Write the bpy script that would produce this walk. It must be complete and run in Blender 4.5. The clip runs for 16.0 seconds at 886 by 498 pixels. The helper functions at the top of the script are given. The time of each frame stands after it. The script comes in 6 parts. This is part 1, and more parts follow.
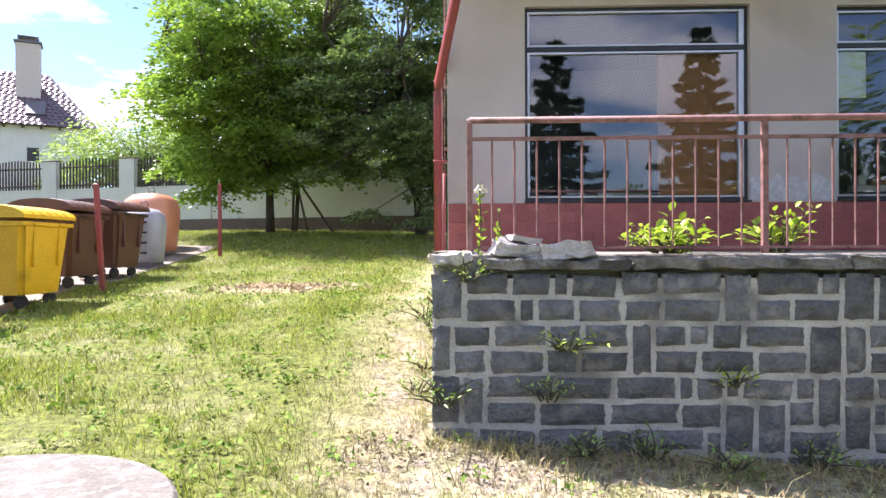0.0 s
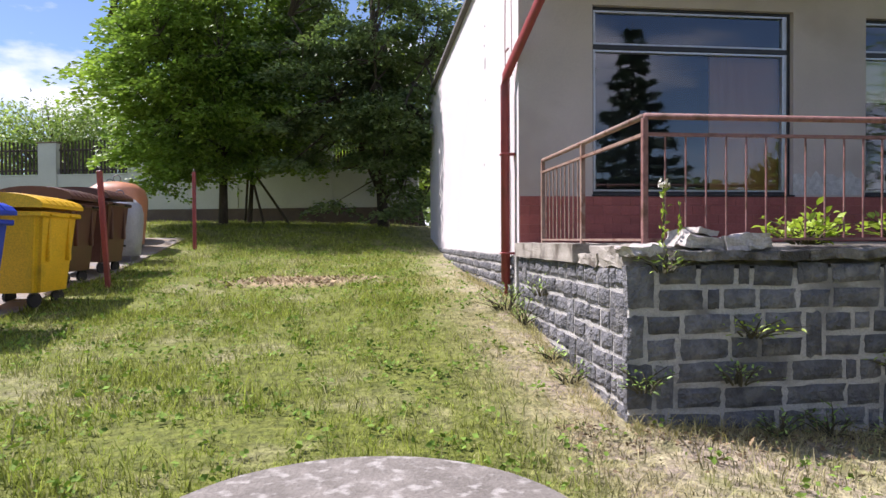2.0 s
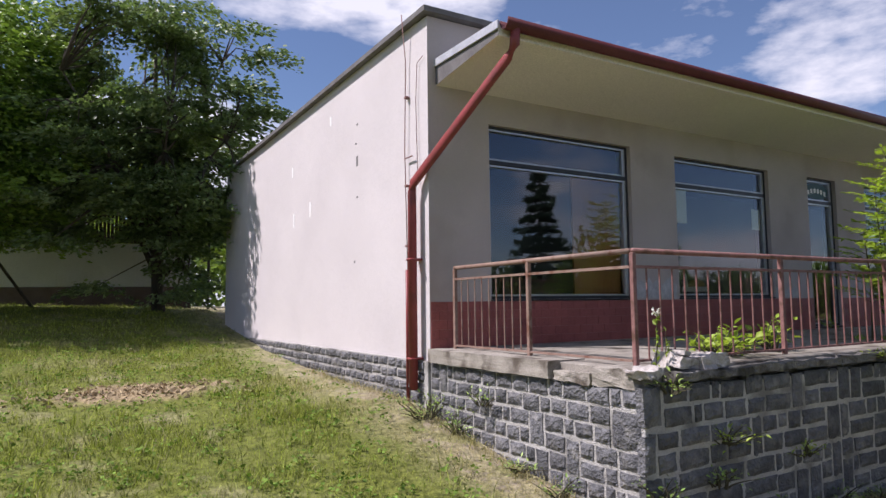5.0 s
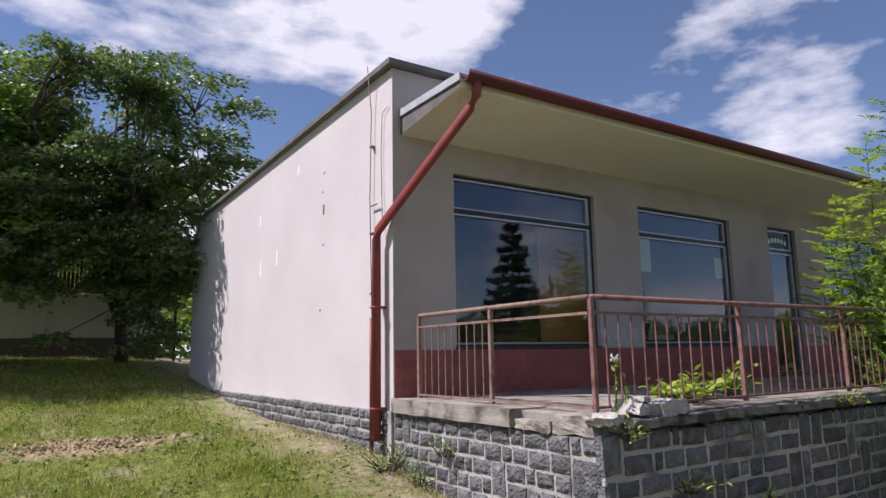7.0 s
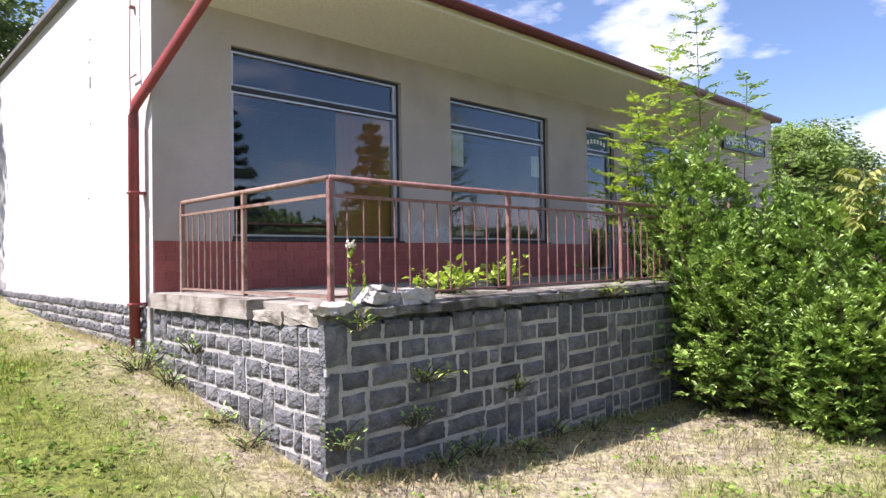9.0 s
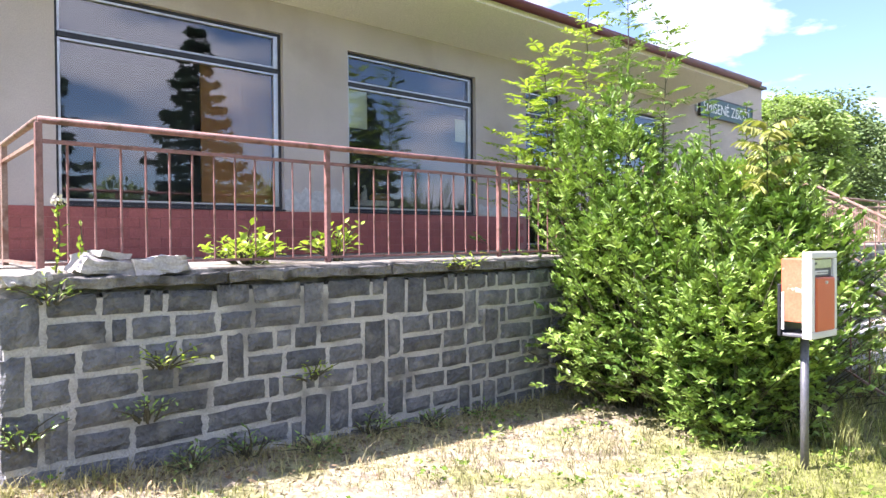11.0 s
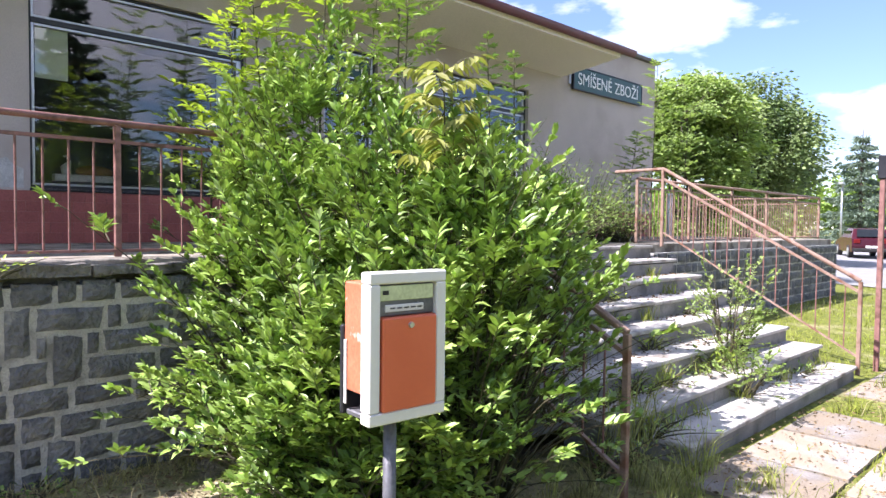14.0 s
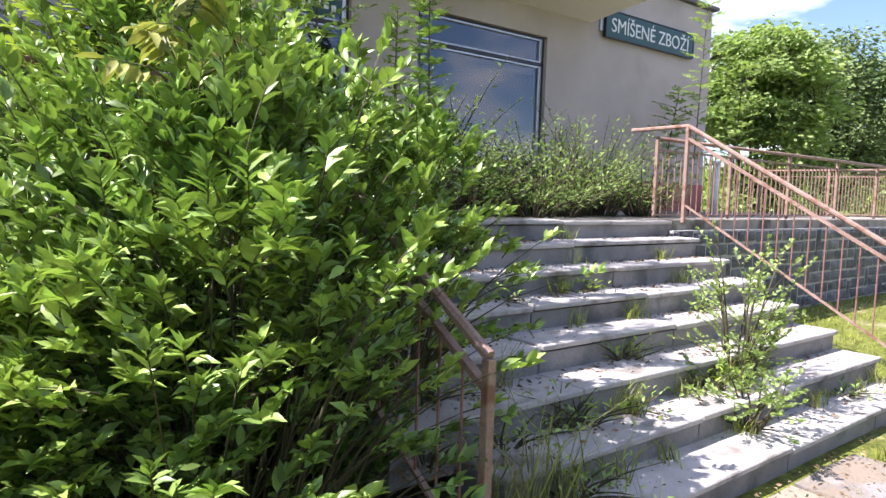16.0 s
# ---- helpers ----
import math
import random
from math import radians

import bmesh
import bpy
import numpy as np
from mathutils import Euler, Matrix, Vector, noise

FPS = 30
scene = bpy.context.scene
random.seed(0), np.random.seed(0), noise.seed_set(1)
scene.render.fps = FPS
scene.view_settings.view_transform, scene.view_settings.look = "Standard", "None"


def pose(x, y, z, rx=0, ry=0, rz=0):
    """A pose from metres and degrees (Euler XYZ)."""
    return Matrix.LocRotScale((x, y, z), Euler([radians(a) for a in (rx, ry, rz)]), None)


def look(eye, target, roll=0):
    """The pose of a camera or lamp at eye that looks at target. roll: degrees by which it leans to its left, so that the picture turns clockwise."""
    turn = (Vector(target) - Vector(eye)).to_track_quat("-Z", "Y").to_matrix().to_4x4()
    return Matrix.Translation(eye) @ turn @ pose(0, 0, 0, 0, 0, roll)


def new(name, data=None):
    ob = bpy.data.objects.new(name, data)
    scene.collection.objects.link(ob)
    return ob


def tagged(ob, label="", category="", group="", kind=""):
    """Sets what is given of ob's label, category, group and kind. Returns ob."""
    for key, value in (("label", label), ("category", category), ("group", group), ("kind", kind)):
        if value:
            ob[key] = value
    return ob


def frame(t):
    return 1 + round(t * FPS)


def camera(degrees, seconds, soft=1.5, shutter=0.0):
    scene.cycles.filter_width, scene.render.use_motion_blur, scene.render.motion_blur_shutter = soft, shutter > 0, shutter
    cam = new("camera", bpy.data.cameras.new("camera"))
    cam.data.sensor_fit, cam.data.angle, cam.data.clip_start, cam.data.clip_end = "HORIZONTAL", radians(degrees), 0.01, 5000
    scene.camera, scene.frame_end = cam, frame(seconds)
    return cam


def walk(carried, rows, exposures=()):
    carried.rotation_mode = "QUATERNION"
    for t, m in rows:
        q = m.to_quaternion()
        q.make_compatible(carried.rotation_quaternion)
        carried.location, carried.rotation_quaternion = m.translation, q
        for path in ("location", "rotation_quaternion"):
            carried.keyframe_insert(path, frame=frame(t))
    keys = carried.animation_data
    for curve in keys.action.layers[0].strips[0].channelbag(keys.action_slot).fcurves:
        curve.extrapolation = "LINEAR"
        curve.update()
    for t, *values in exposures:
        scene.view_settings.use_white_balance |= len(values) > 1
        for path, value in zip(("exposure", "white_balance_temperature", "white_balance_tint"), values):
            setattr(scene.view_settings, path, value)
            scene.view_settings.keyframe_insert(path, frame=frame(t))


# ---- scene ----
cam = camera(67.6, 16.0)
PATH = [
    (0, (-0.063, 0.046, 1.337), (-0.131, 2.045, 1.333), -0.2),
    (0.5, (-0.65, -0.007, 1.329), (-0.682, 1.992, 1.321), -0.1),
    (1, (-1.091, 0.044, 1.366), (-1.101, 2.044, 1.353), -0.2),
    (1.5, (-1.701, 0.031, 1.357), (-1.607, 2.028, 1.34), -0.2),
    (2, (-2.196, 0.124, 1.349), (-1.955, 2.109, 1.319), -0.3),
    (2.5, (-2.646, 0.327, 1.394), (-2.267, 2.291, 1.359), -0.3),
    (3, (-3.226, 0.428, 1.498), (-2.719, 2.363, 1.457), -0.3),
    (3.5, (-3.662, 0.595, 1.628), (-3.026, 2.491, 1.601), -0.3),
    (4, (-3.963, 0.764, 1.707), (-3.161, 2.596, 1.747), -0.4),
    (4.5, (-4.236, 0.905, 1.795), (-3.25, 2.642, 1.892), -0.7),
    (5, (-4.436, 0.955, 1.844), (-3.4, 2.658, 2.01), -0.7),
    (7.5, (-4.18, 0.82, 1.766), (-3.057, 2.442, 2.092), -0.6),
    (8, (-3.757, 0.711, 1.707), (-2.501, 2.246, 1.96), -1.6),
    (8.5, (-3.424, 0.66, 1.65), (-2.059, 2.116, 1.776), -1.2),
    (9, (-3.03, 0.587, 1.633), (-1.647, 2.032, 1.661), -0.8),
    (11.5, (-0.334, -0.055, 1.467), (0.972, 1.46, 1.432), -0.4),
    (12, (0.207, -0.056, 1.514), (1.518, 1.453, 1.47), -0.2),
    (12.5, (0.808, -0.172, 1.558), (2.13, 1.327, 1.507), -0.0),
    (13, (1.412, -0.16, 1.507), (2.756, 1.321, 1.459), 0.2),
    (13.5, (2.003, -0.179, 1.535), (3.38, 1.27, 1.472), 0.5),
    (14, (2.59, -0.272, 1.577), (3.978, 1.166, 1.497), 0.7),
    (14.5, (3.083, -0.186, 1.556), (4.47, 1.253, 1.467), 1.1),
    (15, (3.582, -0.162, 1.538), (4.95, 1.293, 1.431), 1.6),
    (15.5, (4.138, -0.124, 1.549), (5.422, 1.404, 1.419), 1.6),
    (16, (4.632, 0.0, 1.532), (5.849, 1.578, 1.362), 1.8),
]
walk(cam, [(t, look(eye, target, roll)) for t, eye, target, roll in PATH],
     exposures=[(0.0, 1.70, 6200, 23), (1.0, 1.27, 6200, 23), (2.0, 0.80, 6200, 23), (2.5, 0.65, 6200, 23), (4.0, 0.40, 6200, 23), (5.0, 0.30, 6200, 23), (7.5, 0.21, 6200, 23), (8.0, 0.38, 6200, 23), (9.0, 1.10, 6200, 23), (11.5, 1.97, 6200, 23), (12.5, 1.87, 6200, 23), (14.0, 1.56, 6200, 23), (16.0, 1.51, 6200, 23)])

# ---- world and sun ----
SUN = Vector((-0.68, 0.34, 1.0)).normalized()
world = bpy.data.worlds.new("world")
scene.world = world
world.use_nodes = True
wt = world.node_tree
wt.nodes.clear()


def wnode(kind, **values):
    n = wt.nodes.new(kind)
    for key, value in values.items():
        n.inputs[key].default_value = value
    return n


sky = wt.nodes.new("ShaderNodeTexSky")
sky.sky_type = "NISHITA"
sky.sun_disc = False
sky.ozone_density, sky.dust_density = 5.0, 0.15
sky.sun_elevation = math.asin(SUN.z)
sky.sun_rotation = math.atan2(SUN.x, SUN.y)
wco = wt.nodes.new("ShaderNodeTexCoord")
wmap = wt.nodes.new("ShaderNodeMapping")
wmap.inputs["Scale"].default_value = (1.0, 1.0, 2.6)
wmap.inputs["Location"].default_value = (0.35, 0.2, 0.1)
wt.links.new(wco.outputs["Generated"], wmap.inputs["Vector"])
cloud = wnode("ShaderNodeTexNoise", Scale=2.7, Detail=9.0, Roughness=0.55)
wt.links.new(wmap.outputs["Vector"], cloud.inputs["Vector"])
cramp = wt.nodes.new("ShaderNodeValToRGB")
cramp.color_ramp.elements[0].color = (0.03, 0.03, 0.03, 1)
cramp.color_ramp.elements[0].position, cramp.color_ramp.elements[1].position = 0.505, 0.61
wt.links.new(cloud.outputs["Fac"], cramp.inputs["Fac"])
cmix = wt.nodes.new("ShaderNodeMix")
cmix.data_type = "RGBA"
cmix.inputs[7].default_value = (8.6, 8.8, 9.2, 1)
wt.links.new(cramp.outputs["Color"], cmix.inputs[0])
wt.links.new(sky.outputs["Color"], cmix.inputs[6])
bg = wnode("ShaderNodeBackground", Strength=0.084)
wt.links.new(cmix.outputs[2], bg.inputs["Color"])
wout = wt.nodes.new("ShaderNodeOutputWorld")
wt.links.new(bg.outputs[0], wout.inputs["Surface"])

sun = new("sun", bpy.data.lights.new("sun", "SUN"))
sun.data.energy, sun.data.angle, sun.data.color = 5.0, radians(0.6), (1.0, 0.96, 0.91)
sun.matrix_world = look(SUN * 40, (0, 0, 0))

# ---- materials ----


def mat(name, a, b, scale=6.0, rough=0.8, bump=0.25, fine=60.0, metal=0.0, stain=None, stain_scale=1.2, stain_at=(0.52, 0.66),
        translucent=0.0, vary=0.0, specular=0.4, stretch=(1, 1, 1), bump_size=0.01):
    """Two-tone noise paint with a fine grain, optional stains, bump and a change from piece to piece."""
    m = bpy.data.materials.new(name)
    m.use_nodes = True
    t = m.node_tree
    p = t.nodes["Principled BSDF"]
    p.inputs["Roughness"].default_value, p.inputs["Metallic"].default_value = rough, metal
    p.inputs["Specular IOR Level"].default_value = specular
    geo = t.nodes.new("ShaderNodeNewGeometry")
    mp = t.nodes.new("ShaderNodeMapping")
    mp.inputs["Scale"].default_value = stretch
    t.links.new(geo.outputs["Position"], mp.inputs["Vector"])

    def noise_at(size, detail=5.0):
        n = t.nodes.new("ShaderNodeTexNoise")
        n.inputs["Scale"].default_value, n.inputs["Detail"].default_value = size, detail
        t.links.new(mp.outputs["Vector"], n.inputs["Vector"])
        return n.outputs["Fac"]

    def ramp(socket, lo, hi):
        r = t.nodes.new("ShaderNodeMapRange")
        r.inputs["From Min"].default_value, r.inputs["From Max"].default_value = lo, hi
        t.links.new(socket, r.inputs["Value"])
        return r.outputs["Result"]

    def mix(fac, one, two, kind="MIX"):
        x = t.nodes.new("ShaderNodeMix")
        x.data_type, x.blend_type = "RGBA", kind
        for socket, value in ((x.inputs[0], fac), (x.inputs[6], one), (x.inputs[7], two)):
            if isinstance(value, (int, float)):
                socket.default_value = value
            elif isinstance(value, tuple):
                socket.default_value = (*value, 1)
            else:
                t.links.new(value, socket)
        return x.outputs[2]

    base = mix(ramp(noise_at(scale), 0.3, 0.7), tuple(a), tuple(b))
    grain = noise_at(fine, 3.0)
    g = t.nodes.new("ShaderNodeMapRange")
    g.inputs["From Min"].default_value, g.inputs["From Max"].default_value = 0.25, 0.75
    g.inputs["To Min"].default_value, g.inputs["To Max"].default_value = 0.78, 1.15
    t.links.new(grain, g.inputs["Value"])
    base = mix(1.0, base, g.outputs["Result"], "MULTIPLY")
    if stain:
        base = mix(ramp(noise_at(stain_scale, 7.0), *stain_at), base, tuple(stain))
    if vary:
        info = t.nodes.new("ShaderNodeObjectInfo")
        isl = geo.outputs["Random Per Island"]
        add = t.nodes.new("ShaderNodeMath")
        add.operation = "ADD"
        t.links.new(info.outputs["Random"], add.inputs[0])
        t.links.new(isl, add.inputs[1])
        fr = t.nodes.new("ShaderNodeMath")
        fr.operation = "FRACT"
        t.links.new(add.outputs[0], fr.inputs[0])
        v = t.nodes.new("ShaderNodeMapRange")
        v.inputs["To Min"].default_value, v.inputs["To Max"].default_value = 1 - vary, 1 + vary
        t.links.new(fr.outputs[0], v.inputs["Value"])
        base = mix(1.0, base, v.outputs["Result"], "MULTIPLY")
    t.links.new(base, p.inputs["Base Color"])
    if bump:
        bn = t.nodes.new("ShaderNodeBump")
        bn.inputs["Strength"].default_value, bn.inputs["Distance"].default_value = bump, bump_size
        t.links.new(grain, bn.inputs["Height"])
        t.links.new(bn.outputs["Normal"], p.inputs["Normal"])
    if translucent:
        tr = t.nodes.new("ShaderNodeBsdfTranslucent")
        tint = mix(1.0, base, (1.2, 1.3, 0.7), "MULTIPLY")
        t.links.new(tint, tr.inputs["Color"])
        ms = t.nodes.new("ShaderNodeMixShader")
        ms.inputs["Fac"].default_value = translucent
        t.links.new(p.outputs[0], ms.inputs[1])
        t.links.new(tr.outputs[0], ms.inputs[2])
        t.links.new(ms.outputs[0], t.nodes["Material Output"].inputs["Surface"])
    return m


def glass_mat(name, ior=1.95, tint=(0.80, 0.84, 0.86)):
    m = bpy.data.materials.new(name)
    m.use_nodes = True
    t = m.node_tree
    t.nodes.clear()
    out = t.nodes.new("ShaderNodeOutputMaterial")
    see = t.nodes.new("ShaderNodeBsdfTransparent")
    see.inputs["Color"].default_value = (*tint, 1)
    gl = t.nodes.new("ShaderNodeBsdfGlossy")
    gl.inputs["Roughness"].default_value = 0.0
    gl.inputs["Color"].default_value = (0.92, 0.95, 1.0, 1)
    fr = t.nodes.new("ShaderNodeFresnel")
    fr.inputs["IOR"].default_value = ior
    ms = t.nodes.new("ShaderNodeMixShader")
    t.links.new(fr.outputs[0], ms.inputs["Fac"])
    t.links.new(see.outputs[0], ms.inputs[1])
    t.links.new(gl.outputs[0], ms.inputs[2])
    t.links.new(ms.outputs[0], out.inputs["Surface"])
    return m


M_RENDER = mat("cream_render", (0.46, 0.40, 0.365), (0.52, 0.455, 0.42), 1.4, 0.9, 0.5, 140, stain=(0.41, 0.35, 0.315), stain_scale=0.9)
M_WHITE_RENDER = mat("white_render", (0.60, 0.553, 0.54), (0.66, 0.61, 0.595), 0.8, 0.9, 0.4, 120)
M_SOFFIT = mat("soffit_plaster", (0.80, 0.735, 0.69), (0.86, 0.795, 0.745), 0.7, 0.85, 0.15, 60)
M_STONE = mat("basalt_stone", (0.09, 0.091, 0.097), (0.18, 0.179, 0.182), 9, 0.75, 0.9, 34, stain=(0.23, 0.222, 0.21), stain_scale=7, stain_at=(0.55, 0.70), vary=0.28, bump_size=0.04)
M_MORTAR = mat("lime_mortar", (0.42, 0.40, 0.37), (0.52, 0.50, 0.465), 5, 0.95, 0.9, 80, stain=(0.22, 0.21, 0.19), stain_scale=2.2, bump_size=0.015)
M_CONCRETE = mat("old_concrete", (0.24, 0.215, 0.18), (0.38, 0.345, 0.29), 4, 0.92, 0.9, 55, stain=(0.11, 0.09, 0.07), stain_scale=3.4, vary=0.08)
M_EDGE = mat("weathered_edge", (0.13, 0.12, 0.11), (0.25, 0.235, 0.21), 6, 0.95, 1.0, 34, stain=(0.06, 0.055, 0.045), stain_scale=4.5, stain_at=(0.5, 0.62), vary=0.1, bump_size=0.04)
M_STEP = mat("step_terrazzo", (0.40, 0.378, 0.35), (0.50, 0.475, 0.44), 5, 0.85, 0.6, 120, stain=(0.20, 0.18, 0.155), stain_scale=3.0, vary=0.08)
M_PAVE = mat("dusty_paving", (0.20, 0.185, 0.168), (0.31, 0.287, 0.262), 7, 0.95, 0.9, 40, stain=(0.25, 0.205, 0.15), stain_scale=3.0, stain_at=(0.38, 0.54), vary=0.18)
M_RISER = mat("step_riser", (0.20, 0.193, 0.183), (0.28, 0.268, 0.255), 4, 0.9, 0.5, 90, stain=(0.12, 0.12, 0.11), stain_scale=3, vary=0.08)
M_REDTILE = mat("red_tile", (0.30, 0.085, 0.075), (0.35, 0.105, 0.09), 3, 0.45, 0.1, 60, vary=0.10)
M_TILEJOINT = mat("tile_joint", (0.36, 0.17, 0.15), (0.40, 0.20, 0.17), 5, 0.9, 0.3)
M_RAIL = mat("rusty_rail_paint", (0.20, 0.09, 0.08), (0.29, 0.15, 0.13), 14, 0.6, 0.4, 90, stain=(0.12, 0.06, 0.04), stain_scale=9)
M_RAILTAN = mat("faded_rail_paint", (0.235, 0.15, 0.115), (0.32, 0.215, 0.165), 14, 0.65, 0.4, 90, stain=(0.17, 0.08, 0.05), stain_scale=8)
M_REDPIPE = mat("red_pipe_paint", (0.24, 0.045, 0.045), (0.29, 0.06, 0.055), 5, 0.45, 0.1, 60, stain=(0.20, 0.05, 0.045), stain_scale=4)
M_GUTTER = mat("dark_red_gutter", (0.10, 0.018, 0.022), (0.13, 0.027, 0.03), 5, 0.45, 0.1, 60)
M_TIN = mat("galvanised_tin", (0.50, 0.50, 0.52), (0.62, 0.62, 0.64), 6, 0.5, 0.2, 50, metal=0.4)
M_ROOFEDGE = mat("grey_roof_felt", (0.12, 0.112, 0.108), (0.18, 0.17, 0.163), 5, 0.85, 0.4, 60)
M_DARKFRAME = mat("dark_window_frame", (0.02, 0.02, 0.025), (0.035, 0.035, 0.04), 6, 0.4, 0.05, 60)
M_ALU = mat("aluminium_frame", (0.45, 0.46, 0.48), (0.55, 0.56, 0.58), 6, 0.35, 0.05, 60, metal=0.7)
M_GLASS = glass_mat("window_glass")
M_CLEAR = bpy.data.materials.new("clear_glass_back")
M_CLEAR.use_nodes = True
M_CLEAR.node_tree.nodes.clear()
_a, _b = M_CLEAR.node_tree.nodes.new("ShaderNodeBsdfTransparent"), M_CLEAR.node_tree.nodes.new("ShaderNodeOutputMaterial")
M_CLEAR.node_tree.links.new(_a.outputs[0], _b.inputs["Surface"])
# dark grey that carries the dimness of the room behind the glass
M_INTERIOR = mat("dim_room_grey", (0.10, 0.10, 0.105), (0.13, 0.13, 0.13), 1, 0.9, 0.0)
M_BOARD = mat("brown_board", (0.46, 0.21, 0.062), (0.54, 0.26, 0.085), 2.5, 0.6, 0.1, 40, stretch=(6, 6, 0.7))
M_PAPER = mat("pale_paper", (0.74, 0.72, 0.50), (0.80, 0.78, 0.56), 3, 0.8, 0.05)
M_BARK = mat("tree_bark", (0.06, 0.048, 0.036), (0.11, 0.09, 0.07), 8, 0.95, 0.9, 40, stretch=(1, 1, 0.25), bump_size=0.03)
M_STEM = mat("green_stem", (0.05, 0.05, 0.025), (0.09, 0.075, 0.04), 8, 0.8, 0.3)
M_LEAF = mat("maple_leaf", (0.115, 0.205, 0.035), (0.31, 0.43, 0.085), 0.8, 0.45, 0.0, 20, translucent=0.32, vary=0.35)
M_LEAF_ASH = mat("ash_leaf", (0.10, 0.16, 0.06), (0.24, 0.31, 0.125), 0.8, 0.42, 0.0, 20, translucent=0.28, vary=0.35)
M_LEAF_BUSH = mat("bush_leaf", (0.13, 0.235, 0.045), (0.34, 0.46, 0.11), 1.6, 0.40, 0.0, 20, translucent=0.17, vary=0.5, specular=0.45)
M_LEAF_LIME = mat("lime_leaf", (0.26, 0.36, 0.04), (0.38, 0.48, 0.07), 2, 0.45, 0.0, 20, translucent=0.35, vary=0.3)
M_LEAF_FAR = mat("far_leaf", (0.19, 0.28, 0.085), (0.33, 0.42, 0.14), 0.3, 0.5, 0.0, 20, translucent=0.4, vary=0.3)
M_NEEDLE_PALE = mat("pale_spruce_needle", (0.11, 0.16, 0.115), (0.17, 0.23, 0.165), 0.8, 0.6, 0.0, 20, translucent=0.2, vary=0.3)
M_NEEDLE = mat("spruce_needle", (0.022, 0.045, 0.027), (0.04, 0.072, 0.04), 0.8, 0.6, 0.0, 20, translucent=0.1, vary=0.3)
M_FENCEWALL = mat("fence_plaster", (0.52, 0.52, 0.52), (0.60, 0.60, 0.59), 0.8, 0.9, 0.2, 60)
M_FENCEBASE = mat("fence_base", (0.12, 0.085, 0.075), (0.16, 0.12, 0.10), 2, 0.9, 0.3, 50)
M_PICKET = mat("dark_picket", (0.045, 0.032, 0.03), (0.075, 0.055, 0.05), 6, 0.8, 0.3, 50, vary=0.2)


def bin_mat(name, c):
    return mat(name, c, tuple(min(1, k * 1.15) for k in c), 3, 0.42, 0.05, 50, stain=tuple(k * 0.72 for k in c), stain_scale=2.5, stain_at=(0.58, 0.75))


M_BLUE, M_YELLOW = bin_mat("blue_plastic", (0.012, 0.045, 0.42)), bin_mat("yellow_plastic", (0.72, 0.42, 0.01))
M_BROWN, M_GREYBIN = bin_mat("brown_plastic", (0.10, 0.045, 0.03)), bin_mat("grey_plastic", (0.34, 0.35, 0.38))
M_ORANGEBIN, M_GREENBIN = bin_mat("orange_plastic", (0.50, 0.22, 0.12)), bin_mat("green_plastic", (0.03, 0.10, 0.03))
M_BLACK = mat("black_rubber", (0.015, 0.015, 0.015), (0.03, 0.03, 0.03), 8, 0.7, 0.1)

# ---- geometry helpers ----


def mesh_from(name, verts, faces, material, smooth=False):
    me = bpy.data.meshes.new(name)
    me.from_pydata([tuple(v) for v in verts] if not isinstance(verts, np.ndarray) else verts, [], faces)
    me.materials.append(material)
    if smooth:
        me.polygons.foreach_set("use_smooth", [True] * len(me.polygons))
    me.update()
    return me


def part(name, bm, material, parent, label="", smooth=False):
    """Links a bmesh or mesh as one object under a thing or part; world coordinates."""
    if isinstance(bm, bpy.types.Mesh):
        me = bm
    else:
        me = bpy.data.meshes.new(name)
        bmesh.ops.recalc_face_normals(bm, faces=bm.faces)
        bm.to_mesh(me)
        bm.free()
    if not me.materials:
        me.materials.append(material)
    if smooth:
        me.polygons.foreach_set("use_smooth", [True] * len(me.polygons))
    ob = new(name, me)
    if parent:
        ob.parent = parent
        ob.matrix_parent_inverse = parent_world(parent).inverted()
    if label:
        tagged(ob, label)
    return ob


def parent_world(ob):
    m = ob.matrix_basis.copy()
    while ob.parent:
        m = ob.parent.matrix_basis @ ob.matrix_parent_inverse @ m
        ob = ob.parent
    return m


def thing(name, at, label, category, group="", kind=""):
    e = new(name)
    e.location = at
    e.empty_display_size = 0.1
    return tagged(e, label, category, group, kind)


def box(bm, lo, hi, bevel=0.0, m=None):
    """Adds a box between two corners, with its edges bevelled."""
    lo, hi = Vector(lo), Vector(hi)
    r = bmesh.ops.create_cube(bm, size=1.0, matrix=Matrix.Translation((lo + hi) / 2) @ Matrix.Diagonal((*(hi - lo), 1)))
    vs = r["verts"]
    if bevel:
        es = list({e for v in vs for e in v.link_edges})
        out = bmesh.ops.bevel(bm, geom=es, offset=bevel, segments=1, affect="EDGES", clamp_overlap=True)
        vs = list({v for f in out["faces"] for v in f.verts} | {v for v in vs if v.is_valid})
    if m:
        bmesh.ops.transform(bm, matrix=m, verts=[v for v in vs if v.is_valid])
    return bm


def boxes(*items, bevel=0.0):
    bm = bmesh.new()
    for lo, hi in items:
        box(bm, lo, hi, bevel)
    return bm


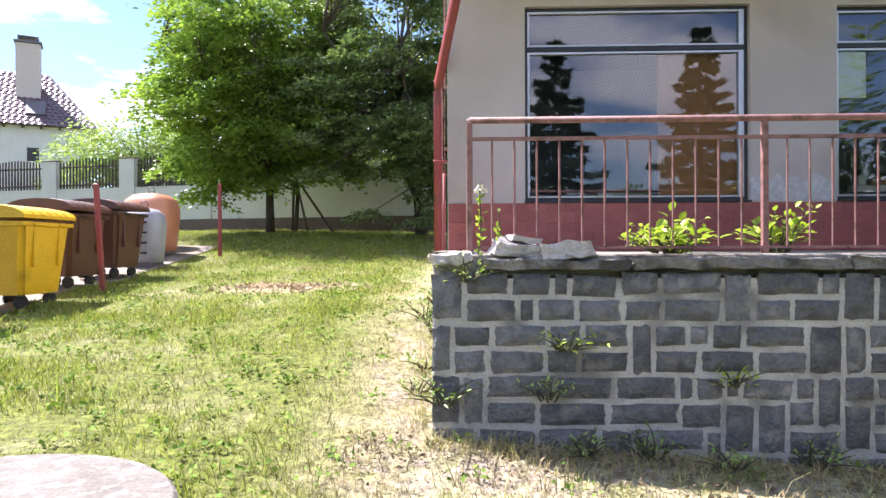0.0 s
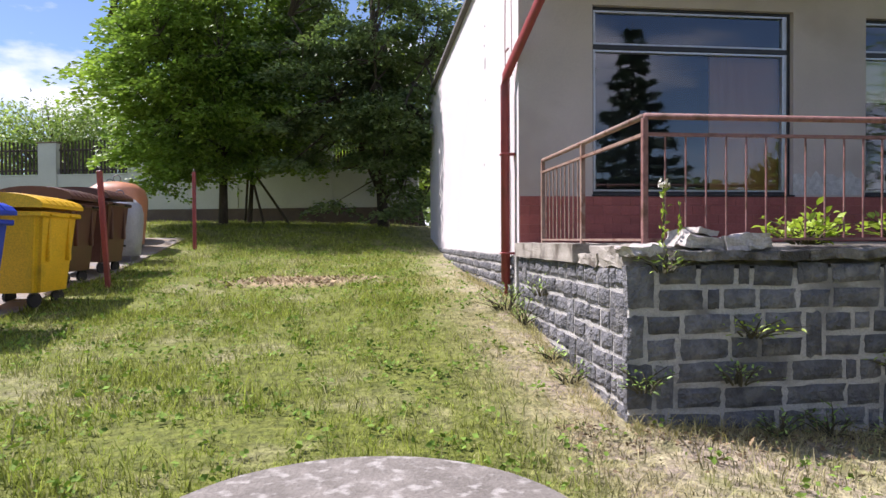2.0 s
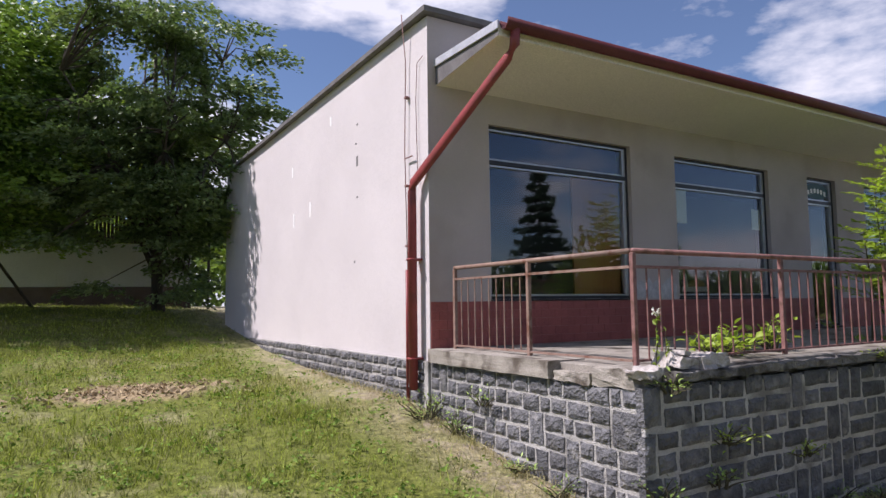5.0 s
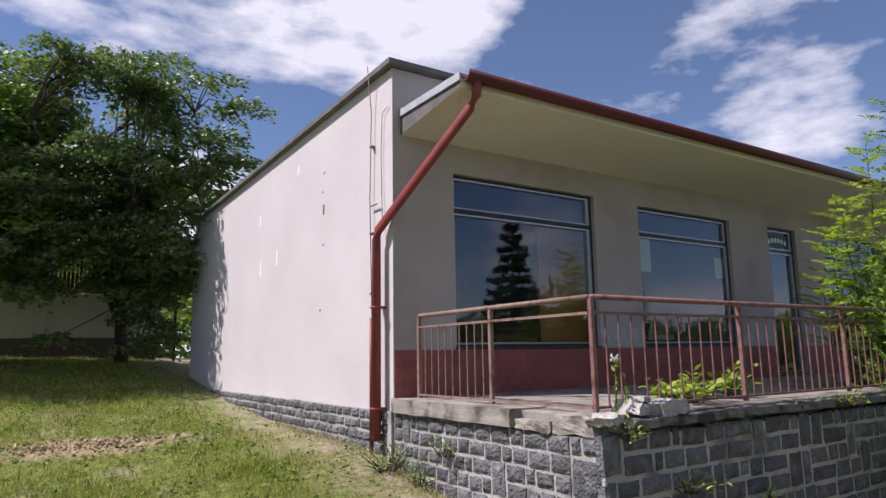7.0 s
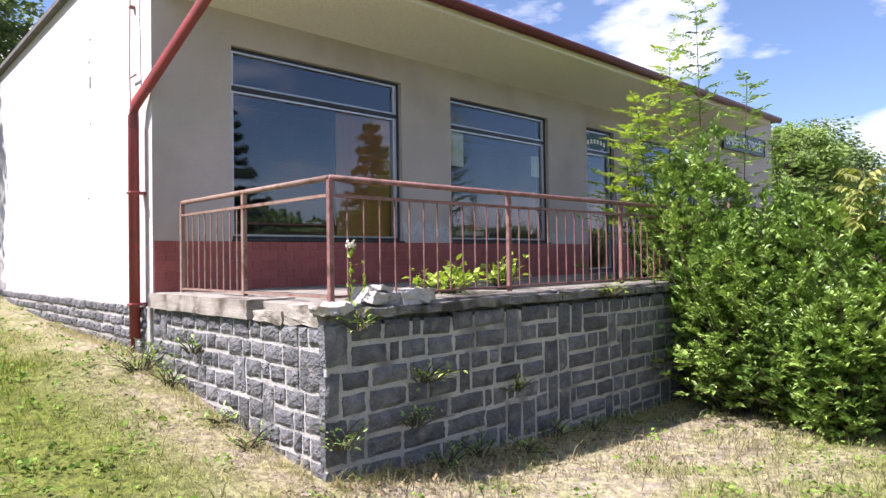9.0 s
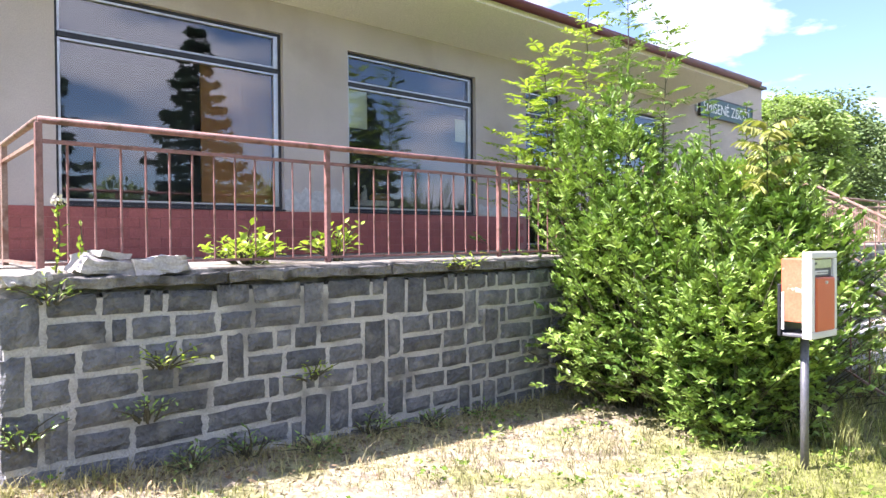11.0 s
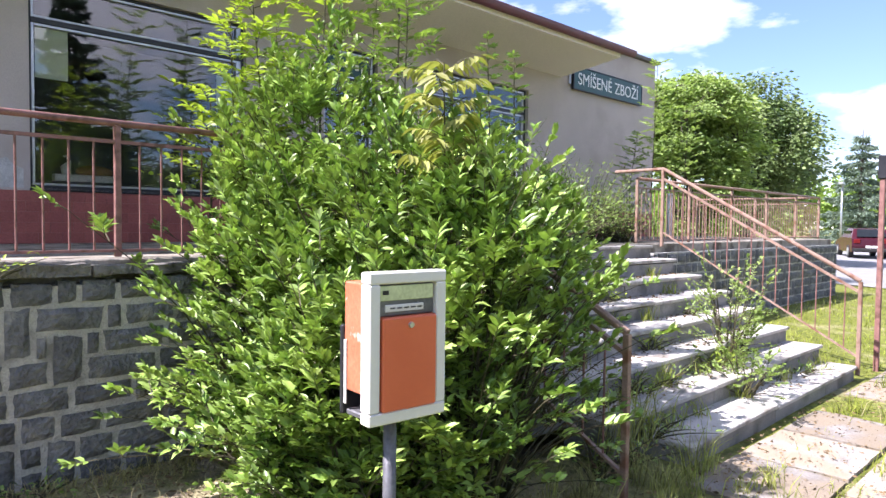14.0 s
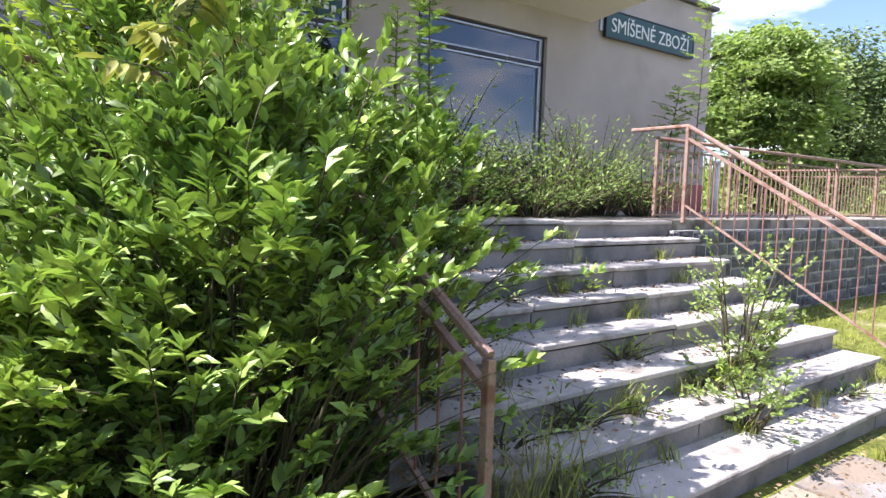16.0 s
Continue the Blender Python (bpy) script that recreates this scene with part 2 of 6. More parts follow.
def tube(points, radii, sides=8, cap=True):
    """Vertices and faces of a tapered tube through points."""
    pts = [Vector(p) for p in points]
    verts, faces = [], []
    for i, p in enumerate(pts):
        d = (pts[min(i + 1, len(pts) - 1)] - pts[max(i - 1, 0)]).normalized()
        u = d.cross(Vector((0, 0, 1)) if abs(d.z) < 0.9 else Vector((1, 0, 0))).normalized()
        w = d.cross(u)
        r = radii[i] if hasattr(radii, "__len__") else radii
        for k in range(sides):
            a = 2 * math.pi * (k + 0.5) / sides
            verts.append(p + (u * math.cos(a) + w * math.sin(a)) * r)
    for i in range(len(pts) - 1):
        for k in range(sides):
            a, b = i * sides + k, i * sides + (k + 1) % sides
            faces.append((a, b, b + sides, a + sides))
    if cap:
        faces.append(tuple(range(sides))[::-1])
        faces.append(tuple(range((len(pts) - 1) * sides, len(pts) * sides)))
    return verts, faces


def tube_mesh(name, points, radii, material, sides=8, smooth=True):
    v, f = tube(points, radii, sides)
    return mesh_from(name, v, f, material, smooth)


def bar(bm, a, b, w, h=None):
    """A square bar from a to b."""
    a, b = Vector(a), Vector(b)
    h = h or w
    d = b - a
    q = d.to_track_quat("Y", "Z")
    bmesh.ops.create_cube(bm, size=1.0, matrix=Matrix.Translation((a + b) / 2) @ q.to_matrix().to_4x4() @ Matrix.Diagonal((w, d.length, h, 1)))
    return bm


def joined(name, pieces, material, smooth=False):
    """One mesh out of many (verts, faces)."""
    vs, fs, n = [], [], 0
    for v, f in pieces:
        vs.extend(v)
        fs.extend(tuple(i + n for i in g) for g in f)
        n += len(v)
    return mesh_from(name, vs, fs, material, smooth)


def mesh_of_tris(name, verts, tris, material):
    me = bpy.data.meshes.new(name)
    me.vertices.add(len(verts))
    me.vertices.foreach_set("co", verts.reshape(-1).astype(np.float32))
    me.loops.add(len(tris) * 3)
    me.loops.foreach_set("vertex_index", tris.reshape(-1).astype(np.int32))
    me.polygons.add(len(tris))
    me.polygons.foreach_set("loop_start", np.arange(0, len(tris) * 3, 3, dtype=np.int32))
    me.materials.append(material)
    me.update()
    return me


def leaf_mesh(name, places, ways, lengths, material, rng, width=0.42, droop=0.25, near=False, level=False):
    """Pointed leaves folded along the midrib, at places, growing along ways; near ones also bend towards the tip."""
    n = len(places)
    ways = ways / np.linalg.norm(ways, axis=1, keepdims=True)
    if near:
        ref = rng.normal(size=(n, 3)) * [0.35, 0.35, 0.2] + [0, 0, 1]
    elif level:
        ref = rng.normal(size=(n, 3)) * [0.75, 0.75, 0.3] + [0, 0, 0.8]
    else:
        ref = rng.normal(size=(n, 3)) * [1, 1, 0.4]
    side = np.cross(ways, ref)
    side /= np.linalg.norm(side, axis=1, keepdims=True) + 1e-9
    up = np.cross(side, ways)
    up *= np.where(up[:, 2:3] < 0, -1, 1)
    L = lengths[:, None]
    fold = min(0.08, width * 0.2)
    i = np.arange(n)[:, None]
    tip = places + ways * L
    if near:
        mid = places + ways * L * 0.5
        v = np.empty((n, 7, 3))
        v[:, 0], v[:, 1] = places, mid
        v[:, 2] = tip - up * L * droop * rng.random((n, 1))
        for k, s in ((3, 1), (5, -1)):
            v[:, k] = places + ways * L * 0.28 + side * L * width * 0.44 * s + up * L * fold
            v[:, k + 1] = places + ways * L * 0.62 + side * L * width * 0.42 * s + up * L * (fold - 0.05 * droop)
        f = np.concatenate([i * 7 + t for t in ([0, 3, 1], [3, 4, 1], [4, 2, 1], [0, 1, 5], [5, 1, 6], [6, 1, 2])], axis=1).reshape(-1, 3)
        return mesh_of_tris(name, v.reshape(-1, 3), f, material)
    mid = places + ways * L * 0.45
    v = np.empty((n, 4, 3))
    v[:, 0] = places
    v[:, 1] = mid + side * L * width * 0.5 + up * L * fold
    v[:, 2] = tip - up * L * 0.05 * rng.random((n, 1))
    v[:, 3] = mid - side * L * width * 0.5 + up * L * fold
    f = np.concatenate([i * 4 + [0, 1, 2], i * 4 + [0, 2, 3]], axis=1).reshape(-1, 3)
    return mesh_of_tris(name, v.reshape(-1, 3), f, material)


def blade_mesh(name, p, h, width, material, rng, bend=(0.2, 0.9)):
    """Grass blades, each of two bending pieces, rooted at p."""
    n = len(p)
    a, c = rng.random(n) * 6.283, rng.random(n) * 6.283
    side = np.stack([np.cos(a), np.sin(a), np.zeros(n)], 1) * (width * (0.6 + 0.8 * rng.random(n)))[:, None]
    lean = np.stack([np.cos(c), np.sin(c), np.zeros(n)], 1) * (h * rng.uniform(*bend, n))[:, None]
    v = np.empty((n, 5, 3))
    v[:, 0], v[:, 1] = p - side, p + side
    m1 = p + lean * 0.3 + np.array([0, 0, 1]) * (h * 0.6)[:, None]
    v[:, 2], v[:, 3] = m1 + side * 0.7, m1 - side * 0.7
    v[:, 4] = p + lean + np.array([0, 0, 1]) * h[:, None]
    i = np.arange(n)[:, None] * 5
    f = np.concatenate([i + [0, 1, 2], i + [0, 2, 3], i + [3, 2, 4]], 1).reshape(-1, 3)
    return mesh_of_tris(name, v.reshape(-1, 3), f, material)


# ---- ground ----
GROUND_POINTS = np.array([
    (-0.33, 4.7, 0.0), (1.2, 4.7, -0.12), (2.8, 4.7, -0.21), (4.4, 4.7, -0.26), (7.4, 1.7, -0.27), (11.8, 1.8, -0.29),
    (4.4, 1.9, -0.27), (-0.3, 8.6, 0.63), (-0.3, 15.1, 0.93), (-6.0, 16.0, 1.13), (-6.1, 10.8, 0.66), (-6.9, 9.5, 0.40), (-6.6, 7.5, 0.30), (-6.9, 12.6, 0.70),
    (-6.6, 22.2, 1.9), (-0.4, 22.0, 1.75), (-16, 27, 2.1), (0.0, 0.0, -0.2), (-4.4, 0.9, 0.3), (-2.2, 0.1, -0.1),
    (4.6, 0.0, -0.25), (16, 4.6, -0.1), (21, 4.6, -0.1), (21, 0, -0.3), (-3, -8, 0.0), (12, -8, -0.4), (45, 8, -0.1), (-3.3, 11.0, 0.6)])
GX, GZ = GROUND_POINTS[:, :2], GROUND_POINTS[:, 2]
GK = np.linalg.norm(GX[:, None] - GX[None], axis=2)
GW = np.linalg.solve(np.block([[GK + 0.02 * np.eye(len(GX)), np.ones((len(GX), 1))], [np.ones((1, len(GX))), np.zeros((1, 1))]]), np.append(GZ, 0))


def ground_z(x, y):
    x, y = np.asarray(x, float), np.asarray(y, float)
    d = np.sqrt((x[..., None] - GX[:, 0]) ** 2 + (y[..., None] - GX[:, 1]) ** 2 + 0.09)
    z = d @ GW[:-1] + GW[-1]
    far = np.clip((np.hypot(x, y - 8) - 30) / 40, 0, 1)
    return z * (1 - far) + 0.3 * far


def lawn_mat(name, blades):
    """Grass and bare dry earth, patchy, drier towards the foot of the walls."""
    m = bpy.data.materials.new(name)
    m.use_nodes = True
    t = m.node_tree
    p = t.nodes["Principled BSDF"]
    p.inputs["Roughness"].default_value, p.inputs["Specular IOR Level"].default_value = 0.8, 0.25
    geo = t.nodes.new("ShaderNodeNewGeometry")

    def noise_at(size, detail=4.0):
        n = t.nodes.new("ShaderNodeTexNoise")
        n.inputs["Scale"].default_value, n.inputs["Detail"].default_value = size, detail
        t.links.new(geo.outputs["Position"], n.inputs["Vector"])
        return n.outputs["Fac"]

    def mapped(socket, lo, hi, to0=0.0, to1=1.0):
        r = t.nodes.new("ShaderNodeMapRange")
        for k, v in zip(("From Min", "From Max", "To Min", "To Max"), (lo, hi, to0, to1)):
            r.inputs[k].default_value = v
        t.links.new(socket, r.inputs["Value"])
        return r.outputs["Result"]

    def math_(op, a, b):
        n = t.nodes.new("ShaderNodeMath")
        n.operation = op
        for socket, v in zip(n.inputs, (a, b)):
            if isinstance(v, (int, float)):
                socket.default_value = v
            else:
                t.links.new(v, socket)
        return n.outputs[0]

    def mix(fac, a, b):
        x = t.nodes.new("ShaderNodeMix")
        x.data_type = "RGBA"
        for socket, v in ((x.inputs[0], fac), (x.inputs[6], a), (x.inputs[7], b)):
            if isinstance(v, tuple):
                socket.default_value = (*v, 1)
            else:
                t.links.new(v, socket)
        return x.outputs[2]

    green = mix(noise_at(7.0), (0.18, 0.255, 0.03), (0.40, 0.43, 0.085)) if blades else mix(noise_at(9.0), (0.09, 0.12, 0.016), (0.19, 0.20, 0.035))
    straw = (0.40, 0.35, 0.215)
    patches = mapped(noise_at(1.3, 6.0), 0.54, 0.74)
    sep = t.nodes.new("ShaderNodeSeparateXYZ")
    t.links.new(geo.outputs["Position"], sep.inputs[0])
    x, y = sep.outputs["X"], sep.outputs["Y"]
    near_front = math_("MULTIPLY", math_("MULTIPLY", mapped(y, 0.9, 3.9), mapped(x, -1.6, 0.8)), mapped(x, 8.5, 6.8))
    near_side = math_("MULTIPLY", math_("MULTIPLY", mapped(x, -1.35, -0.55), mapped(x, 1.0, 0.0)), mapped(y, 24.0, 8.0))
    near_side = math_("MULTIPLY", near_side, mapped(y, 1.6, 3.2))
    dry = math_("MAXIMUM", near_front, near_side)
    wobble = mapped(noise_at(2.3, 5.0), 0.35, 0.62)
    dry = math_("MINIMUM", math_("MULTIPLY", dry, math_("ADD", wobble, 0.55)), 1.0)
    colour = mix(math_("MAXIMUM", math_("MULTIPLY", patches, 0.6), math_("MULTIPLY", dry, 0.85)), green, straw)
    if blades:
        odd = math_("FRACT", math_("MULTIPLY", geo.outputs["Random Per Island"], 7.3), 0.0)
        colour = mix(mapped(odd, 0.88, 0.95, 0.0, 0.8), colour, straw)
    if not blades:
        colour = mix(mapped(math_("MULTIPLY", dry, noise_at(5.0)), 0.42, 0.6), colour, (0.32, 0.265, 0.195))
        dx = math_("MULTIPLY", math_("ADD", x, 3.3), 0.75)
        dy = math_("MULTIPLY", math_("ADD", y, -11.2), 1.0)
        dist = math_("SQRT", math_("ADD", math_("MULTIPLY", dx, dx), math_("MULTIPLY", dy, dy)), 0.0)
        mole = mapped(math_("ADD", dist, math_("MULTIPLY", noise_at(4.0), 0.6)), 1.15, 0.75)
        colour = mix(mole, colour, (0.33, 0.25, 0.14))
        bn = t.nodes.new("ShaderNodeBump")
        bn.inputs["Strength"].default_value, bn.inputs["Distance"].default_value = 0.8, 0.04
        t.links.new(noise_at(26.0, 6.0), bn.inputs["Height"])
        t.links.new(bn.outputs["Normal"], p.inputs["Normal"])
    grain = mapped(noise_at(45.0, 3.0), 0.2, 0.8, 0.7, 1.25) if not blades else mapped(geo.outputs["Random Per Island"], 0, 1, 0.45, 1.5)
    grain = math_("MULTIPLY", grain, mapped(noise_at(13.0, 5.0), 0.34, 0.66, 0.6, 1.3))
    mul = t.nodes.new("ShaderNodeMix")
    mul.data_type, mul.blend_type = "RGBA", "MULTIPLY"
    mul.inputs[0].default_value = 1.0
    t.links.new(colour, mul.inputs[6])
    t.links.new(grain, mul.inputs[7])
    t.links.new(mul.outputs[2], p.inputs["Base Color"])
    if blades:
        tr = t.nodes.new("ShaderNodeBsdfTranslucent")
        t.links.new(mul.outputs[2], tr.inputs["Color"])
        ms = t.nodes.new("ShaderNodeMixShader")
        ms.inputs["Fac"].default_value = 0.4
        t.links.new(p.outputs[0], ms.inputs[1])
        t.links.new(tr.outputs[0], ms.inputs[2])
        t.links.new(ms.outputs[0], t.nodes["Material Output"].inputs["Surface"])
    return m


M_LAWN, M_BLADE = lawn_mat("lawn_soil", False), lawn_mat("grass_blade", True)


def axis_steps(lo, hi, fine_lo, fine_hi, fine, coarse):
    a = list(np.arange(fine_lo, fine_hi, fine))
    left = fine_lo - np.cumsum(coarse * 1.35 ** np.arange(40))
    right = fine_hi + np.cumsum(coarse * 1.35 ** np.arange(40))
    return np.array([v for v in left if v > lo][::-1] + a + [fine_hi] + [v for v in right if v < hi])


gx, gy = axis_steps(-900, 900, -10, 14, 0.25, 0.5), axis_steps(-900, 900, -2, 24, 0.25, 0.5)
mx, my = np.meshgrid(gx, gy)
mz = ground_z(mx, my) + np.array([[noise.noise(Vector((a * 0.9, b * 0.9, 3))) * 0.03 if abs(a) < 16 and abs(b) < 26 else 0 for a in gx] for b in gy])
mound = np.exp(-(((mx + 3.3) / 0.9) ** 2 + ((my - 11.2) / 1.0) ** 2) * 1.2)
mz = mz + 0.07 * mound
nx = len(gx)
gfaces = [(j * nx + i, j * nx + i + 1, (j + 1) * nx + i + 1, (j + 1) * nx + i) for j in range(len(gy) - 1) for i in range(nx - 1)]
ground = new("ground", mesh_from("ground", np.stack([mx, my, mz], -1).reshape(-1, 3), gfaces, M_LAWN, True))
tagged(ground, "patchy sunlit lawn with bare dry earth along the walls", "ground", kind="structure")

# ---- building ----
FY, BX0, BX1, BY1 = 8.12, -0.28, 18.0, 18.8
ROOF_F, ROOF_B, PLINTH = 5.585, 5.32, 1.14
TERRACE, TX0, TY0 = 1.29, -0.30, 4.70
WINDOWS = [(0.665, 3.36, 1.90, 4.26), (4.385, 6.94, 1.90, 4.22), (8.2, 9.2, 1.33, 4.22), (10.3, 13.0, 1.90, 4.22)]


def wall_mesh(name, xs, zs, holes, y0, y1, material):
    """A wall along x from y0 to y1 thick, with openings that go through it."""
    xs = sorted({*xs, *(h[0] for h in holes), *(h[1] for h in holes)})
    zs = sorted({*zs, *(h[2] for h in holes), *(h[3] for h in holes)})
    solid = {}
    for i in range(len(xs) - 1):
        for k in range(len(zs) - 1):
            cx, cz = (xs[i] + xs[i + 1]) / 2, (zs[k] + zs[k + 1]) / 2
            solid[i, k] = not any(h[0] < cx < h[1] and h[2] < cz < h[3] for h in holes)
    bm = bmesh.new()

    def quad(*p):
        bm.faces.new([bm.verts.new(q) for q in p])
    for (i, k), on in solid.items():
        if not on:
            continue
        a, b, c, d = xs[i], xs[i + 1], zs[k], zs[k + 1]
        quad((a, y0, c), (b, y0, c), (b, y0, d), (a, y0, d))
        quad((a, y1, c), (a, y1, d), (b, y1, d), (b, y1, c))
        if not solid.get((i - 1, k)):
            quad((a, y0, c), (a, y0, d), (a, y1, d), (a, y1, c))
        if not solid.get((i + 1, k)):
            quad((b, y0, c), (b, y1, c), (b, y1, d), (b, y0, d))
        if not solid.get((i, k - 1)):
            quad((a, y0, c), (a, y1, c), (b, y1, c), (b, y0, c))
        if not solid.get((i, k + 1)):
            quad((a, y0, d), (b, y0, d), (b, y1, d), (a, y1, d))
    bmesh.ops.remove_doubles(bm, verts=bm.verts, dist=0.0005)
    return bm


def structure(name, bm, material, label, category):
    return tagged(part(name, bm, material, None), label, category, kind="structure")


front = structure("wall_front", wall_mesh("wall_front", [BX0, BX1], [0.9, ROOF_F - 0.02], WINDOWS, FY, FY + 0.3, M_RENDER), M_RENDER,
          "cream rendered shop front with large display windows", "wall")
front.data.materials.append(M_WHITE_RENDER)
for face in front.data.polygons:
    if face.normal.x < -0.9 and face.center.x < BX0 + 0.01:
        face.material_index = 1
# side wall with a slightly falling top edge
bm = bmesh.new()
prof = [(FY + 0.3, 0.2), (BY1, 0.2), (BY1, ROOF_B), (FY + 0.3, ROOF_F - 0.01)]
va, vb = [bm.verts.new((BX0, y, z)) for y, z in prof], [bm.verts.new((BX0 + 0.3, y, z)) for y, z in prof]
bm.faces.new(va), bm.faces.new(vb[::-1])
for k in range(4):
    bm.faces.new((va[k], vb[k], vb[(k + 1) % 4], va[(k + 1) % 4]))
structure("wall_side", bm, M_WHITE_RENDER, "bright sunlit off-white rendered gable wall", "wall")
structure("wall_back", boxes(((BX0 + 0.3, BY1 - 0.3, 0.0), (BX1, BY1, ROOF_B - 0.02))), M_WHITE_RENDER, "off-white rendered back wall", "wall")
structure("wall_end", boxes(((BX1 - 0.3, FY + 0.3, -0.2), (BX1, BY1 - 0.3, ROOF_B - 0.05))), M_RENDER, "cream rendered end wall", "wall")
bm = bmesh.new()
prof = [(FY - 0.10, ROOF_F), (BY1 + 0.1, ROOF_B), (BY1 + 0.1, ROOF_B + 0.07), (FY - 0.10, ROOF_F + 0.07)]
va, vb = [bm.verts.new((BX0 - 0.10, y, z)) for y, z in prof], [bm.verts.new((BX1 + 0.10, y, z)) for y, z in prof]
bm.faces.new(va), bm.faces.new(vb[::-1])
for k in range(4):
    bm.faces.new((va[k], vb[k], vb[(k + 1) % 4], va[(k + 1) % 4]))
structure("roof", bm, M_ROOFEDGE, "flat grey felted roof with tin edge", "roof")
# floor, ceiling and partition: the room's shade is put into their dark colour
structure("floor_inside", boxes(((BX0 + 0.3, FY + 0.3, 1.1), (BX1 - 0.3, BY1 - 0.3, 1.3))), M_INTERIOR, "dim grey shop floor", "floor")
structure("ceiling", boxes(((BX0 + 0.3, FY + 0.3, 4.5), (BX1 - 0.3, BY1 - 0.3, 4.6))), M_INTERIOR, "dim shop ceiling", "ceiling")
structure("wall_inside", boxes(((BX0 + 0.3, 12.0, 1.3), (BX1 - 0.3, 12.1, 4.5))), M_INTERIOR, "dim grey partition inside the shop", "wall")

# canopy over the terrace
CX0, CX1, CY0 = -0.16, 14.1, 6.74
bm = bmesh.new()
prof = [(FY, 4.66), (CY0, 4.83), (CY0, 4.98), (FY, 4.93)]
va, vb = [bm.verts.new((CX0, y, z)) for y, z in prof], [bm.verts.new((CX1, y, z)) for y, z in prof]
bm.faces.new(va), bm.faces.new(vb[::-1])
for k in range(4):
    bm.faces.new((va[k], vb[k], vb[(k + 1) % 4], va[(k + 1) % 4]))
canopy = thing("canopy", ((CX0 + CX1) / 2, FY, 4.7), "wide cream plastered canopy with red gutter above the terrace", "canopy", kind="structure")
soffit = part("soffit", bm, M_SOFFIT, canopy)
soffit.data.materials.append(M_ROOFEDGE)
for face in soffit.data.polygons:
    if face.normal.x < -0.9:
        face.material_index = 1
part("tin_edge", boxes(((CX0 - 0.025, CY0 - 0.02, 4.90), (CX0 - 0.002, FY - 0.002, 5.0)), ((CX0, CY0, 4.984), (CX1 + 0.02, FY - 0.002, 5.004)), bevel=0.004), M_TIN, canopy, "galvanised tin edge")
gut = []
for a in np.linspace(0, math.pi, 9):
    gut.append((CY0 - 0.085 - 0.08 * math.cos(a), 4.99 - 0.115 * math.sin(a)))
gv, gf = [], []
for x in (CX0 + 0.02, CX1 + 0.35):
    gv += [(x, y, z) for y, z in gut] + [(x, CY0 - 0.085 - 0.07 * math.cos(a), 4.99 - 0.105 * math.sin(a)) for a in np.linspace(math.pi, 0, 9)]
for k in range(18):
    gf.append((k, (k + 1) % 18, 18 + (k + 1) % 18, 18 + k))
gf += [tuple(range(18))[::-1], tuple(range(18, 36))]
part("gutter", mesh_from("gutter", gv, gf, M_GUTTER, True), M_GUTTER, canopy, "dark red painted gutter")

# ---- windows ----


def window(n, x0, x1, z0, z1, transom=3.76):
    w = thing("window_%d" % n, ((x0 + x1) / 2, FY + 0.1, z0), "large shop window with dark frame and transom light", "window", kind="structure")
    y0, y1 = FY + 0.07, FY + 0.15
    part("window_frame", boxes(((x0, y0, z0), (x0 + 0.035, y1, z1)), ((x1 - 0.035, y0, z0), (x1, y1, z1)), ((x0 + 0.035, y0, z1 - 0.035), (x1 - 0.035, y1, z1)),
                               ((x0 + 0.035, y0, z0), (x1 - 0.035, y1, z0 + 0.04)), bevel=0.005), M_DARKFRAME, w)
    part("transom_bar", boxes(((x0 + 0.036, y0, transom - 0.03), (x1 - 0.036, y1, transom + 0.03)), bevel=0.005), M_DARKFRAME, w)
    for a, b, nm in ((z0 + 0.041, transom - 0.031, "casement"), (transom + 0.031, z1 - 0.036, "casement")):
        c = part(nm, boxes(((x0 + 0.036, y0 + 0.012, a), (x0 + 0.066, y1 + 0.012, b)), ((x1 - 0.10, y0 + 0.012, a), (x1 - 0.036, y1 + 0.012, b)),
                           ((x0 + 0.067, y0 + 0.012, a), (x1 - 0.101, y1 + 0.012, a + 0.025)), ((x0 + 0.067, y0 + 0.012, b - 0.03), (x1 - 0.101, y1 + 0.012, b)), bevel=0.004), M_ALU, w, "grey aluminium casement")
        g = part("pane", boxes(((x0 + 0.06, FY + 0.118, a + 0.02), (x1 - 0.095, FY + 0.124, b - 0.02))), M_GLASS, c)
        g.visible_shadow = False
        g.data.materials.append(M_CLEAR)
        for face in g.data.polygons:
            face.material_index = 0 if face.normal.y < -0.5 else 1
    part("window_sill", boxes(((x0 - 0.01, FY - 0.03, z0 - 0.025), (x1 + 0.01, FY + 0.07, z0 - 0.002)), bevel=0.004), M_DARKFRAME, w)
    return w


for n, (a, b, c, d) in enumerate(WINDOWS):
    window(n + 1, a, b, c, d)

# ---- terrace, its stone walls and the stairs ----
SX0, SX1 = 6.35, 11.75
structure("terrace_floor", boxes(((TX0 + 0.1, TY0 + 0.12, 1.12), (20.8, FY - 0.002, TERRACE - 0.004)), bevel=0.01), M_CONCRETE, "weathered concrete terrace slab", "floor")
structure("terrace_wall_front", boxes(((TX0 + 0.02, TY0 + 0.02, -0.7), (SX0, TY0 + 0.4, 1.118))), M_MORTAR, "retaining wall of dark stone blocks in pale mortar", "wall")
structure("terrace_wall_side", boxes(((TX0 + 0.02, TY0 + 0.41, -0.7), (TX0 + 0.4, FY - 0.002, 1.118))), M_MORTAR, "retaining wall of grey stone blocks in pale mortar", "wall")
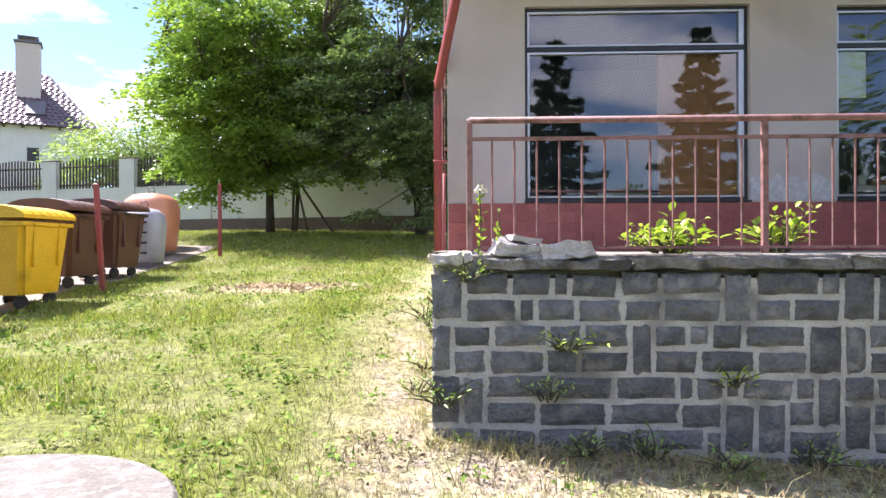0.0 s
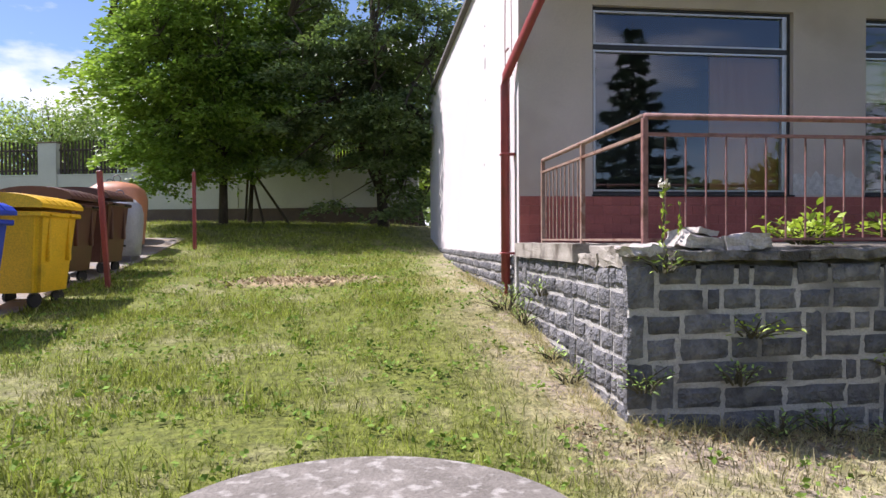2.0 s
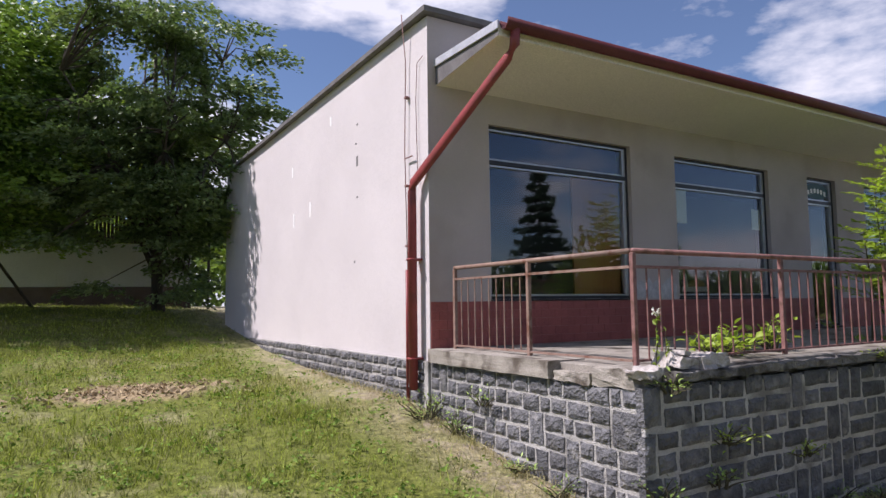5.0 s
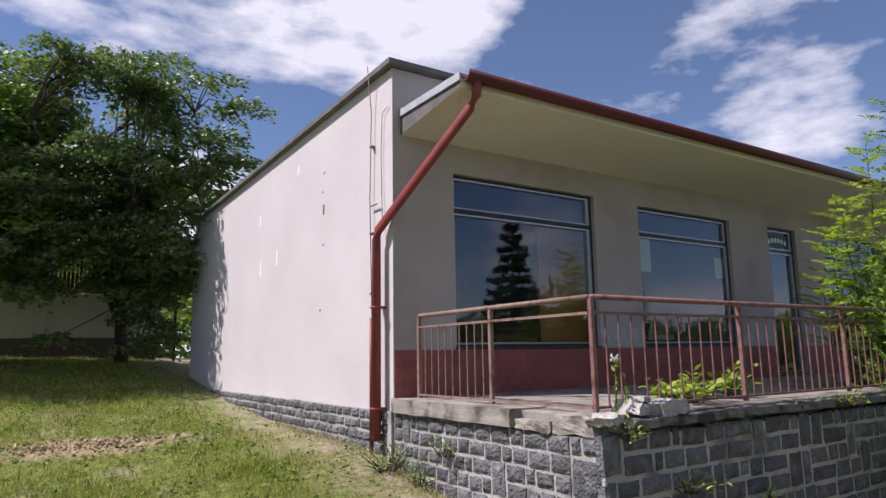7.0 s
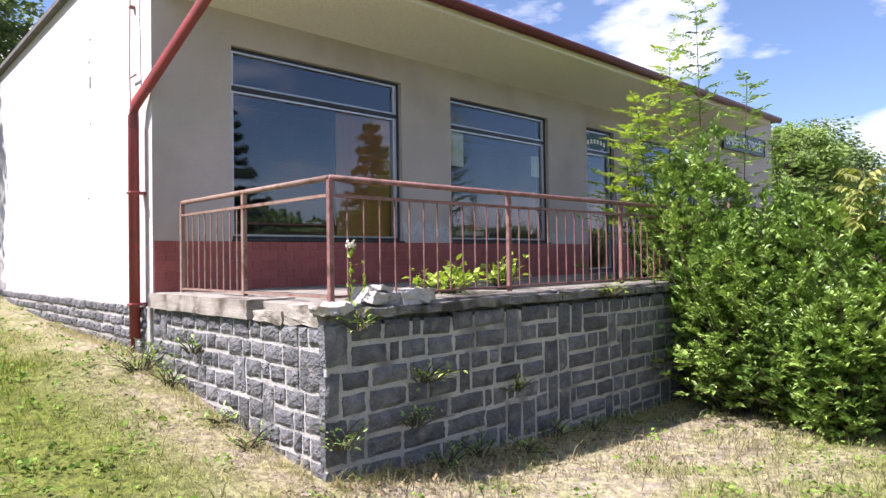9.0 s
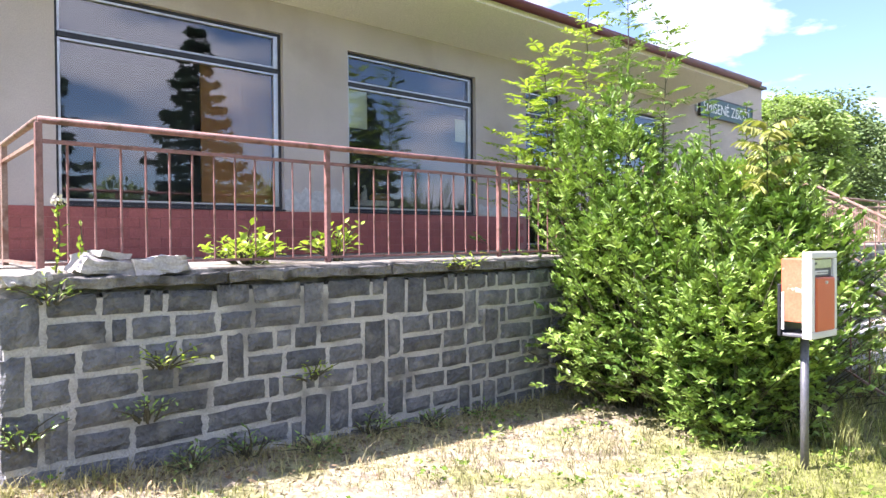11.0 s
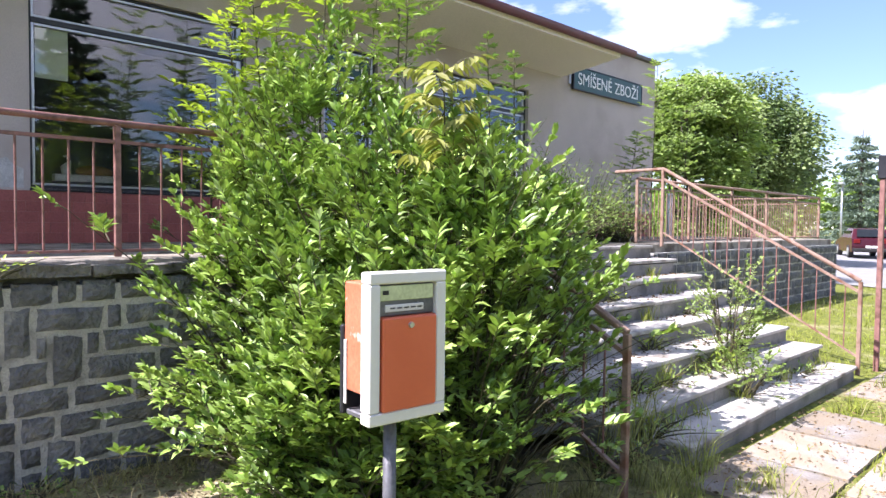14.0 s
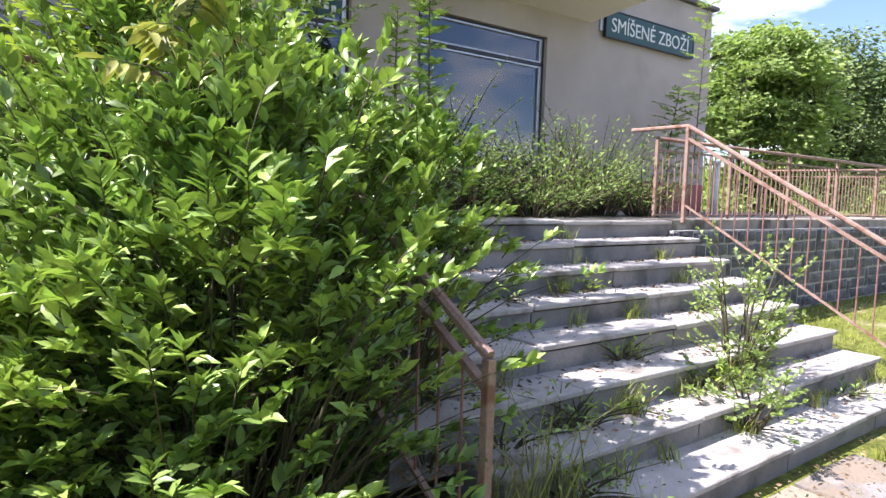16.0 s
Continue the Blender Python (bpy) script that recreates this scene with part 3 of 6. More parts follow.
structure("terrace_wall_far", boxes(((SX1 + 0.1, TY0 + 0.02, -0.7), (20.9, TY0 + 0.4, 1.15))), M_MORTAR, "retaining wall of dark stone blocks beyond the stairs", "wall")
structure("plinth", boxes(((BX0 - 0.035, FY + 0.0, -0.2), (BX0 - 0.002, BY1, PLINTH))), M_MORTAR, "low stone plinth under the gable wall", "plinth")
stairs = thing("stairs", ((SX0 + SX1) / 2, 3.2, -0.3), "wide worn concrete entrance stairs with weeds in the joints", "stairs", kind="structure")
rng = np.random.default_rng(4)
for k in range(8):
    z, y = -0.10 + k * 0.1975, 1.95 + k * 0.39
    x0 = (7.38, 6.9)[k] if k < 2 else SX0 + 0.1
    cuts = [x0, x0 + 1.3 + 0.5 * rng.random(), x0 + 3.0 + 0.5 * rng.random(), SX1]
    for a, b in zip(cuts, cuts[1:]):
        dz = rng.normal() * 0.005
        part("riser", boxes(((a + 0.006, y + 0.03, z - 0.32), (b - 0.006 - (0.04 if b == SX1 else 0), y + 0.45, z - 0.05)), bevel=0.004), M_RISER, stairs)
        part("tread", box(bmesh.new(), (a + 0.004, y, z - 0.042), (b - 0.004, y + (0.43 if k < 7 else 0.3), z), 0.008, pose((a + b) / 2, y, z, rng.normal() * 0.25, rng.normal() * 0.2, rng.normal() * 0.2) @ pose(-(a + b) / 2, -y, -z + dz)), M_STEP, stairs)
# ---- railings ----


def railing(name, a, b, posts, z_top, label, material, spacing=0.165, base=0.0):
    """A level railing from a to b with square posts, two rails, a bottom bar and thin balusters."""
    a, b = Vector((*a, 0)), Vector((*b, 0))
    d = (b - a).normalized()
    r = thing(name, (*((a + b) / 2).xy, z_top - 1.0), label, "railing")
    part("handrail", tube_mesh("handrail", [a + Vector((0, 0, z_top)), b + Vector((0, 0, z_top))], 0.025, material, 10), material, r)
    part("upper_rail", bar(bmesh.new(), a + Vector((0, 0, z_top - 0.14)), b + Vector((0, 0, z_top - 0.14)), 0.035, 0.025), material, r)
    part("bottom_rail", bar(bmesh.new(), a + Vector((0, 0, z_top - 0.955)), b + Vector((0, 0, z_top - 0.955)), 0.035, 0.02), material, r)
    length = (b - a).length
    for s in posts:
        p = a + d * s
        part("post", boxes((p + Vector((-0.022, -0.022, z_top - 1.0)), p + Vector((0.022, 0.022, z_top - 0.016))), bevel=0.004), material, r)
    me = mesh_from("baluster", *tube([(0, 0, z_top - 0.945), (0, 0, z_top - 0.15)], 0.0085, 6), material)
    for s0, s1 in zip(posts, posts[1:]):
        n = round((s1 - s0) / spacing)
        for k in range(1, n):
            p = a + d * (s0 + (s1 - s0) * k / n)
            o = part("baluster", me, material, r)
            o.matrix_basis = Matrix.Translation((p.x, p.y, 0))
    return r


RX, RY = -0.03, 5.02
railing("terrace_railing", (RX, RY), (6.42, RY), [0, 2.18, 4.32, 6.43], 2.29, "rusty dark red steel railing along the terrace edge", M_RAIL)
railing("terrace_railing", (RX, RY + 0.03), (RX, 7.92), [1.42, 2.87], 2.29, "faded brown steel railing at the terrace side", M_RAILTAN, 0.15)
railing("terrace_railing", (SX1 + 0.1, RY), (20.5, RY), [0, 1.75, 3.5, 5.25, 7.0, 8.62], 2.29, "rusty steel railing beyond the stairs", M_RAILTAN, 0.13)
railing("terrace_railing", (20.5, RY + 0.03), (20.5, 8.1), [1.5, 3.05], 2.29, "rusty steel railing at the terrace end", M_RAILTAN, 0.13)


def stair_rail(x, y0, z0, y1, z1, label, tail=0.0, first=0):
    """A sloping stair railing with a bottom post, two rails, a low bar and balusters."""
    r = thing("stair_railing", (x, y0, z0 - 1.0), label, "railing")
    up = Vector((0, 0, 1))
    a, b = Vector((x, y0, z0)), Vector((x, y1, z1))
    v, f = tube([a, b, b + Vector((0, tail, -0.01))] if tail else [a, b], 0.027, 8)
    part("handrail", mesh_from("handrail", v, f, M_RAILTAN, False), M_RAILTAN, r)
    part("upper_rail", bar(bmesh.new(), a - up * 0.14, b - up * 0.14, 0.04, 0.03), M_RAILTAN, r)
    part("bottom_rail", bar(bmesh.new(), a - up * 0.93, b - up * 0.93, 0.03, 0.02), M_RAILTAN, r)
    part("post", boxes(((x - 0.022, y0 - 0.022, z0 - 1.15), (x + 0.022, y0 + 0.022, z0 - 0.01)), bevel=0.004), M_RAILTAN, r)
    part("post", boxes(((x - 0.022, y1 - 0.022, z1 - 1.15), (x + 0.022, y1 + 0.022, z1 - 0.01)), bevel=0.004), M_RAILTAN, r)
    n = round((y1 - y0) / 0.16)
    me = mesh_from("baluster", *tube([(0, 0, -0.93), (0, 0, -0.14)], 0.0075, 6), M_RAIL)
    for k in range(1, n):
        p = a.lerp(b, k / n)
        part("baluster", me, M_RAIL, r).matrix_basis = Matrix.Translation(p)
    return r


stair_rail(SX1 + 0.03, 1.96, 0.93, 4.56, 2.41, "bent rusty stair railing with thin balusters", 0.8)
stair_rail(SX0 + 0.03, 1.94, 0.885, 4.54, 2.37, "rusty stair railing overgrown by the bush", 0.0)

# ---- trees and bushes ----


def tree(name, at, height, crown_c, crown_r, label, leaf_m, seed, clumps=110, leaves=170, leaf=0.17, trunk=0.11, clump_r=0.55, fork=0.25, bark=None, flat=0.8, category="tree", boughs=0, gaps=-1.0):
    """A tapered trunk, limbs that reach to clumps of leaves spread unevenly in the crown."""
    rng = np.random.default_rng(seed)
    t = thing(name, at, label, category)
    base = Vector(at)
    cc, cr = Vector(crown_c), Vector(crown_r)
    lean = Vector((rng.normal() * 0.15, rng.normal() * 0.15, 0))
    top = Vector((cc.x, cc.y, cc.z + cr.z * 0.7))
    spine = [base + Vector((0, 0, -0.1)), base.lerp(top, 0.12) + lean * 0.3, base.lerp(top, 0.35) + lean, base.lerp(top, 0.65) + lean * 0.4, top]
    pieces = [tube(spine, [trunk * 1.25, trunk, trunk * 0.8, trunk * 0.45, trunk * 0.12], 9)]

    def on_spine(f):
        k = min(int(f * 4), 3)
        return spine[k].lerp(spine[k + 1], f * 4 - k)
    limbs = []
    for k in range(boughs):
        a, f = k * 2.4 + rng.random() * 0.7, fork + 0.05 + 0.22 * k / boughs
        s = on_spine(f)
        e = cc + Vector((math.cos(a) * cr.x * 0.75, math.sin(a) * cr.y * 0.75, cr.z * (-0.35 + 1.15 * ((k * 0.618) % 1))))
        m = s.lerp(e, 0.45) + Vector((0, 0, 0.10 * (e - s).length)) + Vector(rng.normal(size=3)) * 0.2
        w = [s.lerp(m, u).lerp(m.lerp(e, u), u) for u in np.linspace(0, 1, 7)]
        pieces.append(tube(w, [trunk * 0.55 * (1 - 0.13 * u) for u in range(7)], 7))
        limbs += w[2:]
    pts, ways = [], []
    for c in range(clumps):
        d = rng.normal(size=3)
        d /= np.linalg.norm(d)
        rad = rng.random() ** 0.38 * (0.82 + 0.3 * noise.noise(Vector(d) * 1.7 + Vector((seed, 0, 0))))
        p = cc + Vector((d[0] * cr.x * rad, d[1] * cr.y * rad, d[2] * cr.z * rad))
        if noise.noise(p * 0.55 + Vector((0, seed, 0))) < gaps:
            continue
        f = float(np.clip((p.z - base.z) / (top.z - base.z) * 0.62 - 0.05 + rng.normal() * 0.04, fork, 0.97))
        s = min(limbs, key=lambda u: (u - p).length) if limbs else on_spine(f)
        mid = s.lerp(p, 0.5) + Vector((rng.normal() * 0.15, rng.normal() * 0.15, 0.18 * (p - s).length * 0.6))
        r0 = trunk * (0.42 - 0.3 * f) * (0.7 if c % 4 else 1.3)
        pieces.append(tube([s, mid, p], [r0, r0 * 0.55, 0.008], 5))
        n = int(leaves * (0.6 + 0.8 * rng.random()))
        ang, far = rng.random(n) * 6.283, np.sqrt(rng.random(n))
        lobe = 1.0 + 0.35 * np.sin(ang * 3 + c) + 0.2 * np.sin(ang * 5 + c * 2.1)
        reach = clump_r * 1.75 * far * lobe
        drop = rng.normal(size=n) * clump_r * flat * 0.36 - 0.32 * reach ** 2
        q = np.stack([np.cos(ang) * reach, np.sin(ang) * reach, drop], 1)
        q += (np.array(p) - np.array(cc)) * 0.10 * far[:, None] * [1, 1, 0]
        pts.append(q + np.array(p))
        out = q + (np.array(p) - np.array(cc)) * [0.25, 0.25, 0.0] + rng.normal(size=(n, 3)) * [0.3, 0.3, 0.15]
        out[:, 2] = out[:, 2] * 0.4 - 0.14
        ways.append(out)
    pts, ways = np.concatenate(pts), np.concatenate(ways)
    part("trunk", joined("trunk", pieces, bark or M_BARK, True), M_BARK, t)
    part("crown", leaf_mesh("crown", pts, ways, leaf * (0.6 + 0.8 * rng.random(len(pts))), leaf_m, rng, 0.6, level=True), leaf_m, t)
    return t


tree("maple_tree", (-6.65, 22.2, 1.9), 9, (-6.95, 21.2, 6.7), (3.7, 3.6, 4.5), "dense round green maple by the fence", M_LEAF, 3, 300, 360, 0.14, 0.13, 0.50, flat=0.5, boughs=9, gaps=-0.30)
tree("ash_tree", (-1.5, 21.7, 1.8), 10, (-1.9, 20.6, 6.6), (3.8, 3.3, 5.3), "tall airy ash tree with dark forked limbs", M_LEAF_ASH, 5, 310, 310, 0.135, 0.16, 0.40, 0.15, flat=0.5, boughs=9, gaps=-0.22)
tree("ash_tree", (-5.9, 22.6, 1.9), 8, (-4.6, 23.0, 7.6), (2.6, 2.2, 4.4), "young staked tree beside the maple", M_LEAF_ASH, 8, 80, 200, 0.14, 0.07, 0.42, 0.3, flat=0.55, boughs=5, gaps=-0.1)
tree("fruit_tree", (-16.0, 33.0, 2.2), 6, (-16.8, 33.0, 6.3), (4.4, 3.0, 2.3), "low spreading fruit tree behind the fence", M_LEAF_FAR, 12, 85, 170, 0.17, 0.14, 0.7, 0.2)


def spruce(at, height, radius, seed, label="tall dark spruce across the road", needle=None):
    needle = needle or M_NEEDLE
    rng = np.random.default_rng(seed)
    t = thing("spruce_tree", at, label, "tree")
    b = Vector(at)
    part("trunk", tube_mesh("trunk", [b, b + Vector((0, 0, height))], [0.2, 0.02], M_BARK), M_BARK, t)
    pts, ways, lens, pieces = [], [], [], []
    z = 0.8
    while z < height - 0.15:
        r = radius * (1 - z / height) ** 0.9 + 0.12
        for k in range(7):
            a = k * 0.9 + rng.random() * 0.7 + z * 3
            rr = r * (0.55 + 0.6 * rng.random())
            way = Vector((math.cos(a), math.sin(a), 0))
            root = b + Vector((0, 0, z + rng.normal() * 0.08))
            bow = [root + way * rr * u + Vector((0, 0, rr * (-0.42 * u + 0.26 * u ** 3))) for u in np.linspace(0, 1, 5)]
            pieces.append(tube(bow, [0.03, 0.025, 0.018, 0.012, 0.006], 4))
            n = int(26 + 70 * rr)
            f = 0.12 + 0.88 * rng.random(n) ** 0.75
            q = np.array(root) + np.outer(f * rr, np.array(way)) + np.outer(rr * (-0.42 * f + 0.26 * f ** 3), [0, 0, 1])
            across = np.array([-way.y, way.x, 0])
            q += np.outer(rng.normal(size=n) * 0.20 * rr * (1.15 - f), across) + rng.normal(size=(n, 3)) * 0.04
            q[:, 2] -= rng.random(n) * 0.16
            pts.append(q)
            w = np.tile(np.array(way) * 0.9, (n, 1)) + rng.normal(size=(n, 3)) * 0.45
            w[:, 2] -= 0.45
            ways.append(w)
        z += 0.5 + 0.12 * rng.random()
    pts, ways = np.concatenate(pts), np.concatenate(ways)
    tagged(part("branchwork", joined("branchwork", pieces, M_BARK), M_BARK, t), kind="stuff")
    part("crown", leaf_mesh("crown", pts, ways, 0.28 * (0.6 + 0.8 * rng.random(len(pts))), needle, rng, 0.3), needle, t)


def gz(x, y):
    return float(ground_z(x, y))


spruce((4.0, -13.8, gz(4, -13.8) - 0.05), 11.2, 3.5, 21)
spruce((10.6, -13.9, gz(10.6, -13.9) - 0.05), 12.0, 3.7, 22)
spruce((20.0, -13.9, gz(20, -13.9) - 0.05), 10.4, 3.2, 23)
spruce((58.0, 13.4, gz(58, 13.4) - 0.05), 8.6, 3.6, 24, "pale green spruce standing beyond the road", M_NEEDLE_PALE)
tree("ash_tree", (21.9, 8.9, 0.0), 7, (21.8, 8.9, 3.9), (1.75, 1.75, 2.9), "bright green ash tree at the end of the shop", M_LEAF_FAR, 31, 190, 260, 0.13, 0.10, 0.27, 0.12, flat=1.2, boughs=7, gaps=-0.12)
tree("lime_tree", (31.0, 10.9, 0.0), 9, (31.0, 10.6, 4.7), (2.4, 2.4, 3.5), "dark green lime tree beyond the shop", M_LEAF_ASH, 32, 130, 200, 0.17, 0.14, 0.45, 0.15, flat=1.4)


def shoots(name, label, roots, height, leaf_m, seed, leaf=0.085, count=60, spread=0.6, gap=0.035, category="bush", bare=0.15, width=0.38):
    """A shrub of many arching shoots with leaves along them. roots: (x, y, z, radius, height factor)."""
    rng = np.random.default_rng(seed)
    x, y, z = roots[0][:3]
    t = thing(name, (x, y, z), label, category)
    pieces, pts, ways, lens = [], [], [], []
    for rx, ry, rz, rr, hf, *more in roots:
        low = more[0] if more else bare
        for _ in range(int(count * rr ** 1.2 / 0.5)):
            a, q = rng.random() * 6.283, rr * math.sqrt(rng.random())
            p0 = Vector((rx + math.cos(a) * q * 0.45, ry + math.sin(a) * q * 0.45, rz))
            long = 1.3 if rng.random() < 0.1 else 1.0
            h = long * height * hf * (0.35 + 0.65 * rng.random()) * (1.05 - 0.45 * q / rr)
            out = Vector((math.cos(a), math.sin(a), 0)) * (q * 0.62 + spread * rng.random() * 0.6) * (long ** 2)
            p1 = p0 + out * 0.35 + Vector((0, 0, h * 0.55))
            p2 = p0 + out + Vector((rng.normal() * 0.08, rng.normal() * 0.08, h * (1.0 - 0.25 * rng.random() * (q / rr))))
            curve = [p0.lerp(p1, s).lerp(p1.lerp(p2, s), s) for s in np.linspace(0, 1, 6)]
            pieces.append(tube(curve, [0.009, 0.008, 0.007, 0.006, 0.004, 0.002], 4, False))
            length = sum((curve[i + 1] - curve[i]).length for i in range(5))
            n = max(4, int(length * (1 - low) / gap))
            for k in range(n):
                s = low + (1 - low) * (k + rng.random()) / n
                c = p0.lerp(p1, s).lerp(p1.lerp(p2, s), s)
                ang = k * 2.4 + rng.random()
                w = Vector((math.cos(ang), math.sin(ang), 0.35 + rng.normal() * 0.35))
                twig = rng.random() * 0.16 * (1.15 - s)
                pts.append(c + w * twig)
                ways.append(w + (p2 - p1).normalized() * 0.4)
                lens.append(leaf * (0.55 + 0.75 * rng.random()) * (1.0 if s < 0.92 else 0.7))
    tagged(part("stem", joined("stem", pieces, M_STEM), M_STEM, t), kind="stuff")
    tagged(part("foliage", leaf_mesh("foliage", np.array(pts), np.array(ways), np.array(lens), leaf_m, rng, width, near=True), leaf_m, t), kind="stuff")
    return t




def shrub(name, label, roots, height, leaf_m, seed, leaf=0.1, count=80, spread=0.7, width=0.36, twigs=7, category="bush", hollow=lambda c: False, shell=0):
    """A large shrub: arching shoots that carry side sprays of paired leaves with a whorl at the tip, thinned unevenly."""
    rng = np.random.default_rng(seed)
    t = thing(name, roots[0][:3], label, category)
    pieces, pts, ways, lens = [], [], [], []

    def spray(c, d, length, n):
        side = d.cross(Vector((0, 0, 1)))
        side = side.normalized() if side.length > 0.05 else Vector((1, 0, 0))
        end = c + d * length + Vector((0, 0, -0.12 * length))
        pieces.append(tube([c, c.lerp(end, 0.5) + Vector((0, 0, 0.03 * length)), end], [0.004, 0.003, 0.0015], 3, False))
        for k in range(n):
            s = 0.3 + 0.65 * k / n
            sg = 1 if k % 2 else -1
            pts.append(c.lerp(end, s))
            ways.append(side * sg + d * 0.8 + Vector((0, 0, 0.3 + 0.4 * rng.normal())))
            lens.append(leaf * (0.7 + 0.5 * rng.random()))
        for k in range(5):
            a = k * 1.257 + rng.random()
            pts.append(end)
            ways.append(d * 0.8 + side * math.cos(a) + Vector((0, 0, 0.55 + 0.5 * math.sin(a))))
            lens.append(leaf * (0.6 + 0.4 * rng.random()))

    domes = [(Vector((rx, ry, rz + 0.44 * height * hf)), Vector((rr * 0.62 + spread * 0.42, rr * 0.62 + spread * 0.42, 0.50 * height * hf))) for rx, ry, rz, rr, hf, *more in roots]
    for i, (c0, size) in enumerate(domes):
        for _ in range(int(shell * size.x * size.z)):
            d = Vector(rng.normal(size=3)).normalized()
            if d.z < -0.8:
                continue
            lump = 0.84 + 0.42 * noise.noise(d * 2.0 + Vector((seed, i, 0))) + 0.22 * noise.noise(d * 5.0 + Vector((i, seed, 0))) + 0.05 * rng.normal()
            c = c0 + Vector((d.x * size.x, d.y * size.y, d.z * size.z)) * lump
            if hollow(c) or c.z < roots[i][2] + 0.05 or noise.noise(c * 2.3 + Vector((0, seed, 0))) < -0.13:
                continue
            if any(k != i and sum(((c[u] - o[u]) / (0.78 * w[u])) ** 2 for u in range(3)) < 1 for k, (o, w) in enumerate(domes)):
                continue
            grow = Vector((d.x + rng.normal() * 0.35, d.y + rng.normal() * 0.35, max(d.z, -0.1) + 0.35 + 0.25 * rng.normal())).normalized()
            spray(c - grow * 0.1, grow, 0.10 + 0.14 * rng.random(), int(5 + 4 * rng.random()))

    for rx, ry, rz, rr, hf, *more in roots:
        low = more[0] if more else 0.08
        for _ in range(int(count * rr ** 1.2 / 0.5)):
            a, q = rng.random() * 6.283, rr * math.sqrt(rng.random())
            p0 = Vector((rx + math.cos(a) * q * 0.45, ry + math.sin(a) * q * 0.45, rz))
            long = 1.16 if rng.random() < 0.12 else 1.0
            h = long * height * hf * (0.3 + 0.7 * rng.random()) * (1.05 - 0.45 * q / rr)
            out = Vector((math.cos(a), math.sin(a), 0)) * (q * 0.62 + spread * rng.random() * 0.6) * long ** 2
            p1 = p0 + out * 0.35 + Vector((0, 0, h * 0.6))
            p2 = p0 + out + Vector((rng.normal() * 0.08, rng.normal() * 0.08, h * (1.0 - 0.3 * rng.random() * (q / rr))))
            curve = [p0.lerp(p1, s).lerp(p1.lerp(p2, s), s) for s in np.linspace(0, 1, 6)]
            pieces.append(tube(curve, [0.010, 0.009, 0.007, 0.006, 0.004, 0.002], 4, False))
            n = max(4, int(twigs * (0.5 + h / 2.5)))
            for k in range(n):
                s = low + (0.97 - low) * (k + rng.random()) / n
                c = p0.lerp(p1, s).lerp(p1.lerp(p2, s), s)
                if noise.noise(c * 1.9 + Vector((seed, 0, 0))) < -0.24 or hollow(c):
                    continue
                b = a + rng.normal() * 1.1
                d = Vector((math.cos(b), math.sin(b), 0.35 + 0.9 * rng.random() * rng.random() + 0.3 * s)).normalized()
                spray(c, d, (0.14 + 0.24 * rng.random()) * (1.2 - 0.5 * s), int(5 + 5 * rng.random()))
            spray(p2, (p2 - p1).normalized(), 0.16, 6)
    tagged(part("stem", joined("stem", pieces, M_STEM), M_STEM, t), kind="stuff")
    tagged(part("foliage", leaf_mesh("foliage", np.array(pts), np.array(ways), np.array(lens), leaf_m, rng, width, near=True), leaf_m, t), kind="stuff")
    return t


shrub("bush", "large overgrown green shrub spilling over the stairs", [
    (5.3, 3.9, -0.3, 0.95, 0.72), (5.8, 3.4, -0.3, 1.1, 0.82), (5.85, 4.5, -0.3, 0.92, 0.98), (5.35, 3.0, -0.3, 0.85, 0.62, 0.04), (5.7, 2.8, -0.3, 0.75, 0.78, 0.38),
    (6.75, 4.2, 0.2, 0.72, 0.64), (6.15, 3.5, -0.2, 0.75, 0.76, 0.42), (5.9, 4.8, 0.3, 0.8, 0.9), (5.42, 2.45, -0.3, 0.45, 0.6, 0.5), (4.78, 2.72, -0.3, 0.42, 0.5, 0.04), (6.75, 3.1, 0.5, 0.4, 0.45, 0.55)], 3.5, M_LEAF_BUSH, 41, 0.094, 66, width=0.43, twigs=8, shell=1150, hollow=lambda c: (c.x > 5.45 and c.y < 2.75 and c.z < 0.8) or (c.x > 6.0 and c.y < 2.75 and c.z < 1.15) or (c.x > 6.3 and c.y < 3.6 and c.z < 1.2) or (c.y < 2.1 and c.x < 5.4))

# tall saplings that rise through the bush, and shrubs on the terrace


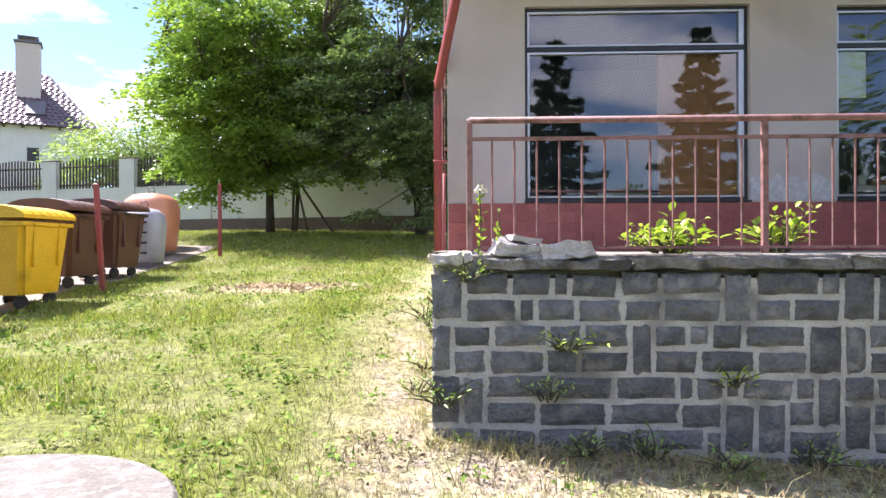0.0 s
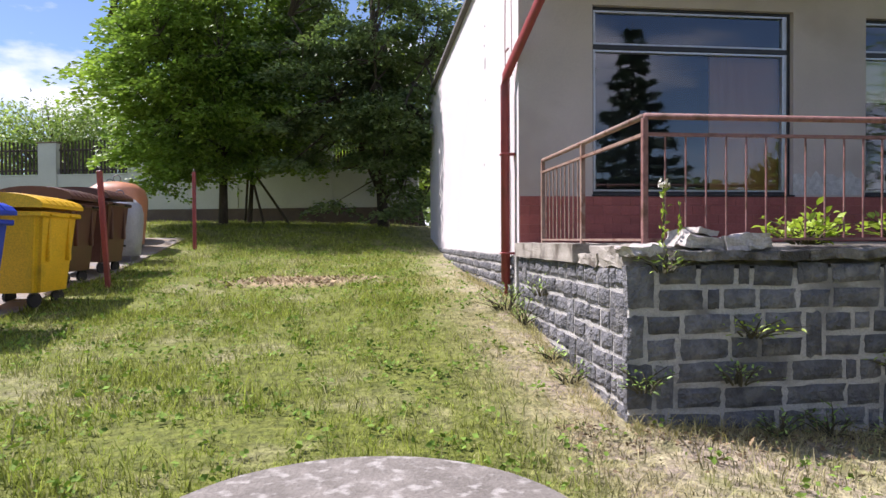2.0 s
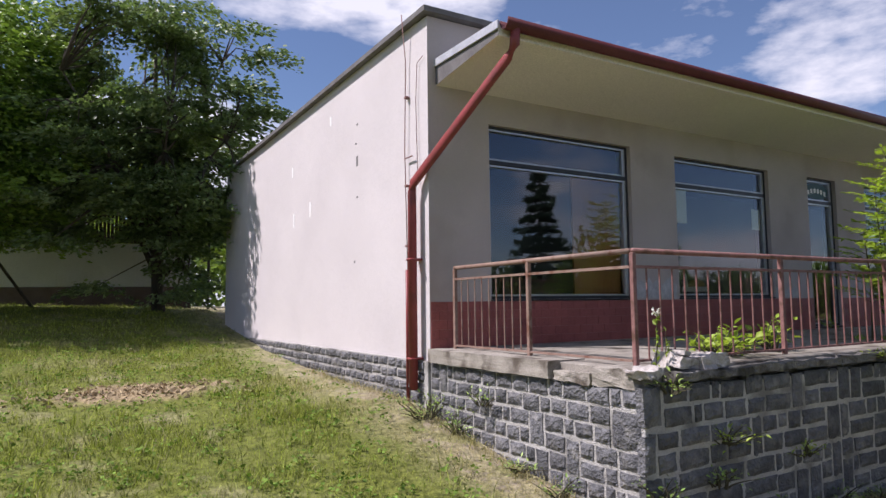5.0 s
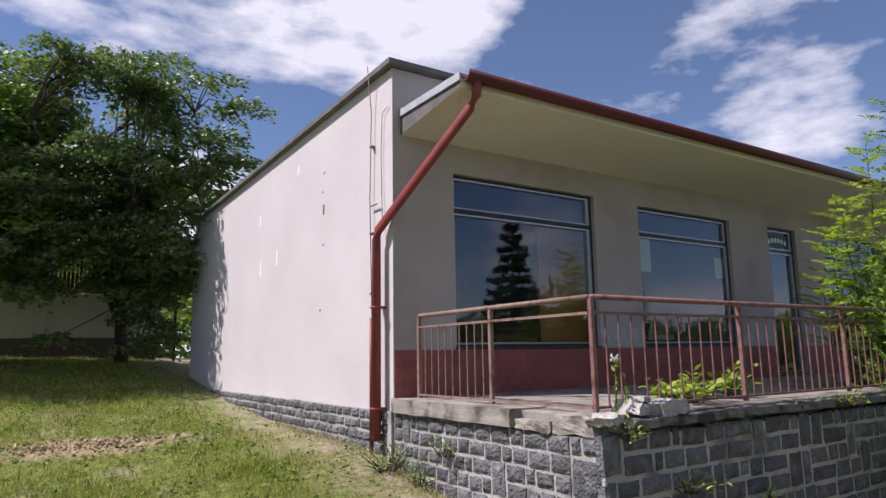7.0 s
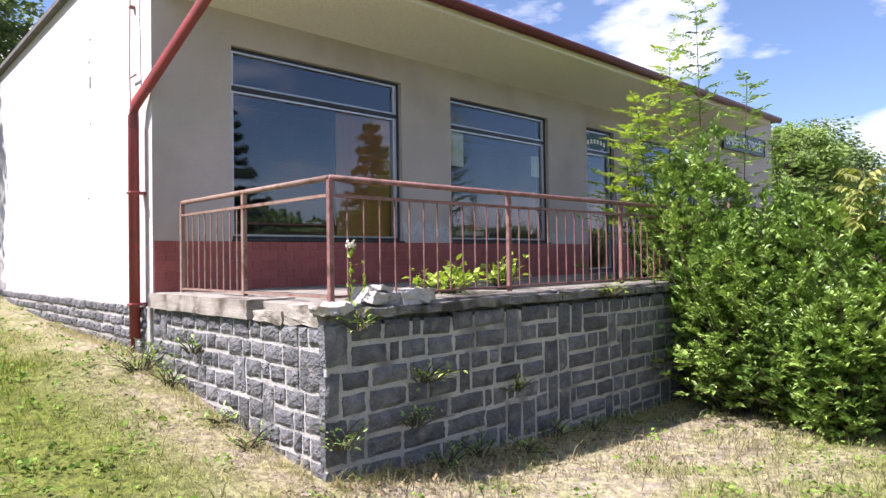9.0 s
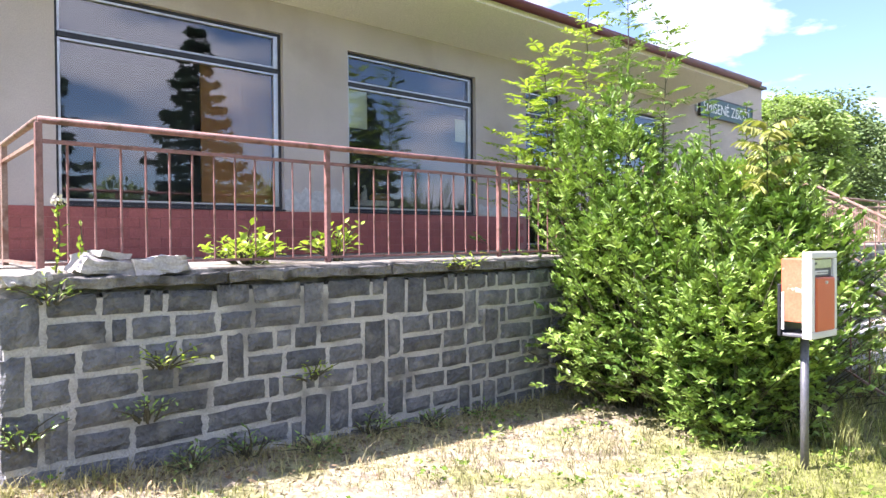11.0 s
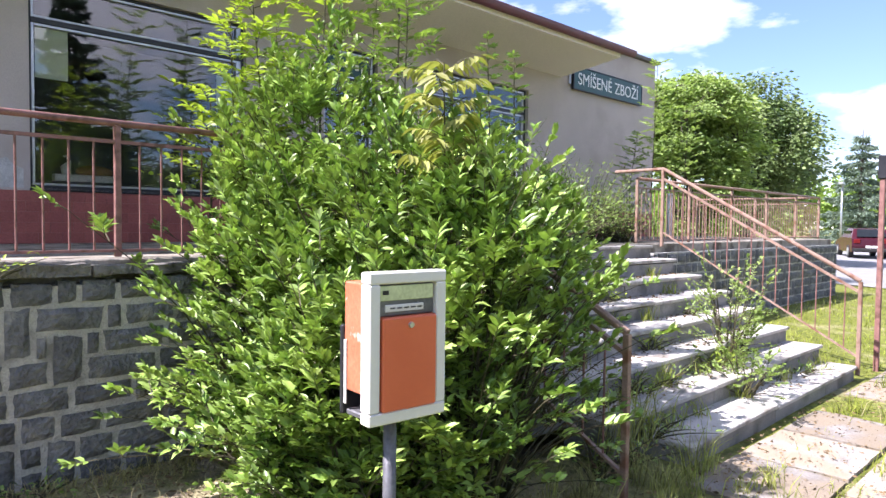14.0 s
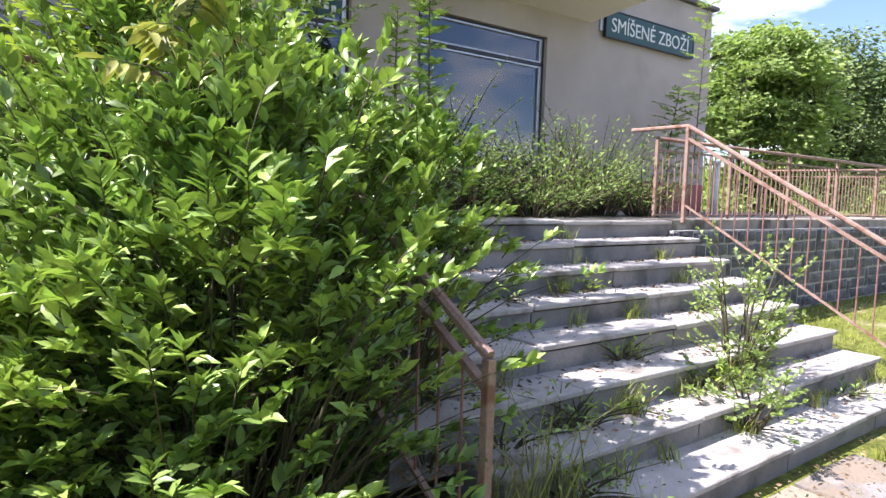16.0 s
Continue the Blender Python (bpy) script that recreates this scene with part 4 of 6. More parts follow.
def sapling(name, at, height, label, leaf_m, seed, fronds=26, frond=0.34, leaf=0.07, lean=(0.1, 0.0), start=0.3, category="sapling", hang=0.0):
    """A thin stem with feathered fronds: paired leaflets along arching stalks."""
    rng = np.random.default_rng(seed)
    t = thing(name, at, label, category)
    b = Vector(at)
    top = b + Vector((lean[0], lean[1], height))
    mid = b.lerp(top, 0.5) + Vector((rng.normal() * 0.05, rng.normal() * 0.05, 0))
    pieces = [tube([b, mid, top], [0.014, 0.010, 0.004], 5)]
    pts, ways, lens = [], [], []
    for k in range(fronds):
        f = start + (1 - start) * (k + 0.5) / fronds
        p = b.lerp(mid, f * 2) if f < 0.5 else mid.lerp(top, f * 2 - 1)
        a = k * 2.4 + rng.random() * 0.6
        size = frond * (1.15 - 0.55 * f) * (0.7 + 0.5 * rng.random())
        d = Vector((math.cos(a), math.sin(a), 0.55))
        stalk = [p, p + d * size * 0.5, p + d * size + Vector((0, 0, -0.22 * size))]
        pieces.append(tube(stalk, [0.004, 0.003, 0.0015], 3, False))
        side = d.cross(Vector((0, 0, 1))).normalized()
        for j in range(7):
            s = 0.25 + 0.75 * j / 6
            c = stalk[0].lerp(stalk[1], s).lerp(stalk[1].lerp(stalk[2], s), s)
            for w in ((side + d * 0.45), (-side + d * 0.45)) if j < 6 else (d,):
                pts.append(c)
                ways.append(w + Vector((0, 0, rng.normal() * 0.12 - hang)))
                lens.append(leaf * (0.8 + 0.4 * rng.random()))
    tagged(part("stem", joined("stem", pieces, M_STEM), M_STEM, t), kind="stuff")
    part("foliage", leaf_mesh("foliage", np.array(pts), np.array(ways), np.array(lens), leaf_m, rng, 0.36, near=True), leaf_m, t)
    return t


for k, (x, y, z, h, lx) in enumerate([(6.3, 5.4, 1.28, 3.6, 0.2), (7.3, 5.4, 1.28, 4.4, 0.1), (5.9, 5.5, 1.28, 2.6, -0.25), (6.5, 4.3, -0.2, 4.3, 0.1),
                                      (5.6, 5.6, 1.28, 2.2, -0.1), (7.0, 5.6, 1.28, 2.9, 0.25), (5.3, 5.7, 1.28, 1.5, 0.05), (6.1, 5.8, 1.28, 2.3, 0.0)]):
    sapling("ash_sapling", (x, y, z), h, "slender ash sapling with feathered leaves growing through the railing", M_LEAF_BUSH if k % 2 else M_LEAF_LIME, 60 + k, int(14 + 7 * h), 0.5, 0.11, (lx, 0.05))
for k, (x, y, h) in enumerate([(7.6, 4.3, 2.7), (8.0, 5.2, 2.0), (7.2, 3.6, 2.6)]):
    sapling("shrub_shoot", (x, y, 1.2 if y > 4.6 else 0.25 + (y - 3) * 0.4), h, "upright leafy shoot rising above the shrub", M_LEAF_BUSH, 80 + k, 60, 0.16, 0.07, (0.1, 0.1), 0.1)
M_LEAF_OLIVE = mat("olive_leaf", (0.24, 0.26, 0.06), (0.36, 0.36, 0.11), 3, 0.5, 0.0, 20, translucent=0.3, vary=0.3)
for k, (x, y, h) in enumerate([(15.3, 6.7, 3.7), (15.9, 6.3, 2.6), (14.9, 6.9, 2.2)]):
    sapling("ash_sapling", (x, y, 1.28), h, "slender ash sapling at the far end of the terrace", M_LEAF_FAR, 94 + k, 40, 0.42, 0.11, (0.2, 0.0), 0.15)
sapling("walnut_sapling", (5.35, 2.75, -0.25), 2.8, "young walnut with drooping yellowish leaves", M_LEAF_OLIVE, 90, 17, 0.34, 0.12, (0.05, -0.1), 0.74, hang=0.9)
shoots("lime_shrub", "small bright yellow-green shrub on the terrace", [(1.55, 5.32, TERRACE, 0.28, 1.0)], 0.30, M_LEAF_LIME, 43, 0.095, 90, 0.26, 0.04, width=0.55)
shoots("lime_shrub", "small bright yellow-green shrub on the terrace", [(2.38, 5.3, TERRACE, 0.17, 1.0)], 0.44, M_LEAF_LIME, 44, 0.10, 90, 0.16, 0.05, width=0.55)
shoots("terrace_shrub", "grey-green shrub growing in front of the shop window", [(9.4, 5.7, TERRACE, 0.8, 0.8), (10.6, 5.6, TERRACE, 0.8, 0.85), (11.6, 5.8, TERRACE, 0.7, 0.9), (10.0, 5.3, TERRACE, 0.5, 0.5), (8.4, 5.5, TERRACE, 0.8, 1.0), (12.4, 5.6, TERRACE, 0.5, 0.6)],
       1.75, M_LEAF_FAR, 45, 0.06, 75, 0.5, 0.03)
shoots("ground_weeds", "weeds at the foot of the drainpipe", [(-0.5, 7.9, gz(-0.5, 7.9), 0.28, 1.0), (-0.42, 7.3, gz(-0.42, 7.3), 0.15, 0.9)], 0.42, M_LEAF_BUSH, 46, 0.05, 60, 0.2, 0.03, "weed")
for k, (x, y, z, h) in enumerate([(0.62, 4.66, 0.62, 0.2), (1.75, 4.66, 0.38, 0.18), (0.5, 4.64, 0.28, 0.22), (-0.22, 4.64, 0.25, 0.25), (-0.05, 4.66, 1.10, 0.2), (3.4, 4.62, 1.2, 0.15), (-0.34, 6.9, 0.75, 0.25), (1.2, 4.6, -0.1, 0.3), (2.3, 4.62, -0.15, 0.25), (0.75, 4.55, -0.06, 0.2), (1.7, 4.5, -0.14, 0.16), (2.9, 4.55, -0.2, 0.18), (-0.45, 5.6, 0.12, 0.2), (3.6, 4.58, -0.24, 0.2), (-0.42, 6.2, 0.22, 0.16)]):
    shoots("wall_weed", "small green weed rooted in the wall joint", [(x, y - 0.02, z, 0.16, 1.0)], h, M_LEAF_LIME if k in (0, 1, 5) else M_LEAF_BUSH, 100 + k, 0.05, 60, 0.15, 0.03, "weed")
# stair weeds
shrub("birch_sapling", "leafy young birch growing out of the stairs", [(9.75, 2.68, 0.08, 0.22, 1.0)], 1.5, M_LEAF_FAR, 120, 0.046, 75, 0.22, 0.6, 7, "sapling")
shrub("birch_sapling", "low leafy birch shoot growing out of the stairs", [(9.3, 2.35, -0.1, 0.3, 1.0)], 0.5, M_LEAF_FAR, 121, 0.05, 60, 0.35, 0.6, 6, "sapling")
for k, (x, i, h) in enumerate([(7.9, 1, 0.28), (7.2, 1, 0.42), (8.4, 1, 0.22), (9.3, 1, 0.28), (9.9, 1, 0.25), (7.3, 3, 0.3), (8.8, 2, 0.2), (7.0, 0, 0.38), (10.8, 0, 0.15), (9.1, 4, 0.15), (8.3, 4, 0.12), (10.4, 3, 0.16), (6.9, 2, 0.3), (6.7, 0, 0.5), (6.65, 1, 0.45), (6.6, 2, 0.4), (7.35, 0, 0.36), (7.7, 1, 0.3), (6.65, 3, 0.4)]):
    shoots("stair_weed", "green weeds sprouting from a stair joint", [(x, 2.31 + i * 0.39, -0.10 + i * 0.1975 - (0.15 if x < 7.3 and i == 0 else 0), 0.2, 1.0)], h, M_LEAF_BUSH if k % 3 else M_LEAF_LIME, 130 + k, 0.055, 50, 0.25, 0.03, "weed")



def tuft(x, y, z, n, h, label, material, seed):
    """A tuft of long bending grass blades."""
    rng = np.random.default_rng(seed)
    p = np.stack([x + rng.normal(size=n) * 0.06, y + rng.normal(size=n) * 0.045, np.full(n, z - 0.01)], 1)
    o = new("grass_tuft", blade_mesh("grass_tuft", p, h * (0.4 + 0.8 * rng.random(n)), 0.004, material, rng))
    return tagged(o, label, "grass tuft", "tufts by the stairs")


rng = np.random.default_rng(19)
for k, (x, i, h) in enumerate([(7.15, -1, 0.5), (7.4, -1, 0.45), (7.0, 0, 0.6), (6.75, 0, 0.5), (7.7, 0, 0.3), (7.3, 0, 0.55), (8.2, 0, 0.18), (9.1, 0, 0.16), (10.3, 0, 0.18), (11.1, 0, 0.16), (11.5, 0, 0.2), (8.3, 1, 0.25), (9.0, 1, 0.2), (9.6, 1, 0.3),
                               (10.0, 1, 0.28), (8.9, 2, 0.2), (7.5, 2, 0.3), (9.4, 3, 0.2), (8.7, 3, 0.22), (10.7, 4, 0.18), (8.9, 4, 0.2), (9.5, 5, 0.2), (10.9, 5, 0.16), (8.0, 5, 0.2), (9.8, 6, 0.18)]):
    z = gz(x, 1.85) if i < 0 else -0.10 + i * 0.1975
    tuft(x, 1.85 if i < 0 else 2.29 + i * 0.39, z, 26 + 12 * (k % 3), h, "tuft of long green grass at the stairs", M_BLADE, 200 + k)
for k in range(34):
    x, y = 6.8 + 7.4 * rng.random(), 0.35 + 1.4 * rng.random()
    tuft(x, y, gz(x, y), 40, 0.16 + 0.1 * rng.random(), "grass tuft in the paving joints", M_BLADE, 240 + k)

for k in range(30):
    x, y = 4.9 + 2.1 * rng.random(), 1.35 + 0.95 * rng.random()
    tuft(x, y, gz(x, y), 34, 0.14 + 0.28 * rng.random(), "tuft of long grass at the foot of the shrub", M_BLADE, 300 + k)

# ---- drainpipe and cables on the gable wall ----
pipe = thing("drainpipe", (-0.40, 8.32, 0.7), "red painted drainpipe bending out to the gutter", "drainpipe")
PX, PY = -0.40, 8.34
part("pipe", tube_mesh("pipe", [(PX, PY, 0.78), (PX, PY, 3.28), (PX + 0.01, PY - 0.03, 3.40), (0.00, 6.78, 4.62), (0.02, 6.68, 4.74), (0.02, 6.66, 4.92)], 0.058, M_REDPIPE, 12), M_REDPIPE, pipe)
for z in (1.15, 2.4):
    part("bracket", boxes(((PX - 0.066, PY - 0.066, z), (BX0 - 0.003, PY + 0.066, z + 0.03)), bevel=0.01), M_REDPIPE, pipe)
cable = thing("lightning_conductor", (BX0 - 0.03, 8.62, 0.6), "thin lightning conductor with red guard pipe on the wall", "cable")
part("guard_pipe", tube_mesh("guard_pipe", [(BX0 - 0.06, 8.60, 0.55), (BX0 - 0.06, 8.60, 2.3)], 0.022, M_REDPIPE), M_REDPIPE, cable)
part("wire", tube_mesh("wire", [(BX0 - 0.05, 8.60, 2.3), (BX0 - 0.05, 8.66, 3.9), (BX0 - 0.05, 8.62, 5.1), (BX0 - 0.12, 8.6, 5.74)], 0.007, M_RAIL, 5), M_RAIL, cable)
part("wire", tube_mesh("wire", [(BX0 - 0.03, 8.34, 3.4), (BX0 - 0.03, 8.38, 4.5), (BX0 - 0.03, 8.34, 5.0), (BX0 - 0.02, 8.2, 5.06)], 0.005, M_RAIL, 5), M_RAIL, cable)
part("bracket", boxes(((BX0 - 0.06, 8.45, 3.78), (BX0 - 0.04, 8.66, 3.79))), M_RAIL, cable)
for z in (2.6, 3.4, 4.6):
    part("clip", boxes(((BX0 - 0.06, 8.6, z), (BX0 - 0.001, 8.66, z + 0.03)), bevel=0.004), M_RAIL, cable)
M_BARE = mat("bare_plaster", (0.40, 0.39, 0.385), (0.58, 0.57, 0.56), 14, 0.9, 0.3, 60)
M_PATCH = mat("fresh_plaster", (0.86, 0.85, 0.83), (0.9, 0.89, 0.87), 4, 0.9, 0.1)
# pale plaster patches, and dark plates whose colour imitates the shade inside small holes
for k, (y, z, h, m_) in enumerate([(13.3, 3.35, 0.28, 0), (12.4, 3.45, 0.28, 0), (13.4, 4.35, 0.2, 0), (11.4, 4.9, 0.16, 0), (10.3, 4.0, 0.16, 1), (10.35, 4.35, 0.03, 1), (10.3, 4.65, 0.03, 1), (10.3, 3.5, 0.03, 1), (10.4, 2.5, 0.03, 1)]):
    tagged(part("wall_patch", boxes(((BX0 - 0.004, y, z), (BX0 + 0.01, y + (0.06 if h > 0.1 else 0.05), z + h)), bevel=0.001), M_ROOFEDGE if m_ else M_PATCH, None),
           "small dark plate that stands for a shaded hole in the rendered wall" if m_ else "narrow pale plaster patch on the wall", "wall patch", "patches on the gable wall")

# bare pale plaster between the windows
rng = np.random.default_rng(3)
for x0, x1, z0, z1 in ((3.36, 4.32, 1.90, 2.26), (7.0, 7.7, 1.90, 2.1)):
    pts = [(x0 + (x1 - x0) * k / 12, z0) for k in range(13)] + [(x1 - (x1 - x0) * k / 12, z0 + (z1 - z0) * (0.55 + 0.45 * rng.random())) for k in range(13)]
    bm = bmesh.new()
    bm.faces.new([bm.verts.new((px, FY - 0.003, pz)) for px, pz in pts])
    ex = bmesh.ops.extrude_face_region(bm, geom=bm.faces[:])
    bmesh.ops.translate(bm, vec=(0, 0.006, 0), verts=[v for v in ex["geom"] if isinstance(v, bmesh.types.BMVert)])
    tagged(part("plaster_patch", bm, M_BARE, None), "bare pale plaster where the paint has flaked off", "wall patch", "bare plaster")

# ---- terrace edge, broken slabs and rubble ----


def chunk(lo, hi, seed, rough=0.02, cuts=5):
    """A rough broken block: a subdivided box pushed in and out by noise."""
    bm = bmesh.new()
    box(bm, lo, hi)
    bmesh.ops.subdivide_edges(bm, edges=bm.edges[:], cuts=cuts, use_grid_fill=True)
    c = (Vector(lo) + Vector(hi)) / 2
    for v in bm.verts:
        n = noise.noise_vector(v.co * 7 + Vector((seed, 0, 0))) * rough + noise.noise_vector(v.co * 23 + Vector((0, seed, 0))) * rough * 0.5
        v.co += n
        v.co = c + (v.co - c) * 0.99
    return bm


M_RUBBLE = mat("broken_concrete", (0.42, 0.38, 0.34), (0.55, 0.50, 0.46), 7, 0.95, 0.9, 60, stain=(0.2, 0.17, 0.14), stain_scale=7, stain_at=(0.56, 0.7))
tagged(part("edge_slab", chunk((TX0 - 0.05, 5.80, 1.135), (TX0 + 0.42, 8.08, 1.30), 3, 0.012, 7), M_CONCRETE, None, smooth=False), "yellowed concrete edge slab resting on the side wall", "slab", "terrace edge slabs")
tagged(part("edge_slab", chunk((TX0 - 0.02, 5.3, 1.12), (TX0 + 0.34, 5.79, 1.22), 9, 0.03), M_CONCRETE, None), "crumbled concrete edge slab with loose gravel", "slab", "terrace edge slabs")
tagged(part("edge_slab", chunk((TX0 + 0.0, 4.80, 1.125), (TX0 + 0.24, 5.28, 1.285), 11, 0.025), M_CONCRETE, None), "broken concrete block at the terrace corner", "slab", "terrace edge slabs")
x = 0.05
for k, w in enumerate((1.05, 1.5, 1.42, 1.48, 0.85)):
    tagged(part("edge_slab", chunk((x, TY0 - 0.03, 1.178 + 0.006 * (k % 2)), (x + w - 0.012, TY0 + 0.40, 1.252 + 0.006 * (k % 3)), 20 + k, 0.026, 9), M_EDGE, None), "cracked concrete edge slab along the terrace wall", "slab", "terrace edge slabs")
    x += w


def rubble(lo, hi, seed, tilt, label, rough=0.03):
    c = (Vector(lo) + Vector(hi)) / 2
    bm = chunk(lo, hi, seed, rough, 6)
    for v in bm.verts:
        v.co.x += 0.25 * (v.co.z - c.z) * (1 if seed % 2 else -1)
        v.co.y += 0.10 * (v.co.x - c.x)
    bm.transform(Matrix.Translation(c) @ pose(0, 0, 0, *tilt) @ Matrix.Translation(-c))
    return tagged(part("rubble", bm, M_RUBBLE, None), label, "rubble", "loose concrete")


rubble((0.13, 4.74, 1.26), (0.56, 5.02, 1.37), 31, (3, 9, 6), "tilted slab of broken concrete on the terrace corner")
rubble((0.50, 4.72, 1.245), (0.84, 4.96, 1.375), 34, (-4, -7, -9), "pale broken concrete block on the terrace edge")
rubble((0.24, 4.80, 1.375), (0.48, 4.95, 1.415), 35, (2, 7, 20), "flat concrete flake lying on a larger piece", 0.02)
rubble((-0.30, 4.70, 1.23), (-0.02, 4.92, 1.30), 38, (0, -5, 12), "crumbled concrete lump at the wall corner", 0.035)
# dry flower stalks by the corner post
fl = thing("flower_stalk", (0.02, 4.86, 1.27), "tall dry wildflower with pale blossom at the corner post", "weed")
part("stem", joined("stem", [tube([(0.02, 4.86, 1.2), (0.05, 4.85, 1.5), (0.04, 4.84, 1.76)], [0.007, 0.006, 0.003], 5), tube([(0.16, 4.88, 1.2), (0.19, 4.88, 1.45), (0.18, 4.87, 1.62)], [0.006, 0.005, 0.002], 5)], M_STEM), M_STEM, fl)
rng = np.random.default_rng(7)
n = 60
hz = rng.random(n)
part("foliage", leaf_mesh("foliage", np.stack([0.04 + 0.14 * (np.arange(n) % 3 == 0) + rng.normal(size=n) * 0.01, 4.85 + rng.normal(size=n) * 0.01, 1.3 + hz * 0.42 * np.where(np.arange(n) % 3 == 0, 0.75, 1.05)], 1),
                         rng.normal(size=(n, 3)) + [0, 0, 0.6], 0.045 * (0.5 + rng.random(n)), M_LEAF_LIME, rng), M_LEAF_LIME, fl)
M_PETAL = mat("pale_petal", (0.7, 0.66, 0.56), (0.76, 0.72, 0.62), 9, 0.7, 0)
part("blossom", leaf_mesh("blossom", np.array([(0.04, 4.84, 1.75)]) + rng.normal(size=(40, 3)) * 0.015, rng.normal(size=(40, 3)) + [0, 0, 0.4], np.full(40, 0.028), M_PETAL, rng, 0.7), M_PETAL, fl)

# ---- inside the shop windows ----
board = tagged(part("board", boxes(((2.32, 8.33, 1.903), (3.30, 8.36, 3.74)), bevel=0.004), M_BOARD, None), "orange-brown wooden board standing behind the shop window", "board")
for (x0, x1, z0, z1) in ((4.47, 4.80, 3.14, 3.71), (6.58, 6.82, 3.12, 3.50)):
    tagged(part("paper_sheet", boxes(((x0, FY + 0.13, z0), (x1, FY + 0.133, z1))), M_PAPER, None), "pale yellow paper stuck inside the shop window", "paper", "papers in the window")
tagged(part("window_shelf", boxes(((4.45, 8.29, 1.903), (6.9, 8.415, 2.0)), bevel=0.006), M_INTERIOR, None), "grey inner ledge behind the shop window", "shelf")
M_WICKER = mat("brown_wicker", (0.30, 0.16, 0.06), (0.42, 0.24, 0.10), 30, 0.8, 0.5, 90)
M_CREAM = mat("cream_card", (0.74, 0.70, 0.60), (0.80, 0.76, 0.66), 6, 0.7, 0.05)
tray = thing("basket_tray", (4.98, 8.35, 2.0), "brown wicker basket on a white tray in the window", "basket")
part("tray", boxes(((4.66, 8.295, 2.001), (5.34, 8.41, 2.085)), bevel=0.012), M_CREAM, tray, "white card tray")
bm = bmesh.new()
bmesh.ops.create_uvsphere(bm, u_segments=20, v_segments=10, radius=1.0, matrix=Matrix.Translation((5.1, 8.35, 2.13)) @ Matrix.Diagonal((0.21, 0.055, 0.075, 1)))
part("basket", bm, M_WICKER, tray, "brown woven basket", True)
swan = [(4.80, 8.35, 2.085), (4.79, 8.35, 2.16), (4.83, 8.35, 2.23), (4.81, 8.35, 2.30), (4.77, 8.35, 2.29)]
tagged(part("ornament", tube_mesh("ornament", swan, [0.05, 0.055, 0.022, 0.02, 0.012], M_CREAM, 10), M_CREAM, None), "small cream swan-necked ornament on the tray", "ornament")
M_SIGNGREEN = mat("sign_green", (0.012, 0.06, 0.06), (0.018, 0.075, 0.075), 5, 0.4, 0.03)
M_SIGNWHITE = mat("sign_white", (0.75, 0.75, 0.73), (0.8, 0.8, 0.78), 5, 0.5, 0.03)
oval = thing("window_sticker", (8.7, FY + 0.11, 3.85), "green oval shop sticker with pale lettering on the transom", "sticker")
bm = bmesh.new()
bmesh.ops.create_circle(bm, cap_ends=True, radius=1.0, segments=32, matrix=Matrix.Translation((8.7, FY + 0.114, 3.99)) @ Matrix.Diagonal((0.42, 1, 0.16, 1)) @ pose(0, 0, 0, 90))
ex = bmesh.ops.extrude_face_region(bm, geom=bm.faces[:])
bmesh.ops.translate(bm, vec=(0, -0.003, 0), verts=[v for v in ex["geom"] if isinstance(v, bmesh.types.BMVert)])
part("disc", bm, M_SIGNGREEN, oval)
for k in range(6):
    a = (k - 2.5) * 0.115
    part("lettering_bar", boxes(((8.7 + a - 0.035, FY + 0.106, 3.95 - 0.5 * a * a), (8.7 + a + 0.035, FY + 0.109, 4.04 - 0.5 * a * a))), M_SIGNWHITE, oval)


def text_part(name, body, size, at, rot, material, parent, depth=0.004):
    cu = bpy.data.curves.new(name, "FONT")
    cu.body, cu.size, cu.extrude, cu.align_x, cu.align_y = body, size, depth, "CENTER", "CENTER"
    tmp = bpy.data.objects.new(name, cu)
    me = bpy.data.meshes.new_from_object(tmp)
    bpy.data.objects.remove(tmp)
    bpy.data.curves.remove(cu)
    me.materials.clear()
    me.transform(pose(*at, *rot))
    return part(name, me, material, parent)


sign = thing("shop_sign", (15.8, FY - 0.06, 4.68), "dark green shop sign with white capital letters", "sign")
part("board", boxes(((14.42, FY - 0.09, 4.47), (17.2, FY - 0.05, 4.93)), bevel=0.006), M_SIGNGREEN, sign)
part("frame", boxes(((14.40, FY - 0.1, 4.931), (17.22, FY - 0.04, 4.95)), ((14.40, FY - 0.1, 4.45), (17.22, FY - 0.04, 4.469)), ((14.40, FY - 0.1, 4.4695), (14.419, FY - 0.04, 4.9305)), ((17.201, FY - 0.1, 4.4695), (17.22, FY - 0.04, 4.9305))), M_DARKFRAME, sign)
for x in (14.42, 17.1):
    part("bracket", boxes(((x - 0.12, FY - 0.05, 4.55), (x - 0.04, FY - 0.001, 4.85)), bevel=0.004), M_ALU, sign)
text_part("lettering", "SM\u00cd\u0160EN\u00c9 ZBO\u017d\u00cd", 0.36, (15.8, FY - 0.093, 4.68), (90, 0, 0), M_SIGNWHITE, sign, 0.003)

